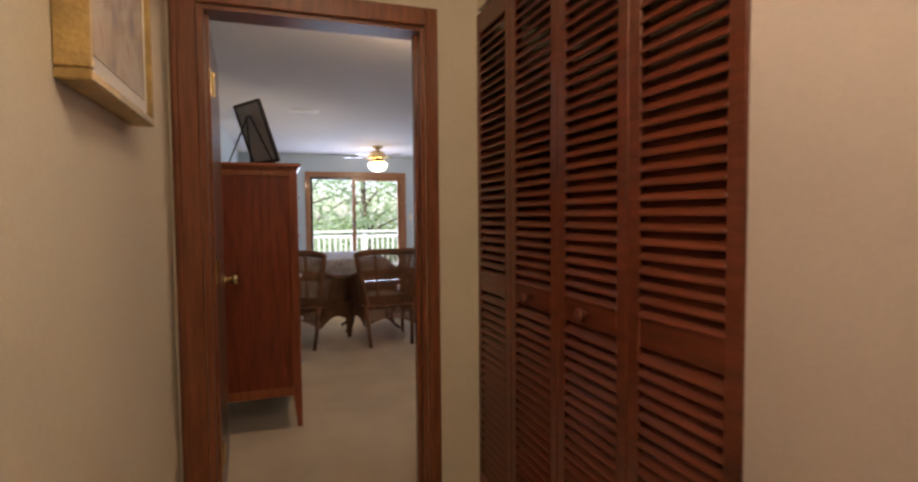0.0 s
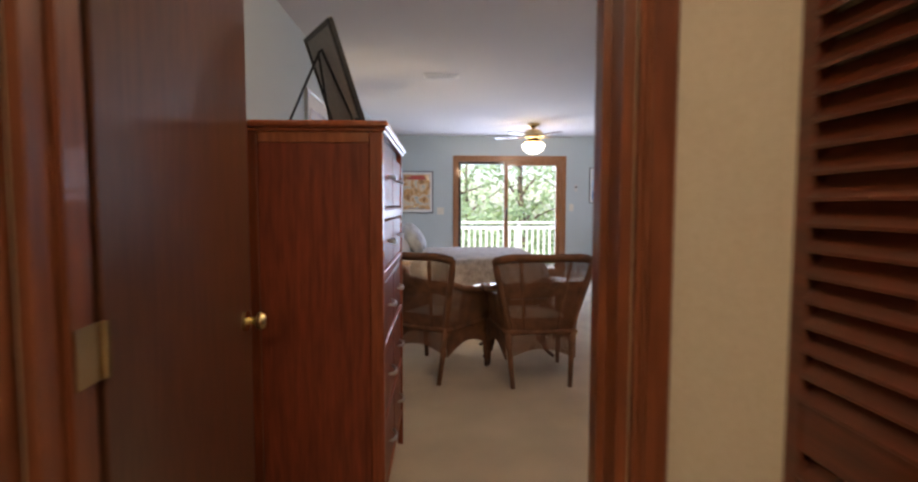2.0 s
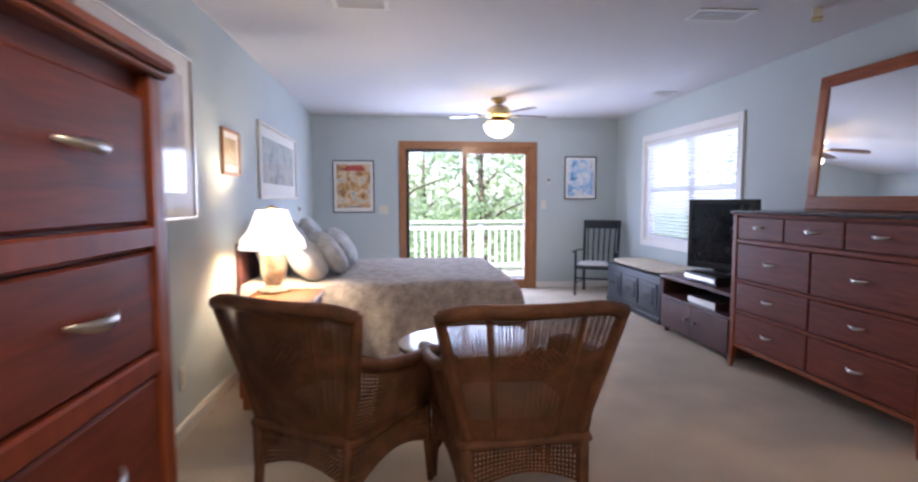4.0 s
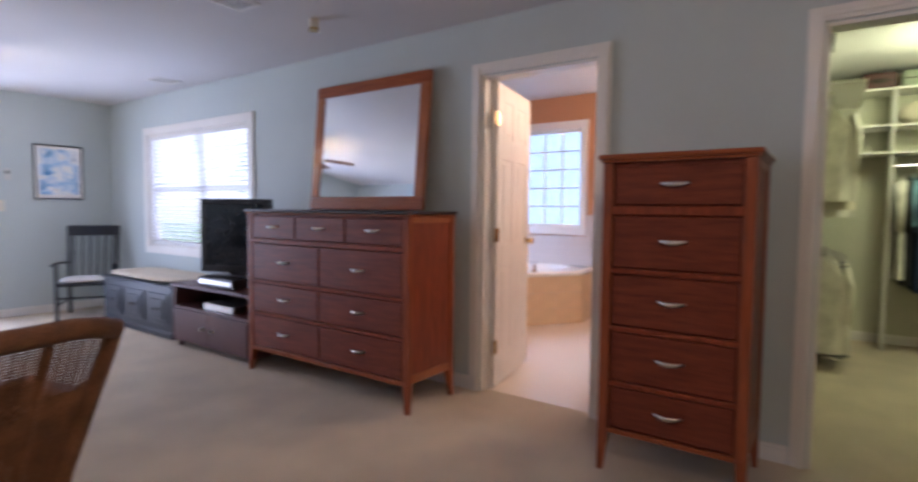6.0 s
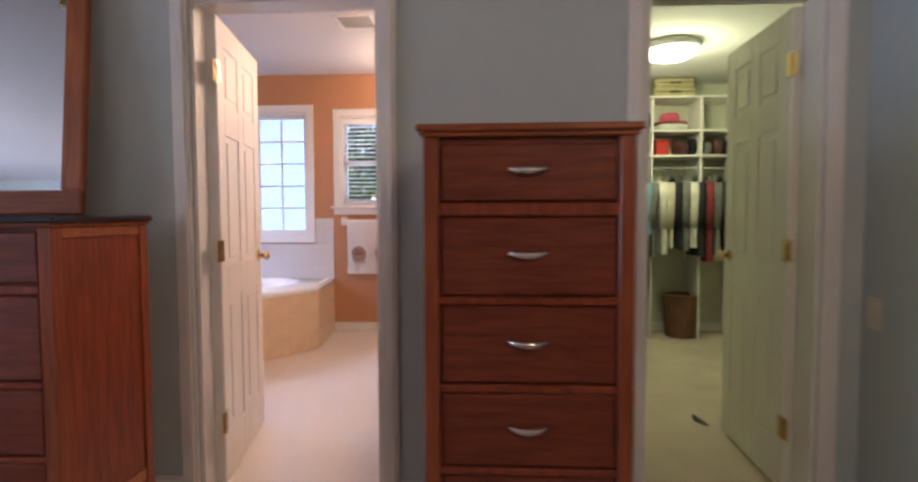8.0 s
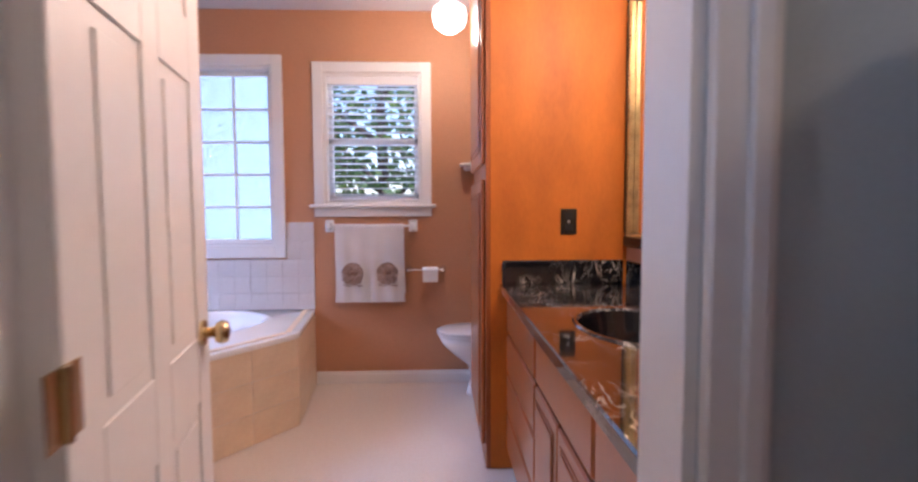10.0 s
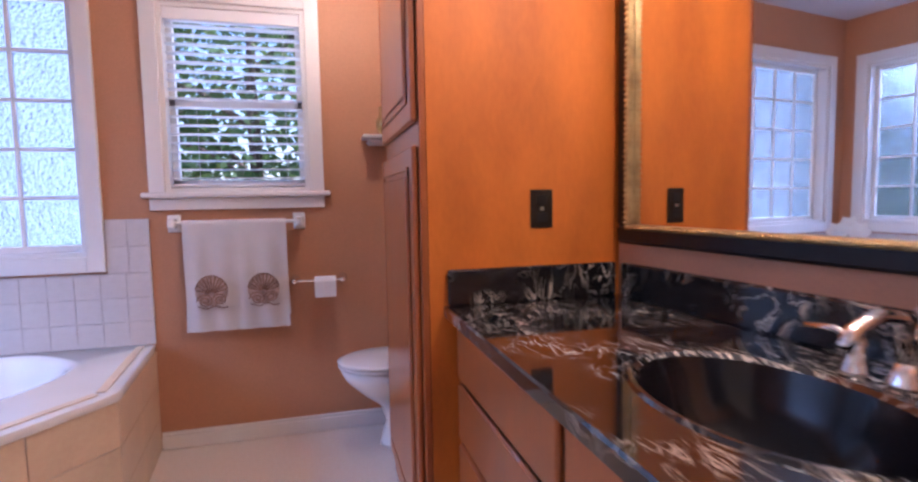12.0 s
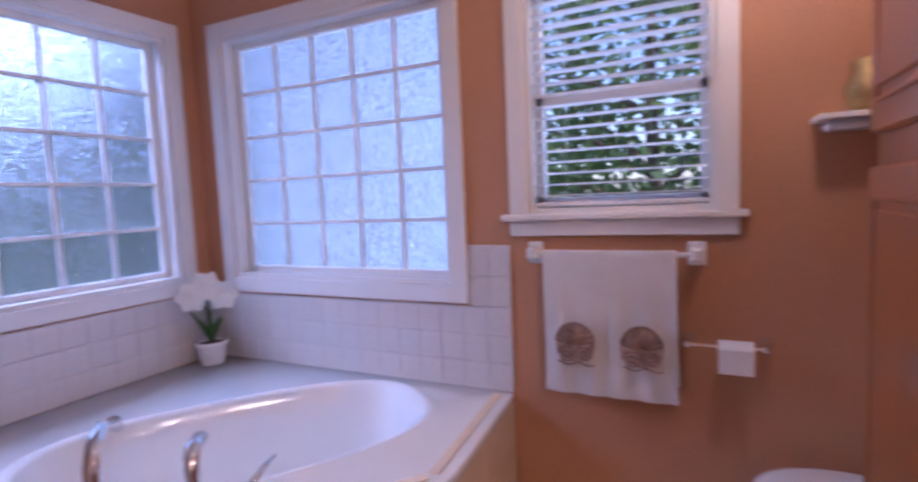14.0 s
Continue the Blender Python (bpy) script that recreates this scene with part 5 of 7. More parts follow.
ART_BEACH = print_art("beach_print", [(0.26, 0.13, 0.07), (0.66, 0.38, 0.16), (0.78, 0.68, 0.50), (0.22, 0.36, 0.44)], 9)
ART_BLUE = print_art("blue_town_print", [(0.07, 0.22, 0.48), (0.34, 0.54, 0.76), (0.80, 0.80, 0.78), (0.24, 0.32, 0.44)], 8)
ART_SEA = print_art("pale_seascape_print", [(0.32, 0.40, 0.44), (0.55, 0.62, 0.64), (0.72, 0.73, 0.70), (0.42, 0.46, 0.42)], 7)
ART_SAND = print_art("dune_print", [(0.55, 0.38, 0.18), (0.70, 0.55, 0.33), (0.78, 0.75, 0.68)], 6)
ART_LILAC = print_art("lilac_print", [(0.36, 0.34, 0.44), (0.52, 0.50, 0.56), (0.66, 0.60, 0.58), (0.50, 0.42, 0.40)], 4)
ART_HALL = print_art("hall_watercolour", [(0.30, 0.33, 0.45), (0.62, 0.48, 0.34), (0.74, 0.64, 0.48), (0.60, 0.36, 0.26)], 9)
M_RED = mat("red_ink", (0.52, 0.07, 0.05), 0.5, 0, 0.2, 10, 0, 60)
M_INK = mat("grey_ink", (0.30, 0.28, 0.27), 0.6, 0, 0.1, 10, 0, 60)
picture("framed_poster", "beach poster with a red parasol in a thin dark frame", 'y', -1, FY, 0.005, 0.555, 1.083, 1.785, M_BLACK, ART_BEACH, 0.04, 0.012,
        [("parasol", M_RED, 0.22, 0.78, 0.80, 0.86), ("parasol", M_RED, 0.32, 0.72, 0.86, 0.90), ("caption_bar", M_INK, 0.25, 0.75, 0.10, 0.125)])
picture("framed_poster", "blue seaside town poster in a thin dark frame", 'y', -1, FY, 3.21, 3.668, 1.258, 1.854, M_BLACK, ART_BLUE, 0.03, 0.012)
picture("framed_print", "large pale lilac print under glass in a silver frame", 'x', 1, LX, 6.02, 7.11, 1.15, 2.03, M_STEEL, ART_LILAC, 0.10, 0.02)
picture("framed_print", "small dune print in a wooden frame above the lamp", 'x', 1, LX, 7.59, 7.97, 1.42, 1.73, M_OAK, ART_SAND, 0.04, 0.02)
picture("framed_print", "wide seascape print in a pale frame over the bed", 'x', 1, LX, 8.50, 10.05, 1.26, 1.91, M_IVORY, ART_SEA, 0.09, 0.03)
picture("framed_print", "watercolour in a gilt frame on the hall wall", 'x', 1, 0.03, 1.96, 2.45, 1.43, 1.98, M_GOLD, ART_HALL, 0.03, 0.02, depth=0.055)


def plate(name, label, cat, axis, side, c, a, z, w_, h_, material, slots):
    p = thing(name, label, cat)

    def bo(a0, a1, lo, hi, d0, d1, ch=0.0):
        if axis == 'x':
            return B(c + d0 * side, a0, lo, c + d1 * side, a1, hi, ch)
        return B(a0, c + d0 * side, lo, a1, c + d1 * side, hi, ch)
    part("plate", bo(a - w_ / 2, a + w_ / 2, z - h_ / 2, z + h_ / 2, 0.0005, 0.006, 0.002), material, p)
    for da, dz, sw, sh_, mt in slots:
        part("insert", bo(a + da - sw / 2, a + da + sw / 2, z + dz - sh_ / 2, z + dz + sh_ / 2, 0.006, 0.010, 0.001), mt, p)
    return p


plate("light_switch", "ivory wall switch beside the sliding door", "switch", 'y', -1, FY, 0.68, 1.12, 0.12, 0.12, M_IVORY, [(-0.025, 0, 0.012, 0.025, M_IVORY), (0.025, 0, 0.012, 0.025, M_IVORY)])
plate("light_switch", "ivory wall switch beside the sliding door", "switch", 'y', -1, FY, 2.91, 1.18, 0.075, 0.12, M_IVORY, [(0, 0, 0.012, 0.025, M_IVORY)])
plate("thermometer", "small dark round-edged wall thermometer", "thermometer", 'y', -1, FY, 2.98, 1.51, 0.05, 0.12, M_STEEL, [(0, 0.02, 0.03, 0.03, M_BRONZE)])
plate("power_outlet", "white power outlet low on the wall", "outlet", 'x', 1, LX, 6.85, 0.32, 0.075, 0.12, M_IVORY, [(0, 0.025, 0.03, 0.03, M_IVORY), (0, -0.025, 0.03, 0.03, M_IVORY)])
plate("light_switch", "ivory switch plate near the closet", "switch", 'y', 1, 3.44, 3.90, 0.80, 0.075, 0.12, M_IVORY, [(0, 0, 0.012, 0.025, M_IVORY)])
plate("thermostat", "small beige thermostat above the bed", "thermostat", 'x', 1, LX, 10.26, 1.13, 0.10, 0.13, M_IVORY, [(0, 0.02, 0.06, 0.04, M_PLAST)])
chm = thing("ceiling_sensor", "narrow beige box with a brass lower edge under the ceiling", "sensor", pose(3.38, 6.97, 0, 0, 0, -35))
part("cover", B(-0.025, -0.035, 2.325, 0.025, 0.035, CEIL - 0.0005, 0.004), M_IVORY, chm)
part("trim", B(-0.028, -0.038, 2.31, 0.028, 0.038, 2.325, 0.003), M_BRASS, chm)


def vent(label, x, y, lx, ly, z=CEIL):
    v = thing("ceiling_vent", label, "vent", pose(x, y, z))
    bm = bmesh.new()
    for x0, x1, y0, y1 in ((-lx, lx, -ly, -ly + 0.025), (-lx, lx, ly - 0.025, ly), (-lx, -lx + 0.025, -ly + 0.025, ly - 0.025), (lx - 0.025, lx, -ly + 0.025, ly - 0.025)):
        bx(bm, x0, y0, -0.008, x1, y1, -0.0005, 0.002)
    part("frame", bm, M_WHITE, v)
    part("backing", B(-lx + 0.025, -ly + 0.025, -0.002, lx - 0.025, ly - 0.025, -0.0008), M_BLACK, v)
    n = 6
    for i in range(n):
        if lx > ly:
            yy = -ly + 0.03 + (2 * ly - 0.06) * (i + 0.5) / n
            part("slat", B(-lx + 0.025, yy - 0.005, -0.007, lx - 0.025, yy + 0.003, -0.003), M_WHITE, v)
        else:
            xx = -lx + 0.03 + (2 * lx - 0.06) * (i + 0.5) / n
            part("slat", B(xx - 0.005, -ly + 0.025, -0.007, xx + 0.003, ly - 0.025, -0.003), M_WHITE, v)
    return v


vent("white metal ceiling vent with slats", 2.86, 7.13, 0.18, 0.10)
vent("white metal ceiling vent with slats", 3.68, 9.46, 0.12, 0.10)
vent("white metal ceiling vent with slats", 0.69, 7.16, 0.16, 0.08)
vent("white bathroom ceiling vent", 5.75, 5.82, 0.14, 0.14, BCEIL)

# framed photograph on an easel
es = thing("easel", "small black wire easel on the tall chest", "easel", pose(0.25, 4.36, 1.501, 0, 0, 30))
for sx in (-1, 1):
    part("leg", rod(bmesh.new(), [(0.06, sx * 0.14, 0), (-0.03, sx * 0.02, 0.30)], 0.005), M_BLACK, es)
part("back_leg", rod(bmesh.new(), [(-0.16, 0, 0), (-0.03, 0, 0.30)], 0.005), M_BLACK, es)
part("ledge", rod(bmesh.new(), [(0.075, -0.12, 0.03), (0.075, 0.12, 0.03)], 0.005), M_BLACK, es)
fp = thing("framed_photograph", "thin black frame seen from behind standing on the easel", "picture", pose(0.32, 4.40, 1.532, 0, -19, 30))
bm = bmesh.new()
for y0, y1, z0, z1 in ((-0.15, 0.15, 0, 0.018), (-0.15, 0.15, 0.352, 0.37), (-0.15, -0.132, 0.018, 0.352), (0.132, 0.15, 0.018, 0.352)):
    bx(bm, -0.01, y0, z0, 0.01, y1, z1, 0.002)
part("frame", bm, M_BLACK, fp)
part("backing", B(-0.004, -0.132, 0.018, 0.004, 0.132, 0.352), M_GREYB, fp)

# Fixture added out of view round the entry fill lamp.
el = thing("entry_fill_fixture", "unseen round ceiling light added near the bedroom entry", "ceiling lamp", pose(1.25, 4.0, 0))
part("rim", lathe(bmesh.new(), [(0.15, CEIL - 0.0005), (0.15, CEIL - 0.03), (0.13, CEIL - 0.035)], n=24), M_BRASS, el)
g = part("diffuser", lathe(bmesh.new(), [(0.13, CEIL - 0.03), (0.12, CEIL - 0.07), (0.02, CEIL - 0.095)], n=24), M_GLOBE, el, smooth=True)
g.visible_shadow = False


# ---- bathroom ----
# corner tub: deck with a bowed cut front, tiled apron
DZ = 0.534
CX, CY = 6.45, 6.355        # front corner nearest the toilet wall
EX, EY = 5.22, 7.24        # other front corner
tub = thing("corner_tub", "white corner bathtub set in a beige tiled deck", "bathtub")
outer = [(BX, 6.42), (CX, CY), (EX, EY), (EX, BN), (BX, BN)]
tcx, tcy = 6.45, 7.19


def inner_pt(a):
    # rounded basin outline
    c, s = math.cos(a), math.sin(a)
    u, v = 0.68 * math.copysign(abs(c) ** 0.75, c), 0.375 * math.copysign(abs(s) ** 0.72, s)
    return Vector((tcx + 0.79 * u + 0.61 * v, tcy + 0.79 * v - 0.61 * u, 0))


def outer_hit(a):
    p, d = Vector((tcx, tcy)), (inner_pt(a).to_2d() - Vector((tcx, tcy))).normalized()
    best = 9
    for (x0, y0), (x1, y1) in zip(outer, outer[1:] + outer[:1]):
        e = Vector((x1 - x0, y1 - y0))
        den = d.x * e.y - d.y * e.x
        if abs(den) < 1e-9:
            continue
        w_ = Vector((x0, y0)) - p
        t = (w_.x * e.y - w_.y * e.x) / den
        s = (w_.x * d.y - w_.y * d.x) / den
        if t > 0 and -1e-6 <= s <= 1 + 1e-6:
            best = min(best, t)
    return p + d * best


bm = bmesh.new()
NA = 96
angs = [2 * math.pi * i / NA for i in range(NA)]
oh = [outer_hit(a) for a in angs]
loops = [[bm.verts.new((p.x, p.y, DZ - 0.03)) for p in oh], [bm.verts.new((p.x, p.y, DZ - 0.004)) for p in oh],
         [bm.verts.new((*(p * 0.99 + Vector((tcx, tcy)) * 0.01), DZ)) for p in oh]]
for sc, z in ((1.06, DZ), (1.03, DZ + 0.012), (1.0, DZ + 0.012), (0.96, DZ - 0.005), (0.90, DZ - 0.08), (0.84, DZ - 0.25), (0.78, DZ - 0.36), (0.70, DZ - 0.40), (0.35, DZ - 0.41), (0.02, DZ - 0.412)):
    loops.append([bm.verts.new((tcx + (inner_pt(a).x - tcx) * sc, tcy + (inner_pt(a).y - tcy) * sc, z)) for a in angs])
for a, b in zip(loops, loops[1:]):
    bridge(bm, a, b)
bm.faces.new(loops[-1])
part("basin", bm, M_PORC, tub, "white acrylic basin and deck rim", smooth=True)
for (x0, y0), (x1, y1) in (((CX, CY), (EX, EY)), ((BX, 6.42), (CX, CY))):
    L = math.hypot(x1 - x0, y1 - y0)
    part("edge_strip", B(0.04, -0.078, 0.0, L - 0.03, -0.045, 0.005, 0.001), M_TILEB, tub, "beige tile edge strip", m=pose(x0, y0, DZ, 0, 0, math.degrees(math.atan2(y1 - y0, x1 - x0))))


def tile_face(parent, p0, p1, z0, z1, tw, th, material, inset=0.0, off=0.004, name="tile"):
    """Tiles on an upright face from p0 to p1, facing to the right of that way."""
    p0, p1 = Vector((*p0, 0)), Vector((*p1, 0))
    d = (p1 - p0)
    L = d.length
    d.normalize()
    ang = math.degrees(math.atan2(d.y, d.x))
    nx, nz = max(1, round(L / tw)), max(1, round((z1 - z0) / th))
    w_, h_ = L / nx, (z1 - z0) / nz
    g = 0.0011
    first = None
    for i in range(nx):
        for j in range(nz):
            q = p0 + d * (i * w_)
            mm = pose(q.x, q.y, z0 + j * h_, 0, 0, ang)
            if first is None:
                first = part(name, B(g, -off, g, w_ - g, 0.0, h_ - g, 0.0015), material, parent, m=mm)
            else:
                twin(first, mm)


bm = bmesh.new()
base = [(CX + 0.01, CY + 0.012), (EX + 0.012, EY + 0.004), (EX + 0.012, BN), (BX, BN), (BX, 6.432)]
lo = [bm.verts.new((x, y, 0)) for x, y in base]
hi = [bm.verts.new((x, y, DZ - 0.03)) for x, y in base]
bridge(bm, lo, hi)
part("apron_core", bm, M_GROUT, tub)
tile_face(tub, (EX + 0.008, EY), (CX + 0.006, CY + 0.008), 0.0, DZ - 0.031, 0.33, 0.155, M_TILEB)
tile_face(tub, (CX + 0.008, CY + 0.008), (BX, 6.428), 0.0, DZ - 0.031, 0.30, 0.155, M_TILEB)
tile_face(tub, (EX + 0.008, BN), (EX + 0.008, EY + 0.004), 0.0, DZ - 0.031, 0.33, 0.155, M_TILEB)
sp_ = part("spout", rod(bmesh.new(), [(5.86, 6.99, DZ), (5.86, 6.99, DZ + 0.20), (5.88, 7.01, DZ + 0.25), (5.93, 7.06, DZ + 0.27), (6.00, 7.13, DZ + 0.245), (6.02, 7.15, DZ + 0.22)], 0.02, 10, 0.017), M_CHROME, tub, "arched chrome tub spout", smooth=True)
part("spout_collar", lathe(bmesh.new(), [(0.035, DZ), (0.033, DZ + 0.012), (0.024, DZ + 0.03)], 5.86, 6.99, 16), M_CHROME, sp_, smooth=True)
for hx, hy in ((6.11, 6.76), (5.70, 7.13)):
    hd = part("tap", lathe(bmesh.new(), [(0.034, DZ), (0.032, DZ + 0.015), (0.021, DZ + 0.05), (0.023, DZ + 0.075), (0.016, DZ + 0.09), (0.006, DZ + 0.095)], hx, hy, 16), M_CHROME, tub, "chrome lever tap", smooth=True)
    part("lever", rod(bmesh.new(), [(hx, hy, DZ + 0.08), (hx + 0.06, hy + 0.015, DZ + 0.10), (hx + 0.12, hy + 0.03, DZ + 0.105)], 0.011, 8, 0.006), M_CHROME, hd, smooth=True)
hs = part("hand_shower", rod(bmesh.new(), [(6.03, 6.87, DZ), (6.03, 6.87, DZ + 0.15), (6.05, 6.89, DZ + 0.185), (6.10, 6.92, DZ + 0.19)], 0.018, 10, 0.024), M_CHROME, tub, "chrome hand shower in its holder", smooth=True)

# wall tiles round the tub
sur = tagged(thing("tile_surround_east", "pale grey wall tiles above the tub", "tiles"), kind="structure")
part("backing", B(BX - 0.006, 6.42, DZ, BX - 0.0005, BN - 0.006, 0.885), M_GROUT, sur)
tile_face(sur, (BX - 0.006, 8.164), (BX - 0.006, 6.42), DZ, 0.884, 0.108, 0.106, M_TILE)
s2 = part("backing", B(BX - 0.006, 6.42, 0.885, BX - 0.0005, 6.608, 1.14), M_GROUT, sur)
tile_face(sur, (BX - 0.006, 6.608), (BX - 0.006, 6.42), 0.885, 1.14, 0.092, 0.133, M_TILE)
sun2 = tagged(thing("tile_surround_north", "pale grey wall tiles above the tub", "tiles"), kind="structure")
part("backing", B(EX, BN - 0.006, DZ, BX - 0.006, BN - 0.0005, 0.885), M_GROUT, sun2)
tile_face(sun2, (EX, BN - 0.006), (BX - 0.012, BN - 0.006), DZ, 0.884, 0.108, 0.106, M_TILE)

# orchid in the corner
pl = thing("potted_flower", "white flower in a small white pot on the tub deck", "plant", pose(7.03, 8.03, DZ + 0.001))
part("pot", lathe(bmesh.new(), [(0.055, 0), (0.06, 0.01), (0.075, 0.10), (0.08, 0.105), (0.08, 0.12), (0.065, 0.12), (0.06, 0.10)], n=20), M_PORC, pl, smooth=True)
part("soil", lathe(bmesh.new(), [(0.066, 0.098), (0.066, 0.108), (0.01, 0.112)], n=16), M_BARK, pl)
for i in range(7):
    a = 0.9 * i
    bm = bmesh.new()
    L = 0.16 + 0.03 * (i % 3)
    f = lambda u, v, a=a, L=L: (math.cos(a) * L * u * 0.55 - math.sin(a) * (v - 0.5) * 0.03 * math.sin(math.pi * (0.1 + 0.9 * u)), math.sin(a) * L * u * 0.55 + math.cos(a) * (v - 0.5) * 0.03 * math.sin(math.pi * (0.1 + 0.9 * u)), 0.11 + L * (u - 0.25 * u * u))
    part("leaf", sheet(bm, f, 6, 2), M_LEAF, pl)
for i in range(3):
    a = 2.1 * i
    tip = Vector((-0.02 + 0.05 * (i - 1), -0.02 - 0.05 * (i - 1), 0.36 + 0.05 * (i % 2)))
    part("stem", rod(bmesh.new(), [(0, 0, 0.1), (0.01 * math.cos(a), 0.01 * math.sin(a), 0.26), tip], 0.004, 5), M_LEAF, pl)
    for k in range(6):
        b = k * math.pi / 3
        bm = bmesh.new()
        def f(u, v, b=b, tip=tip):
            w_ = (v - 0.5) * 0.075 * math.sin(math.pi * (0.15 + 0.8 * u))
            p_, q_ = math.cos(b) * 0.08 * u - math.sin(b) * w_, math.sin(b) * 0.08 * u + math.cos(b) * w_
            n_ = 0.03 * u * (1.1 - u) + 0.002 * k
            return (tip.x + 0.707 * p_ - 0.707 * n_, tip.y - 0.707 * p_ - 0.707 * n_, tip.z + q_)
        part("petal", sheet(bm, f, 4, 3), M_PETAL, pl, smooth=True)

# ---- vanity ----
CZ = 0.885
VX0, VX1, VF = 4.16, 5.895, 5.28
va = thing("vanity_cabinet", "brown maple vanity cabinet with raised doors and drawers", "vanity")
# Carcass and rail use the gap-shaded maple behind the fronts.
part("carcass", B(VX0, BS + 0.06, 0.09, VX1 - 0.002, VF - 0.045, CZ - 0.21), M_MAPLE_GAP, va)
part("front_rail", B(VX0, VF - 0.065, CZ - 0.21, VX1 - 0.002, VF - 0.045, CZ - 0.036), M_MAPLE_GAP, va)
for x0, x1 in ((VX0, VX0 + 0.018), (VX1 - 0.02, VX1 - 0.002)):
    part("end_panel", B(x0, BS, CZ - 0.21, x1, VF - 0.065, CZ - 0.036), M_MAPLED, va)
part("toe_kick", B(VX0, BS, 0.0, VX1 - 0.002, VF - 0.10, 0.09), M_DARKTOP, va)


def front(name, x0, x1, z0, z1, knob=None, raised=True):
    y = VF - 0.045
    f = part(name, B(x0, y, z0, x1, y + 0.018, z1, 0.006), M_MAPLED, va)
    if raised:
        bm = bmesh.new()
        bx(bm, x0 + 0.05, y + 0.018, z0 + 0.05, x1 - 0.05, y + 0.0235, z1 - 0.05, 0.005)
        part("raised_panel", bm, M_MAPLED, f)
        bm = bmesh.new()
        for a0, a1, b0, b1 in ((x0 + 0.036, x1 - 0.036, z0 + 0.036, z0 + 0.043), (x0 + 0.036, x1 - 0.036, z1 - 0.043, z1 - 0.036), (x0 + 0.036, x0 + 0.043, z0 + 0.043, z1 - 0.043), (x1 - 0.043, x1 - 0.036, z0 + 0.043, z1 - 0.043)):
            bx(bm, a0, y + 0.018, b0, a1, y + 0.0215, b1, 0.0015)
        part("moulding", bm, M_MAPLED, f)
    return f


zs = [0.11, 0.295, 0.48, 0.665, 0.835]
for i in range(4):
    front("drawer", 5.16, 5.85, zs[i] + 0.008, zs[i + 1] - 0.008, raised=False)
front("false_front", 4.50, 5.13, 0.675, 0.831, raised=False)
front("door", 4.82, 5.14, 0.114, 0.66)
front("door", 4.49, 4.81, 0.114, 0.66)
front("door", 4.17, 4.48, 0.114, 0.66)
front("drawer", 4.17, 4.48, 0.67, 0.831, raised=False)

# counter with an oval hole and an integral bowl
ct = thing("vanity_counter", "glossy black marble counter with cream swirls and a sunken sink", "counter")
SX, SY, RA, RB = 5.0, 4.965, 0.245, 0.17
bm = bmesh.new()
NB = 64
ang = [2 * math.pi * i / NB for i in range(NB)]


def rect_hit(a):
    c, s = math.cos(a), math.sin(a)
    t = min((VX1 - 0.002 - SX) / c if c > 1e-6 else 9, (VX0 - SX) / c if c < -1e-6 else 9, (VF - SY) / s if s > 1e-6 else 9, (VB + 0.001 - SY) / s if s < -1e-6 else 9)
    return SX + c * t, SY + s * t


ang = sorted(ang + [math.atan2(y - SY, x - SX) % (2 * math.pi) for x in (VX0, VX1 - 0.002) for y in (VB + 0.001, VF)])
NB = len(ang)
rh = [rect_hit(a) for a in ang]
L0 = [bm.verts.new((x, y, CZ - 0.035)) for x, y in rh]
L1 = [bm.verts.new((x, y, CZ - 0.006)) for x, y in rh]
L2 = [bm.verts.new((x + (SX - x) * 0.004, y + (SY - y) * 0.012, CZ)) for x, y in rh]
lps = [L0, L1, L2]
for k, z in ((1.12, CZ), (1.09, CZ + 0.006), (1.05, CZ + 0.006), (1.0, CZ - 0.002)):
    lps.append([bm.verts.new((SX + RA * k * math.cos(a), SY + RB * k * math.sin(a), z)) for a in ang])
for a, b in zip(lps, lps[1:]):
    bridge(bm, a, b)
part("slab", bm, M_MARBLE, ct)
bm = bmesh.new()
lps = []
for k, z in ((1.0, CZ - 0.002), (0.96, CZ - 0.025), (0.9, CZ - 0.06), (0.8, CZ - 0.10), (0.66, CZ - 0.135), (0.48, CZ - 0.162), (0.28, CZ - 0.178), (0.08, CZ - 0.183)):
    lps.append([bm.verts.new((SX + RA * k * math.cos(a), SY + RB * k * math.sin(a), z)) for a in ang])
for a, b in zip(lps, lps[1:]):
    bridge(bm, a, b)
bm.faces.new(lps[-1])
part("basin", bm, M_BASIN, ct, "plain glossy black sunken bowl", smooth=True)
part("backsplash", B(0.0, 0.001, CZ, 1.665, 0.021, CZ + 0.11, 0.005), M_MARBLE, ct, m=pose(4.20, VB, 0, 0, 0, VA))
part("side_splash", B(VX1 - 0.022, 4.705, CZ, VX1 - 0.002, VF - 0.01, CZ + 0.11, 0.005), M_MARBLE, ct)
part("drain", lathe(bmesh.new(), [(0.026, CZ - 0.183), (0.026, CZ - 0.177), (0.012, CZ - 0.175)], SX, SY, 16), M_CHROME, ct)

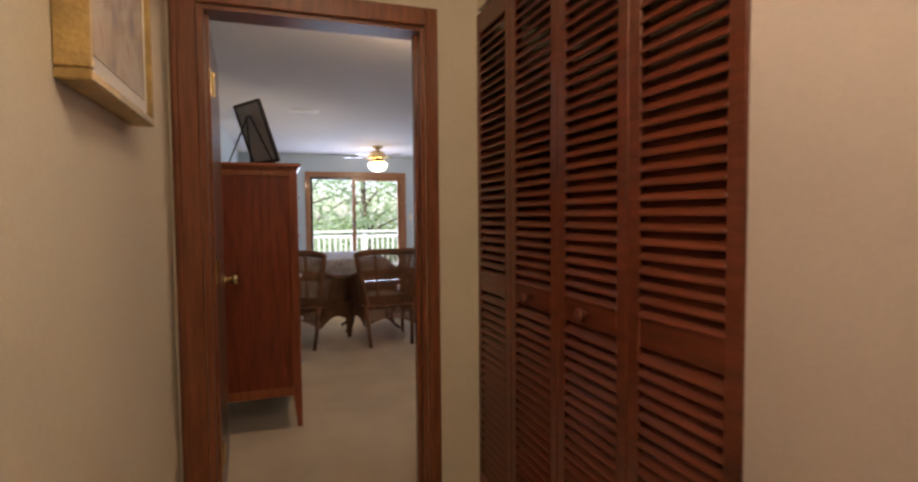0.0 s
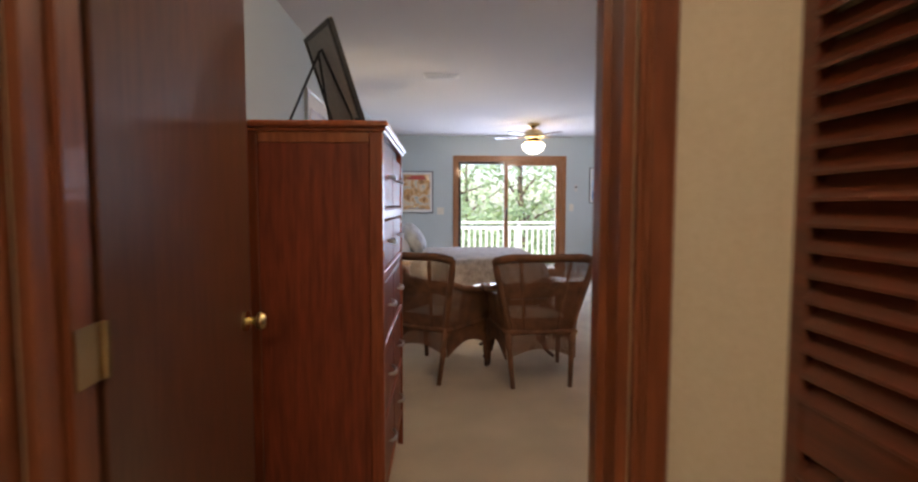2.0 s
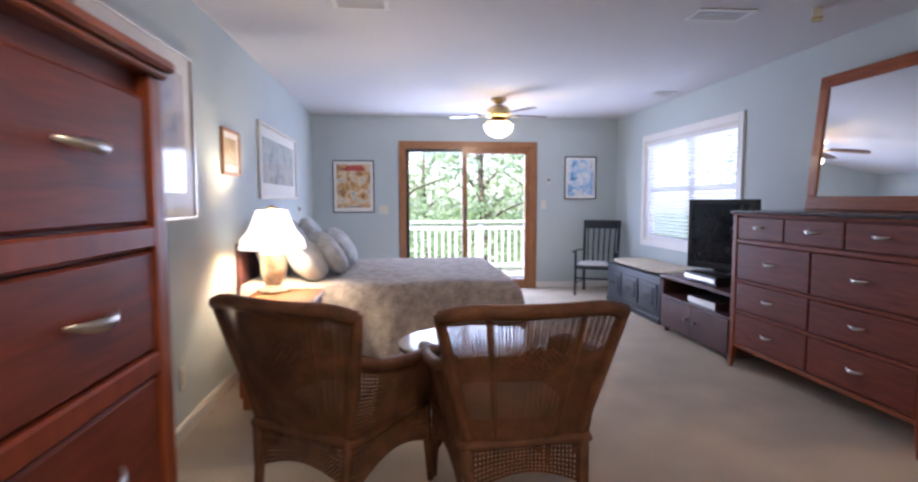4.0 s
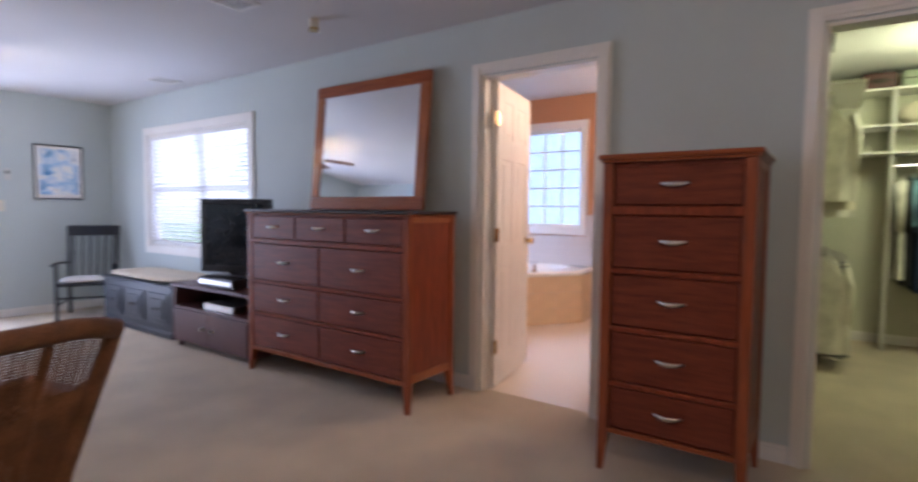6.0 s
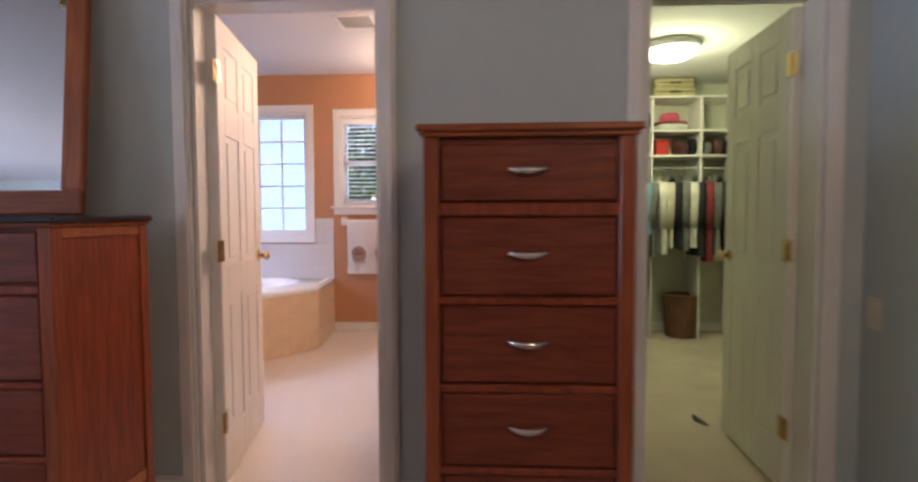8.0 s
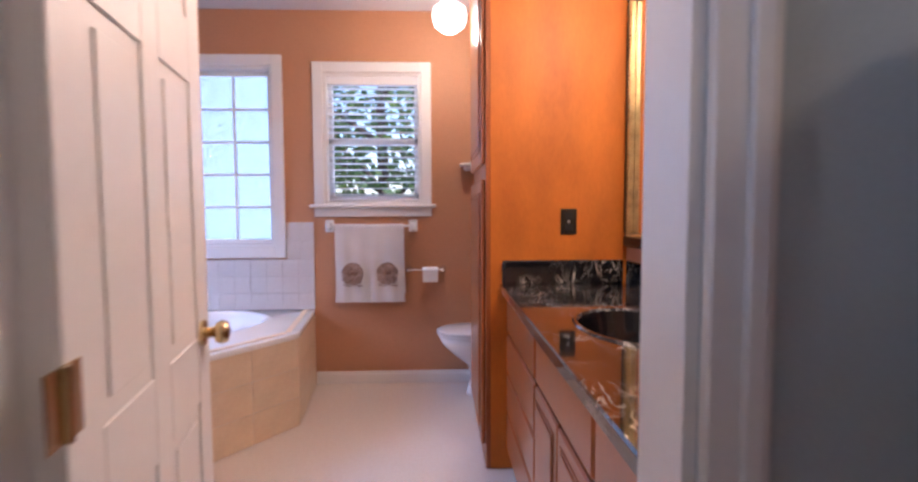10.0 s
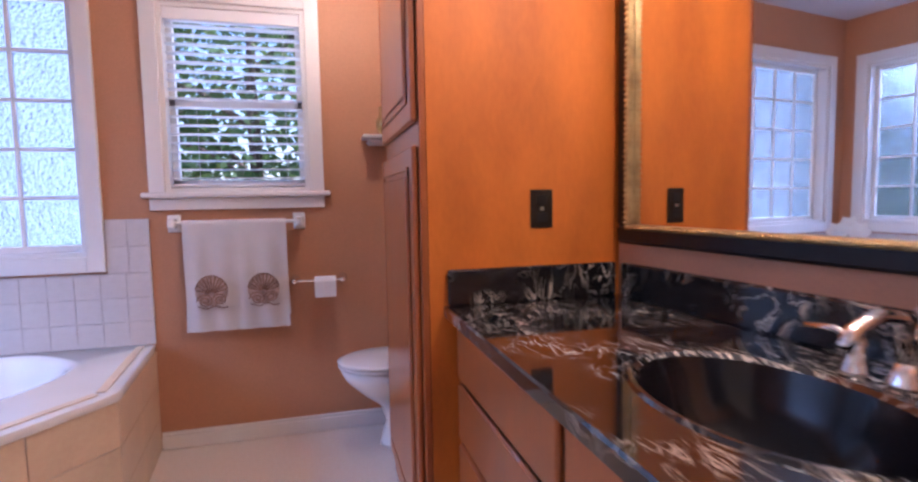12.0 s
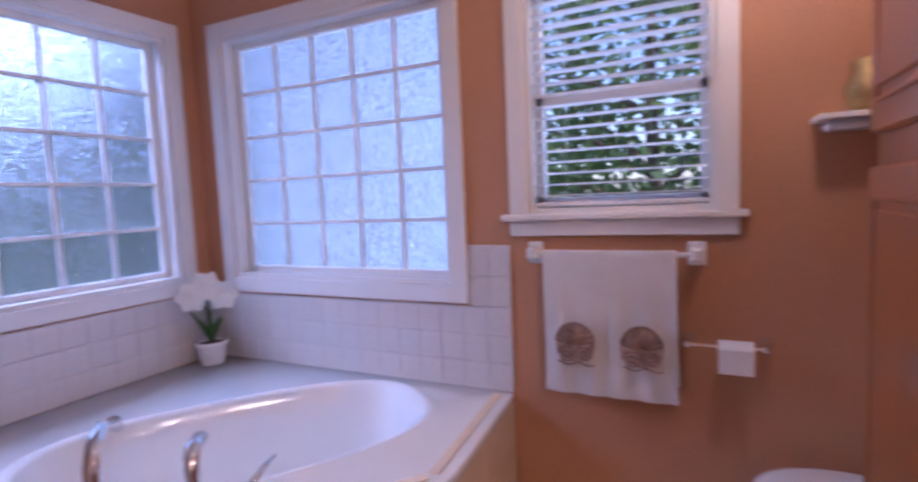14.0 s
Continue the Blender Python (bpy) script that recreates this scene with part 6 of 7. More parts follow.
fc = thing("sink_faucet", "polished chrome widespread faucet with lever handles", "faucet", pose(SX - 0.035, 4.725, CZ, 0, 0, VA))
part("spout_base", lathe(bmesh.new(), [(0.03, 0), (0.028, 0.012), (0.02, 0.03), (0.016, 0.045)], n=18), M_CHROME, fc, smooth=True)
part("spout", rod(bmesh.new(), [(0, 0, 0.03), (0, 0.004, 0.08), (0, 0.03, 0.122), (0, 0.08, 0.13), (0, 0.13, 0.11), (0, 0.152, 0.085)], 0.0155, 12, 0.012), M_CHROME, fc, smooth=True)
part("lift_rod", rod(bmesh.new(), [(0, -0.028, 0.02), (0, -0.03, 0.115)], 0.004, 8), M_CHROME, fc)
part("lift_knob", lathe(bmesh.new(), [(0.003, 0.113), (0.009, 0.122), (0.007, 0.134), (0.002, 0.138)], 0, -0.03, 12), M_CHROME, fc, smooth=True)
for sx in (-1, 1):
    hd = part("handle", lathe(bmesh.new(), [(0.028, 0), (0.026, 0.012), (0.018, 0.035), (0.02, 0.055), (0.012, 0.07), (0.003, 0.074)], sx * 0.08, 0, 18), M_CHROME, fc, smooth=True)
    part("lever", rod(bmesh.new(), [(sx * 0.08, 0, 0.062), (sx * 0.115, 0.006, 0.078), (sx * 0.165, 0.012, 0.074)], 0.0085, 8, 0.006), M_CHROME, hd, smooth=True)

# mirror over the vanity
mv = thing("vanity_mirror", "large mirror in a black frame with a gold beaded edge", "mirror")
MX0, MX1, MZ0, MZ1 = 4.20, 5.872, 1.06, 2.20
mv.matrix_basis = Matrix.Translation((MX0, VB, 0)) @ pose(0, 0, 0, 0, 0, VA) @ Matrix.Translation((-MX0, -BS, 0))
f_ = 0.055
for nm, x0, x1, z0, z1 in (("bottom", MX0, MX1, MZ0, MZ0 + f_), ("top", MX0, MX1, MZ1 - f_, MZ1), ("a", MX0, MX0 + f_, MZ0 + f_, MZ1 - f_), ("b", MX1 - f_, MX1, MZ0 + f_, MZ1 - f_)):
    fr = part("frame", B(x0, BS + 0.001, z0, x1, BS + 0.034, z1, 0.008), M_BLACK, mv)
ix0, ix1, iz0, iz1 = MX0 + f_, MX1 - f_, MZ0 + f_, MZ1 - f_
part("mirror_glass", B(ix0 - 0.01, BS + 0.001, iz0 - 0.01, ix1 + 0.01, BS + 0.012, iz1 + 0.01), M_MIRROR, mv)
for x0, x1, z0, z1 in ((ix0 - 0.012, ix1 + 0.012, iz0 - 0.012, iz0 + 0.004), (ix0 - 0.012, ix1 + 0.012, iz1 - 0.004, iz1 + 0.012), (ix0 - 0.012, ix0 + 0.004, iz0 + 0.004, iz1 - 0.004), (ix1 - 0.004, ix1 + 0.012, iz0 + 0.004, iz1 - 0.004)):
    part("gold_lip", B(x0, BS + 0.012, z0, x1, BS + 0.037, z1, 0.003), M_GOLD, mv)
bm = bmesh.new()
nb = int((ix1 - ix0) / 0.017)
for i in range(nb):
    lathe(bm, [(0.001, -0.006), (0.006, -0.002), (0.006, 0.002), (0.001, 0.006)], ix0 + (i + 0.5) * (ix1 - ix0) / nb, BS + 0.038, 6)
for v in bm.verts:
    v.co.z += iz0 - 0.004
tagged(part("beading", bm, M_GOLD, mv), "row of small gold beads", kind="stuff")
bm = bmesh.new()
nb = int((iz1 - iz0) / 0.017)
for i in range(nb):
    z = iz0 + (i + 0.5) * (iz1 - iz0) / nb
    lathe(bm, [(0.001, z - 0.006), (0.006, z - 0.002), (0.006, z + 0.002), (0.001, z + 0.006)], ix1 + 0.004, BS + 0.038, 6)
tagged(part("beading", bm, M_GOLD, mv), "row of small gold beads", kind="stuff")

vl = thing("vanity_light", "brass bar with lit round globes above the mirror", "wall lamp", Matrix.Translation((4.20, VB, 0)) @ pose(0, 0, 0, 0, 0, VA) @ Matrix.Translation((-4.20, -BS, 0)))
part("bar", B(4.55, BS + 0.001, 2.27, 5.50, BS + 0.03, 2.35, 0.008), M_BRASS, vl)
for i in range(4):
    g = part("globe", lathe(bmesh.new(), [(0.01, 2.24), (0.04, 2.25), (0.058, 2.28), (0.06, 2.31), (0.045, 2.35), (0.02, 2.365)], 4.68 + 0.23 * i, BS + 0.10, 18), M_GLOBE, vl, "lit white globe", smooth=True)
    g.visible_shadow = False
    part("arm", rod(bmesh.new(), [(4.68 + 0.23 * i, BS + 0.03, 2.31), (4.68 + 0.23 * i, BS + 0.05, 2.31)], 0.014), M_BRASS, vl)

# tall linen cabinet
tc = thing("linen_cabinet", "tall amber maple linen cabinet beside the vanity", "cabinet")
TX0, TX1, TF = 5.895, 6.66, 5.345
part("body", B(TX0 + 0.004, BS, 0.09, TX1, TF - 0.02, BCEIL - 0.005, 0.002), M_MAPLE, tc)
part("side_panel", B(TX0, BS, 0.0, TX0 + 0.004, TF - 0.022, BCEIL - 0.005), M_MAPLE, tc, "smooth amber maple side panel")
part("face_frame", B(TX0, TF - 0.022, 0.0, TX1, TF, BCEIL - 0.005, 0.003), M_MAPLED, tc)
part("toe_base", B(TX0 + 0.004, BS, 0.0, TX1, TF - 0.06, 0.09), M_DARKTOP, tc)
for z0, z1 in ((0.11, 1.37), (1.44, 2.50)):
    for x0, x1 in ((TX0 + 0.02, TX1 - 0.02),):
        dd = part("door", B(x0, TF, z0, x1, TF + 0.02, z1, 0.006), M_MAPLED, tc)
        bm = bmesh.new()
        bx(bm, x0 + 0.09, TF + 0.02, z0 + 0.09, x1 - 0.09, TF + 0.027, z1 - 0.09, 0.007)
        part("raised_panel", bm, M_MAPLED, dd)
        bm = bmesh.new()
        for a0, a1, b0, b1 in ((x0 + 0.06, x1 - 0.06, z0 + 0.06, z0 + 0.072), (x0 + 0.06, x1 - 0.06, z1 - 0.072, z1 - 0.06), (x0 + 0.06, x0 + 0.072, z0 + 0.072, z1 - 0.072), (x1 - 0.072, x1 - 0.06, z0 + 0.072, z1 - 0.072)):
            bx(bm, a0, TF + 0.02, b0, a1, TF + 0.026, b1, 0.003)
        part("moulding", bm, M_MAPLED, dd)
plate("power_outlet", "dark bronze outlet plate on the amber cabinet side", "outlet", 'x', -1, TX0, 4.96, 1.173, 0.075, 0.12, M_BRONZE,
      [(0, 0.027, 0.034, 0.03, M_PLAST), (0, 0.0, 0.012, 0.012, M_STEEL), (0, -0.027, 0.034, 0.03, M_PLAST)])

# toilet
to = thing("toilet", "white porcelain toilet with a closed lid", "toilet", pose(6.93, 4.87, 0))
part("tank", B(-0.22, -0.19, 0.40, 0.22, 0.20, 0.76, 0.025), M_PORC, to)
part("tank_lid", B(-0.23, -0.195, 0.76, 0.23, 0.215, 0.795, 0.012), M_PORC, to)
bm = bmesh.new()
prof = [(0.115, 0.0, 0.36), (0.112, 0.02, 0.36), (0.09, 0.12, 0.36), (0.095, 0.2, 0.38), (0.135, 0.27, 0.42), (0.175, 0.34, 0.44), (0.185, 0.39, 0.45), (0.17, 0.40, 0.45)]
rings = [[bm.verts.new((r * math.cos(a), yc + (r * 1.32 if math.sin(a) > 0 else r * 1.1) * math.sin(a), z)) for a in [2 * math.pi * i / 32 for i in range(32)]] for r, z, yc in prof]
for a, b in zip(rings, rings[1:]):
    bridge(bm, a, b)
bm.faces.new(rings[-1])
bm.faces.new(rings[0])
bx(bm, -0.10, 0.05, 0.0, 0.10, 0.3, 0.39, 0.02)
part("bowl", bm, M_PORC, to, smooth=True)
for nm, z0, z1, k in (("seat", 0.402, 0.418, 1.0), ("lid", 0.421, 0.44, 1.01)):
    bm = bmesh.new()
    rings = [[bm.verts.new((r * k * math.cos(a), 0.45 + (r * 1.34 if math.sin(a) > 0 else r * 1.15) * k * math.sin(a), z)) for a in [2 * math.pi * i / 36 for i in range(36)]] for r, z in ((0.17, z0), (0.19, z0 + 0.004), (0.19, z1 - 0.005), (0.175, z1), (0.05, z1 + 0.004))]
    for a, b in zip(rings, rings[1:]):
        bridge(bm, a, b)
    bm.faces.new(rings[0])
    bm.faces.new(rings[-1])
    part(nm, bm, M_PORC, to, smooth=True)

# towel bar, towels, paper holder, shelf
tbm = thing("towel_bar", "towel bar with cream ceramic end brackets", "towel bar")
for y in (5.735, 6.31):
    bm = bmesh.new()
    bx(bm, BX - 0.012, y - 0.03, 1.07, BX - 0.0005, y + 0.03, 1.155, 0.005)
    bx(bm, BX - 0.075, y - 0.018, 1.09, BX - 0.012, y + 0.018, 1.137, 0.008)
    part("bracket", bm, M_PORC, tbm)
part("bar", rod(bmesh.new(), [(BX - 0.055, 5.75, 1.113), (BX - 0.055, 6.295, 1.113)], 0.009, 10), M_PORC, tbm)


def towel(y0, y1, bottom, label):
    t = thing("hand_towel", label, "towel", None, "towels on the bar")

    def cloth(u, v):
        y = y0 + (y1 - y0) * u + 0.006 * math.sin(9 * v + 3 * u) * v
        s = v * 2 - 1
        fold = 0.006 * math.sin(u * 13 + y0 * 7) * min(1, abs(s) * 1.6)
        if abs(s) < 0.06:
            a = s / 0.06 * math.pi / 2
            return (BX - 0.055 - 0.015 * math.sin(a) , y, 1.113 + 0.015 * math.cos(a))
        k = (abs(s) - 0.06) / 0.94
        drop = (1.113 - bottom) * (1.0 if s > 0 else 0.9)
        return (BX - 0.055 - math.copysign(0.015 + 0.004 * k, s) - (fold if s > 0 else fold * 0.3), y + 0.010 * (u - 0.5) * k * 2, 1.113 - drop * k)
    part("cloth", sheet(bmesh.new(), cloth, 18, 48), M_TOWEL, t, "white terry cloth", smooth=True)
    # embroidered shell: fan ribs and a spiral
    bm = bmesh.new()
    yc, zc, xx = (y0 + y1) / 2, bottom + 0.185, BX - 0.0885
    for i in range(11):
        a = radians(15 + 15 * i)
        rod(bm, [(xx, yc + 0.012 * math.cos(a), zc + 0.008 * math.sin(a)), (xx, yc + 0.072 * math.cos(a), zc + 0.082 * math.sin(a))], 0.0028, 5)
    rod(bm, [(xx, yc + 0.074 * math.cos(radians(15 + 5 * i)), zc + (0.085 + 0.004 * (i % 2)) * math.sin(radians(15 + 5 * i))) for i in range(31)], 0.003, 5)
    rod(bm, [(xx, yc + 0.03 + (0.038 - 0.011 * i / 8) * math.cos(i * 0.55), zc - 0.035 + (0.034 - 0.010 * i / 8) * math.sin(i * 0.55)) for i in range(24)], 0.0028, 5)
    rod(bm, [(xx, yc - 0.035 + (0.034 - 0.011 * i / 8) * math.cos(i * 0.55), zc - 0.03 + (0.03 - 0.009 * i / 8) * math.sin(i * 0.55)) for i in range(24)], 0.0028, 5)
    rod(bm, [(xx, yc - 0.07 + 0.012 * i, zc - 0.066 - 0.006 * math.sin(i)) for i in range(12)], 0.003, 5)
    patch = bmesh.new()
    rim_ = [patch.verts.new((xx + 0.0022, yc + 0.073 * math.cos(a), zc + 0.006 + (0.078 if math.sin(a) > 0 else 0.066) * math.sin(a))) for a in [2 * math.pi * i / 30 for i in range(30)]]
    back_ = [patch.verts.new((v.co.x + 0.002, v.co.y, v.co.z)) for v in rim_]
    patch.faces.new(rim_)
    patch.faces.new(back_[::-1])
    bridge(patch, rim_, back_)
    part("shell_patch", patch, M_SHELLF, t, "pale tan shell ground")
    tagged(part("embroidery", bm, M_SHELL, t, "brown embroidered shell"), kind="stuff")
    return t


towel(6.032, 6.262, 0.59, "white hand towel with a brown embroidered shell")
towel(5.80, 6.022, 0.59, "white hand towel with a brown embroidered shell")

tp_ = thing("paper_holder", "chrome toilet paper holder with a part-used roll", "toilet paper")
for y in (5.53, 5.765):
    bm = bmesh.new()
    rings = [ring(bm, Vector((BX - h, y, 0.81)), Vector((0, 1, 0)), Vector((0, 0, 1)), r, r, 14) for r, h in [(0.026, 0.0005), (0.026, 0.008), (0.010, 0.016), (0.010, 0.06), (0.014, 0.075), (0.006, 0.082)]]
    for a, b in zip(rings, rings[1:]):
        bridge(bm, a, b)
    bm.faces.new(rings[-1])
    part("post", bm, M_CHROME, tp_, smooth=True)
part("spindle", rod(bmesh.new(), [(BX - 0.065, 5.54, 0.81), (BX - 0.065, 5.755, 0.81)], 0.006), M_CHROME, tp_)
part("roll", rod(bmesh.new(), [(BX - 0.065, 5.565, 0.785), (BX - 0.065, 5.67, 0.785)], 0.045, 24), M_PAPER, tp_, "white paper roll", smooth=False)
part("loose_sheet", B(BX - 0.1115, 5.566, 0.73, BX - 0.1105, 5.669, 0.81), M_PAPER, tp_)
shf = thing("wall_shelf", "small white moulded shelf over the toilet", "shelf")
part("board", B(BX - 0.14, 4.75, 1.518, BX - 0.0005, 5.41, 1.536, 0.004), M_WHITE, shf)
part("moulding", B(BX - 0.115, 4.77, 1.49, BX - 0.0005, 5.385, 1.518, 0.012), M_WHITE, shf)
solo("starfish_ornament", lathe(bmesh.new(), [(0.03, 0), (0.055, 0.03), (0.06, 0.07), (0.04, 0.11), (0.045, 0.14), (0.03, 0.15)], n=14), M_GOLD, "tan shell ornament on the small shelf", "ornament", True, pose(BX - 0.07, 5.28, 1.537))
gl = thing("ceiling_globe", "lit round white globe lamp over the toilet", "ceiling lamp")
part("plate", lathe(bmesh.new(), [(0.07, BCEIL - 0.0005), (0.07, BCEIL - 0.02), (0.012, BCEIL - 0.035), (0.012, CLC - 0.03)], 6.56, 5.49, 20), M_BRASS, gl)
g = part("globe", lathe(bmesh.new(), [(0.04, CLC - 0.035), (0.09, CLC - 0.07), (0.10, CLC - 0.12), (0.085, CLC - 0.17), (0.04, CLC - 0.205), (0.002, CLC - 0.21)], 6.56, 5.49, 24), M_GLOBE, gl, "lit white glass globe", smooth=True)
g.visible_shadow = False

# ---- walk-in closet ----
cl = thing("closet_ceiling_light", "round lit flush ceiling light in the closet", "ceiling lamp", pose(6.0, 3.5, 0))
part("rim", lathe(bmesh.new(), [(0.20, CLC - 0.0005), (0.205, CLC - 0.05), (0.19, CLC - 0.055)], n=32), M_WHITE, cl)
g = part("diffuser", lathe(bmesh.new(), [(0.19, CLC - 0.05), (0.185, CLC - 0.075), (0.14, CLC - 0.10), (0.02, CLC - 0.11)], n=32), M_FLUO, cl, "glowing white diffuser", smooth=True)
g.visible_shadow = False

SXB = 7.278
cs = thing("closet_shelving", "white closet shelving with uprights and hanging rods", "shelving")
for y in (2.53, 2.89, 3.335, 3.80):
    part("upright", B(SXB - 0.34, y, 0.0, SXB, y + 0.018, 2.24), M_WHITE, cs)
for z in (1.70, 1.93, 2.24):
    part("shelf", B(SXB - 0.36, 2.53, z, SXB, 4.48, z + 0.018, 0.003), M_WHITE, cs)
for y0, y1 in ((2.55, 2.89), (2.908, 3.335), (3.353, 3.80)):
    part("hanging_rod", rod(bmesh.new(), [(SXB - 0.26, y0, 1.60), (SXB - 0.26, y1, 1.60)], 0.012, 10), M_CHROME, cs)
part("side_rod", rod(bmesh.new(), [(5.8, 4.25, 2.05), (7.0, 4.25, 2.05)], 0.012, 10), M_CHROME, cs)
part("side_rod", rod(bmesh.new(), [(5.8, 4.25, 0.93), (7.0, 4.25, 0.93)], 0.012, 10), M_CHROME, cs)
part("side_shelf", B(5.75, 4.05, 2.10, 6.9, 4.49, 2.118), M_WHITE, cs)

CLOTH = [mat("cloth_" + n, c, 0.9, 0, 0.15, 9, 0.4, 90) for n, c in (("white", (0.72, 0.70, 0.62)), ("black", (0.012, 0.012, 0.016)), ("navy", (0.02, 0.035, 0.09)), ("blue", (0.18, 0.36, 0.48)), ("print", (0.42, 0.44, 0.50)), ("cream", (0.62, 0.57, 0.45)), ("maroon", (0.22, 0.03, 0.04)), ("grey", (0.18, 0.18, 0.17)))]


def garment(x, y, ztop, length, width, along, material, label, thick=0.05):
    """A garment on a hanger; along 'y': the hanger lies along x."""
    g = thing("hanging_garment", label, "clothes", pose(x, y, ztop, 0, 0, 0 if along == 'y' else 90), "clothes in the closet")
    part("hanger", rod(bmesh.new(), [(0, 0, 0.02), (0.012, 0, 0.01), (0.0, 0, -0.03), (-0.19 * width / 0.4, 0, -0.10)], 0.003, 5), M_STEEL, g)
    rnd = random.Random(int(x * 977 + y * 3571))
    ph, n = rnd.random() * 6, 9

    def body(u, v):
        a = 2 * math.pi * u
        c, s = math.cos(a), math.sin(a)
        top = -0.045 - 0.075 * abs(c) ** 1.2
        z = top + (-length - top) * v
        w_ = width / 2 * (0.16 + 0.84 * min(1, v * 7)) * (1 + 0.10 * v)
        t = thick / 2 * (0.5 + 0.8 * v) * (1 + 0.45 * math.sin(5 * a + ph + 2 * v))
        return (w_ * math.copysign(abs(c) ** 0.7, c), t * math.copysign(abs(s) ** 0.8, s), z)
    part("body", sheet(bmesh.new(), body, 28, 12), material, g, smooth=True)
    for s in (-1, 1):
        part("sleeve", rod(bmesh.new(), [(s * width * 0.40, 0, -0.13), (s * width * 0.52, 0.01, -0.28), (s * width * 0.50, 0.012, -min(length * 0.8, 0.55))], 0.05, 8, 0.032, 0.5), material, g, smooth=True)
    return g


spec = [(3.73, 0, 0.95, "white"), (3.685, 1, 1.0, "black"), (3.65, 3, 0.5, "blue"), (3.61, 2, 1.05, "navy"), (3.565, 5, 1.02, "cream"), (3.52, 4, 1.08, "print"), (3.475, 1, 1.15, "black"), (3.435, 1, 1.18, "black"), (3.395, 3, 0.6, "blue"), (3.36, 7, 0.8, "grey"),
        (3.26, 0, 0.78, "white"), (3.20, 5, 0.72, "cream"), (3.13, 1, 0.7, "black"), (3.06, 7, 0.75, "grey"), (2.99, 0, 0.72, "white"), (2.92, 1, 0.8, "black"), (2.85, 6, 0.85, "maroon"), (2.78, 7, 0.8, "grey"), (2.70, 1, 0.8, "black")]
for y, k, ln, nm in spec:
    garment(SXB - 0.26, y, 1.585, ln, 0.40, 'y', CLOTH[k], nm + " garment on a hanger on the closet rod")
for i in range(7):
    k = (0, 5, 0, 7, 5, 0)[i % 6]
    garment(5.95 + 0.15 * i, 4.25, 2.035, 0.76 + 0.06 * (i % 3), 0.34, 'x', CLOTH[k], "pale shirt on the long side rod", 0.09)
    garment(5.95 + 0.15 * i, 4.25, 0.915, 0.78 + 0.05 * (i % 2), 0.34, 'x', CLOTH[(0, 7, 5)[i % 3]], "pale trousers or shirt on the lower rod", 0.09)
M_CASE = mat("tan_suitcase_fabric", (0.46, 0.40, 0.22), 0.8, 0, 0.15, 10, 0.3, 90)
M_CASE2 = mat("sage_suitcase_fabric", (0.33, 0.37, 0.28), 0.8, 0, 0.15, 10, 0.3, 90)
for y0, y1, h_, mt, lb in ((3.36, 3.77, 0.14, M_CASE2, "sage green case"), (2.95, 3.33, 0.085, M_CASE, "tan case"), (2.96, 3.32, 0.08, M_CASE, "tan case"), (3.80, 4.05, 0.14, M_PLUM, "brown box")):
    z = 2.259 if y0 != 2.96 else 2.345
    s = thing("storage_case", lb + " with metal clasps on the top closet shelf", "suitcase")
    part("shell", B(SXB - 0.33, y0, z, SXB - 0.02, y1, z + h_, 0.015), mt, s)
    part("band", B(SXB - 0.334, y0 + 0.01, z + h_ * 0.5 - 0.004, SXB - 0.33, y1 - 0.01, z + h_ * 0.5 + 0.004), M_BRONZE, s)
    part("clasp", B(SXB - 0.338, (y0 + y1) / 2 - 0.05, z + h_ * 0.35, SXB - 0.33, (y0 + y1) / 2 + 0.05, z + h_ * 0.6, 0.003), M_BRONZE, s)
M_PINK = mat("pink_straw", (0.58, 0.10, 0.16), 0.8, 0, 0.15, 20, 0.4, 120)
M_REDB = mat("red_box", (0.50, 0.03, 0.02), 0.4, 0, 0.1, 8, 0.05, 60)
hat = thing("sun_hat", "pink straw hat on a closet shelf", "hat", pose(SXB - 0.18, 3.14, 2.034))
part("crown", lathe(bmesh.new(), [(0.09, 0), (0.088, 0.06), (0.07, 0.09), (0.01, 0.095)], n=24), M_PINK, hat, smooth=True)
part("brim", lathe(bmesh.new(), [(0.085, 0.0), (0.16, -0.006), (0.165, 0.0), (0.085, 0.008)], n=28), M_PINK, hat, smooth=True)
solo("folded_clothes", pad(bmesh.new(), -0.14, -0.14, 0, 0.14, 0.14, 0.078), CLOTH[0], "folded white clothes under the hat", "clothes", True, pose(SXB - 0.18, 3.14, 1.949))
solo("folded_blanket", pad(bmesh.new(), -0.15, -0.19, 0, 0.15, 0.19, 0.20), CLOTH[5], "cream folded blanket on a closet shelf", "blanket", True, pose(SXB - 0.19, 3.58, 1.949))
solo("folded_jeans", pad(bmesh.new(), -0.13, -0.08, 0, 0.13, 0.08, 0.19), CLOTH[2], "navy folded cloth on a closet shelf", "clothes", True, pose(SXB - 0.18, 3.40, 1.949))
solo("folded_clothes", pad(bmesh.new(), -0.13, -0.13, 0, 0.13, 0.13, 0.15), M_CASE, "tan folded cloth on a closet shelf", "clothes", True, pose(SXB - 0.18, 3.46, 1.719))
rb = thing("storage_box", "small red box on a closet shelf", "box", pose(SXB - 0.18, 3.23, 1.719))
part("tub", B(-0.09, -0.06, 0, 0.09, 0.06, 0.13, 0.006), M_REDB, rb)
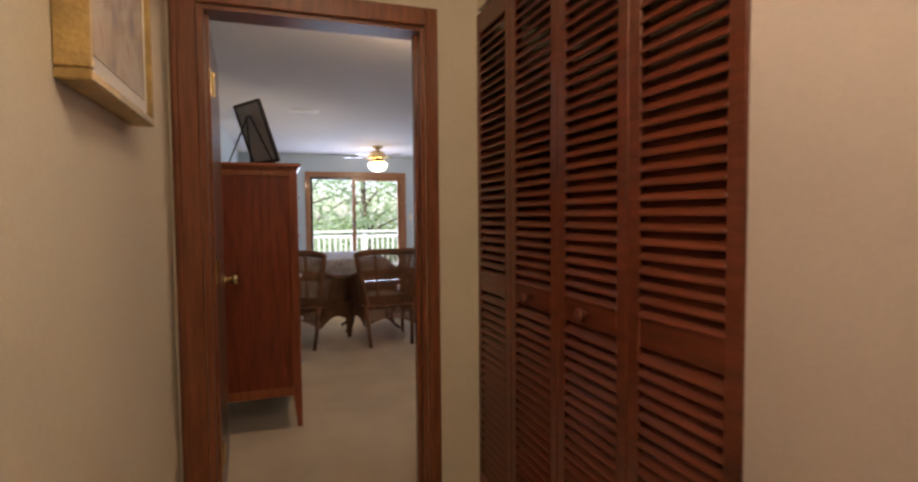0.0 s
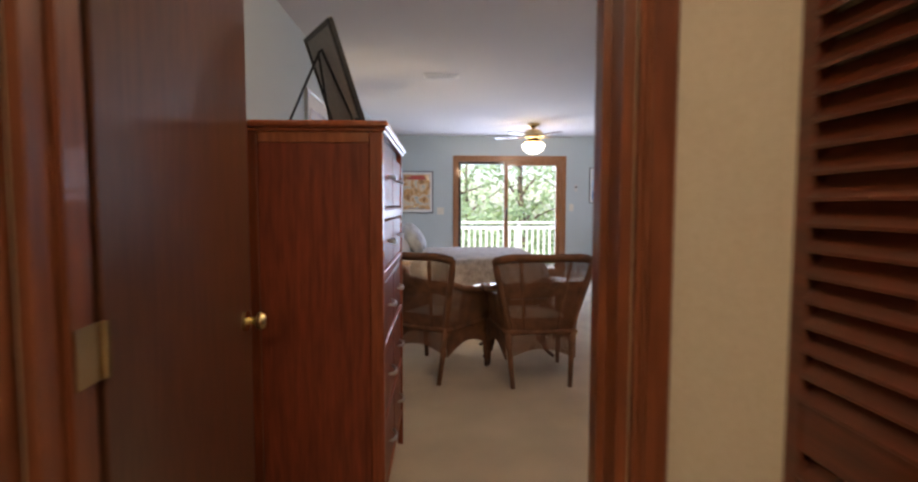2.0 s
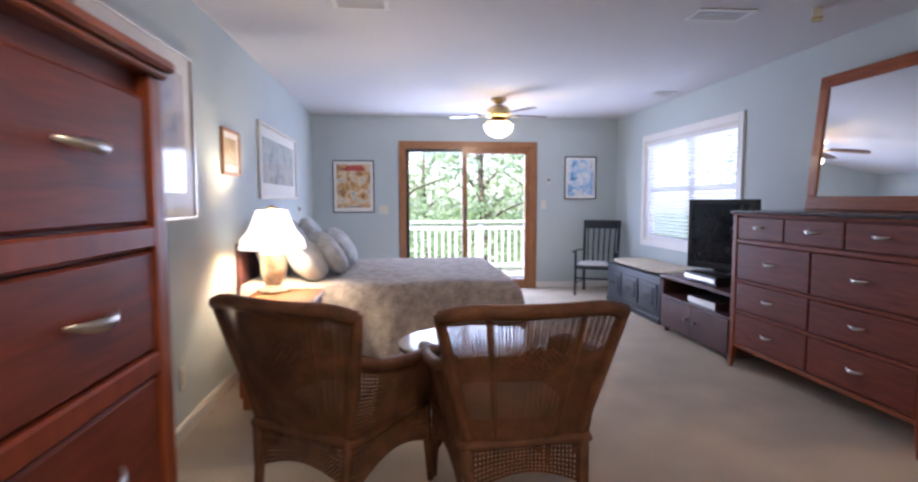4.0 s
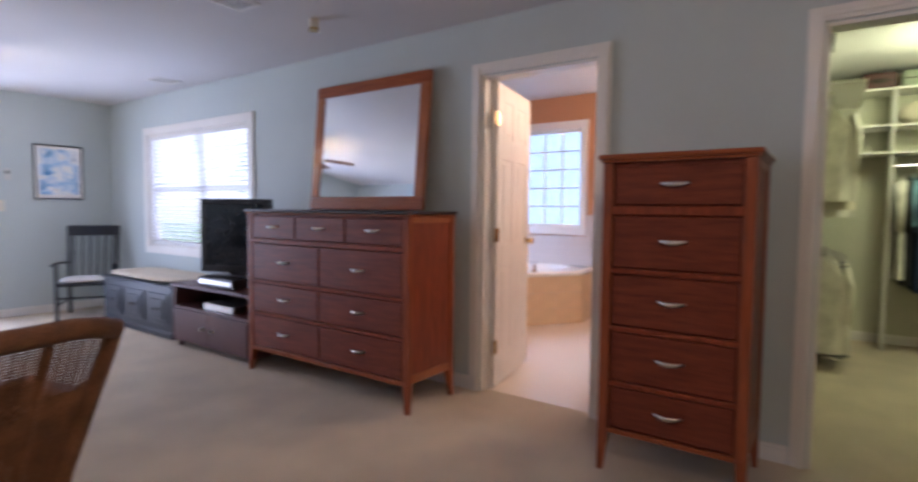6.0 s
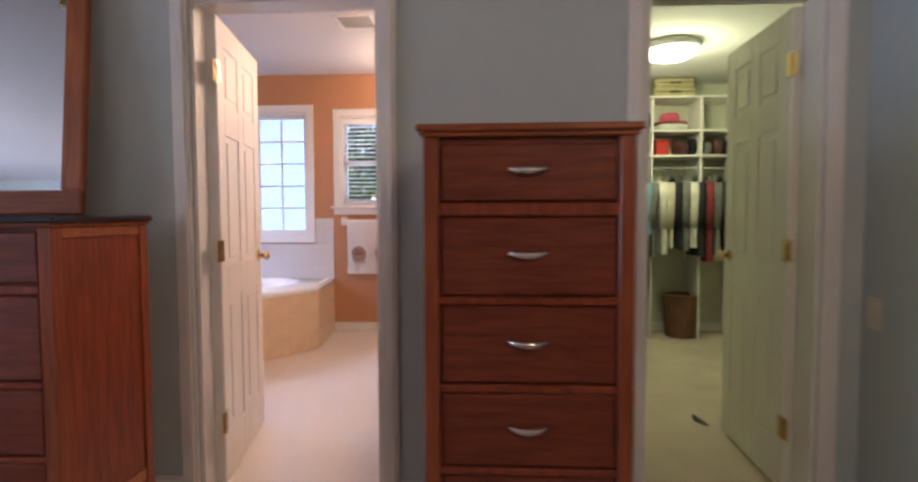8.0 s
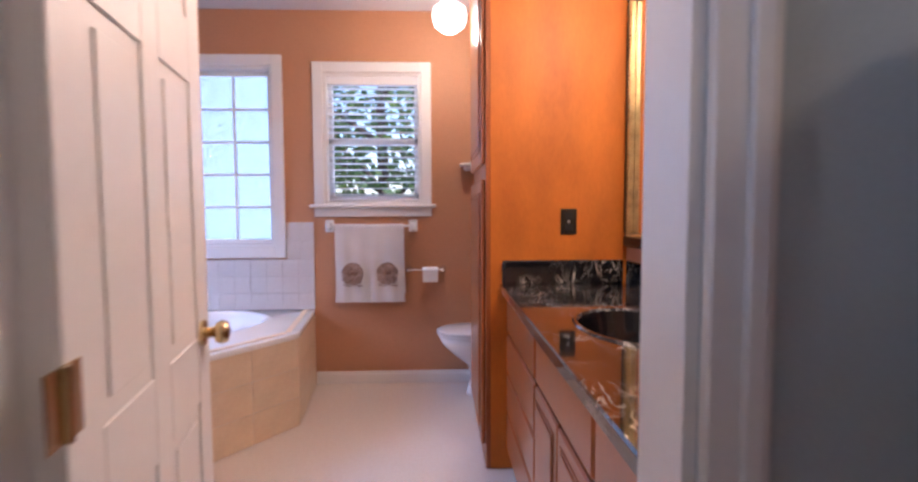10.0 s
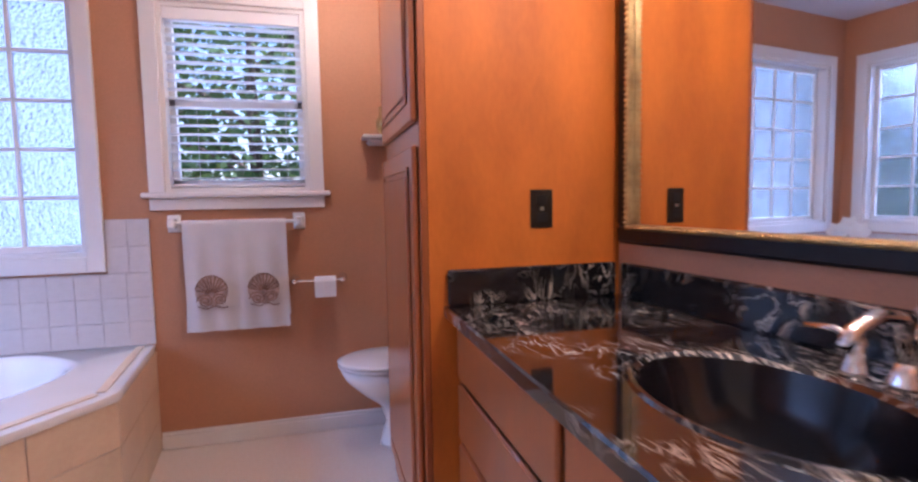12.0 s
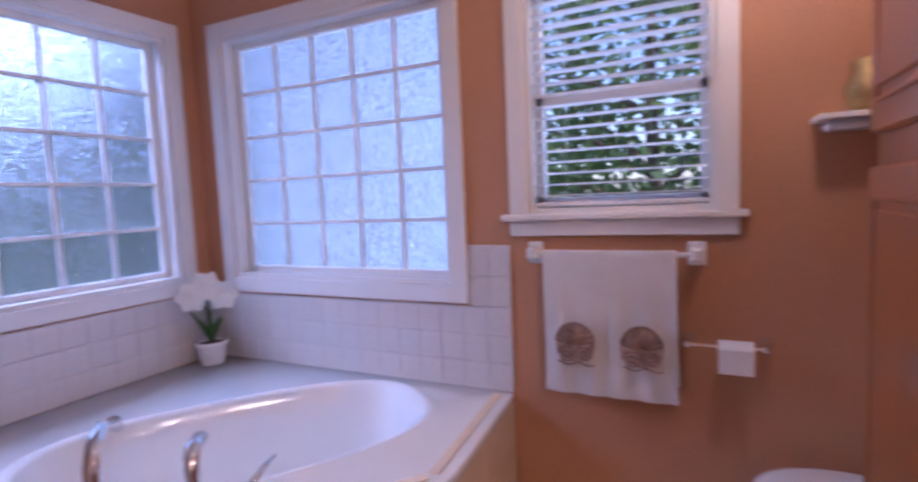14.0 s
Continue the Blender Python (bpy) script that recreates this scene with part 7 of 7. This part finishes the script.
part("lid", B(-0.095, -0.065, 0.13, 0.095, 0.065, 0.15, 0.006), M_REDB, rb)
for i in range(5):
    solo("handbag", pad(bmesh.new(), -0.09, -0.05, 0, 0.09, 0.05, 0.15 + 0.02 * (i % 2), power=3), (CLOTH[1], M_PLUM, CLOTH[7])[i % 3], "dark handbag standing on a closet shelf", "handbag", True, pose(SXB - 0.18, 2.60 + 0.11 * i, 1.719, 0, 0, 5 * i))
hm = thing("laundry_hamper", "brown wicker hamper on the closet floor", "hamper", pose(SXB - 0.22, 3.02, 0))
bm = bmesh.new()
for j in range(16):
    r_ = 0.13 + 0.02 * j / 15
    rod(bm, [(r_ * math.cos(2 * math.pi * i / 20), r_ * math.sin(2 * math.pi * i / 20), 0.012 + 0.024 * j) for i in range(21)], 0.012, 6)
part("body", bm, M_WICKER, hm)
part("rim", rod(bmesh.new(), [(0.152 * math.cos(2 * math.pi * i / 24), 0.152 * math.sin(2 * math.pi * i / 24), 0.395) for i in range(25)], 0.014, 8), M_WICKER, hm)
ds = thing("door_stop", "brown leaf-shaped door stop on the closet carpet", "door stop", pose(4.87, 3.68, 0.0, 0, 0, 20))
part("wedge", sheet(bmesh.new(), lambda u, v: (0.12 * (u - 0.5), 0.05 * (v - 0.5) * math.sin(math.pi * (0.1 + 0.8 * u)), 0.004 + 0.025 * u * math.sin(math.pi * v)), 8, 6), M_BRONZE, ds)
wp = thing("wall_speaker", "small black speaker high beside the closet door", "speaker")
part("case", B(4.45, 4.24, 2.04, 4.60, 4.495, 2.22, 0.006), M_PLAST, wp)

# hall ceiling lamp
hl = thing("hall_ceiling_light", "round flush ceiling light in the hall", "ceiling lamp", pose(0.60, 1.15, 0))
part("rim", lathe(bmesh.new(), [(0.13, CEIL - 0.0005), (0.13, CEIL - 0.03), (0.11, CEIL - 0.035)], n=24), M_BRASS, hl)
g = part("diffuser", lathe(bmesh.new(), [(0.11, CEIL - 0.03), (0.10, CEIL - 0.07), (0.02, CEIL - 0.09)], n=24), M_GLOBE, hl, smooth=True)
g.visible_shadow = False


# ---- outside ----
structure("ground", B(-120, -120, -3.2, 160, 160, -3.0), M_GRASS, "lawn and wooded ground below the house", "ground")
dk = thing("wooden_deck", "weathered wooden deck outside the sliding door", "deck")
y = FY + T + 0.02
first = None
i = 0
while y < 14.2:
    if first is None:
        first = part("board", B(-1.5, 0, -0.14, 5.2, 0.135, -0.11, 0.004), M_DECK, dk, m=pose(0, y, 0))
    else:
        twin(first, pose(0, y, 0))
    y += 0.141
for x in (-1.3, 1.9, 5.0):
    part("joist", B(x, FY + T + 0.02, -0.32, x + 0.05, 14.2, -0.14), M_DECK, dk)
    part("post", B(x, 14.05, -3.0, x + 0.12, 14.17, -0.32), M_DECK, dk)
rl = thing("deck_railing", "white wooden deck railing with square balusters", "railing", pose(0, 13.95, -0.11))
part("top_rail", B(-1.5, -0.07, 0.93, 5.2, 0.07, 0.97, 0.006), M_RAIL, rl)
part("upper_rail", B(-1.5, -0.02, 0.80, 5.2, 0.02, 0.89, 0.004), M_RAIL, rl)
part("lower_rail", B(-1.5, -0.02, 0.08, 5.2, 0.02, 0.16, 0.004), M_RAIL, rl)
for x in (-1.45, 0.45, 2.35, 4.25):
    part("post", B(x, -0.045, 0, x + 0.09, 0.045, 0.93, 0.004), M_RAIL, rl)
b0 = None
for i in range(52):
    x = -1.36 + 0.127 * i
    if b0 is None:
        b0 = part("baluster", B(-0.019, -0.019, 0.16, 0.019, 0.019, 0.80, 0.003), M_RAIL, rl, m=pose(x, 0, 0))
    else:
        twin(b0, pose(x, 0, 0))


def leaf_mesh(seed, n, rx, ry, rz, size, material):
    """Leaf clusters scattered in an uneven crown."""
    rnd = random.Random(seed)
    verts, faces = [], []
    blobs = [(rnd.uniform(-0.7, 0.7) * rx, rnd.uniform(-0.7, 0.7) * ry, rnd.uniform(-0.8, 0.9) * rz, rnd.uniform(0.22, 0.5)) for _ in range(26)]
    for _ in range(n):
        bx_, by_, bz_, br = rnd.choice(blobs)
        d = Vector((rnd.gauss(0, 1), rnd.gauss(0, 1), rnd.gauss(0, 1))).normalized() * br * (rnd.random() ** 0.4)
        c = Vector((bx_ + d.x * rx, by_ + d.y * ry, bz_ + d.z * rz))
        a = Vector((rnd.gauss(0, 1), rnd.gauss(0, 1), rnd.gauss(0, 0.6))).normalized() * size * rnd.uniform(0.6, 1.3)
        b = a.cross(Vector((rnd.gauss(0, 1), rnd.gauss(0, 1), rnd.gauss(0, 1)))).normalized() * size * 0.55
        k = len(verts)
        verts += [c - a, c + b, c + a, c - b]
        faces.append((k, k + 1, k + 2, k + 3))
    me = bpy.data.meshes.new("crown")
    me.from_pydata([tuple(v) for v in verts], [], faces)
    me.materials.append(material)
    return me


def tree(x, y, h, r, seed, label, n, material):
    t = thing("tree", label, "tree", pose(x, y, -3.0), "trees behind the house")
    rnd = random.Random(seed)
    part("trunk", rod(bmesh.new(), [(0, 0, 0), (0.1, 0, h * 0.3), (-0.05, 0.1, h * 0.6), (0.05, 0, h * 0.9)], 0.2, 9, 0.04), M_BARK, t, smooth=True)
    for i in range(7):
        a, z = rnd.uniform(0, 6.28), h * rnd.uniform(0.3, 0.75)
        L = r * rnd.uniform(0.6, 1.0)
        part("limb", rod(bmesh.new(), [(0, 0, z), (L * 0.5 * math.cos(a), L * 0.5 * math.sin(a), z + L * 0.35), (L * math.cos(a), L * math.sin(a), z + L * 0.5)], 0.07, 6, 0.015), M_BARK, t)
    o = new("crown", leaf_mesh(seed, n, r, r, h * 0.40, 0.12, material))
    o.parent = t
    o.location = (0, 0, h * 0.58)
    return t


for i, (x, y, h_, r_) in enumerate(((-3.5, 21, 9, 2.8), (0.2, 24, 11, 3.2), (3.6, 21.5, 8.5, 2.6), (6.8, 25, 11, 3.4), (-7.5, 27, 11, 3.4), (2.2, 33, 9, 4.0), (8.5, 33, 10, 4.2), (13.5, 11.5, 9, 2.6), (14.5, 6.6, 10, 2.8), (13.0, 3.4, 8, 2.4), (19, 9, 12, 3.6), (20, 4, 12, 3.6), (10.5, 15.5, 9, 2.8))):
    # Trees past x = 9 take the shade-darkened leaf copy.
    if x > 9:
        tree(x, y, h_, r_, 11 + i, "leafy tree with shade-darkened leaves and gaps in its crown", 6000, M_FOLD)
    else:
        tree(x, y, h_, r_, 11 + i, "leafy tree with sun-paled leaves and gaps in its crown", 2700, M_FOL)
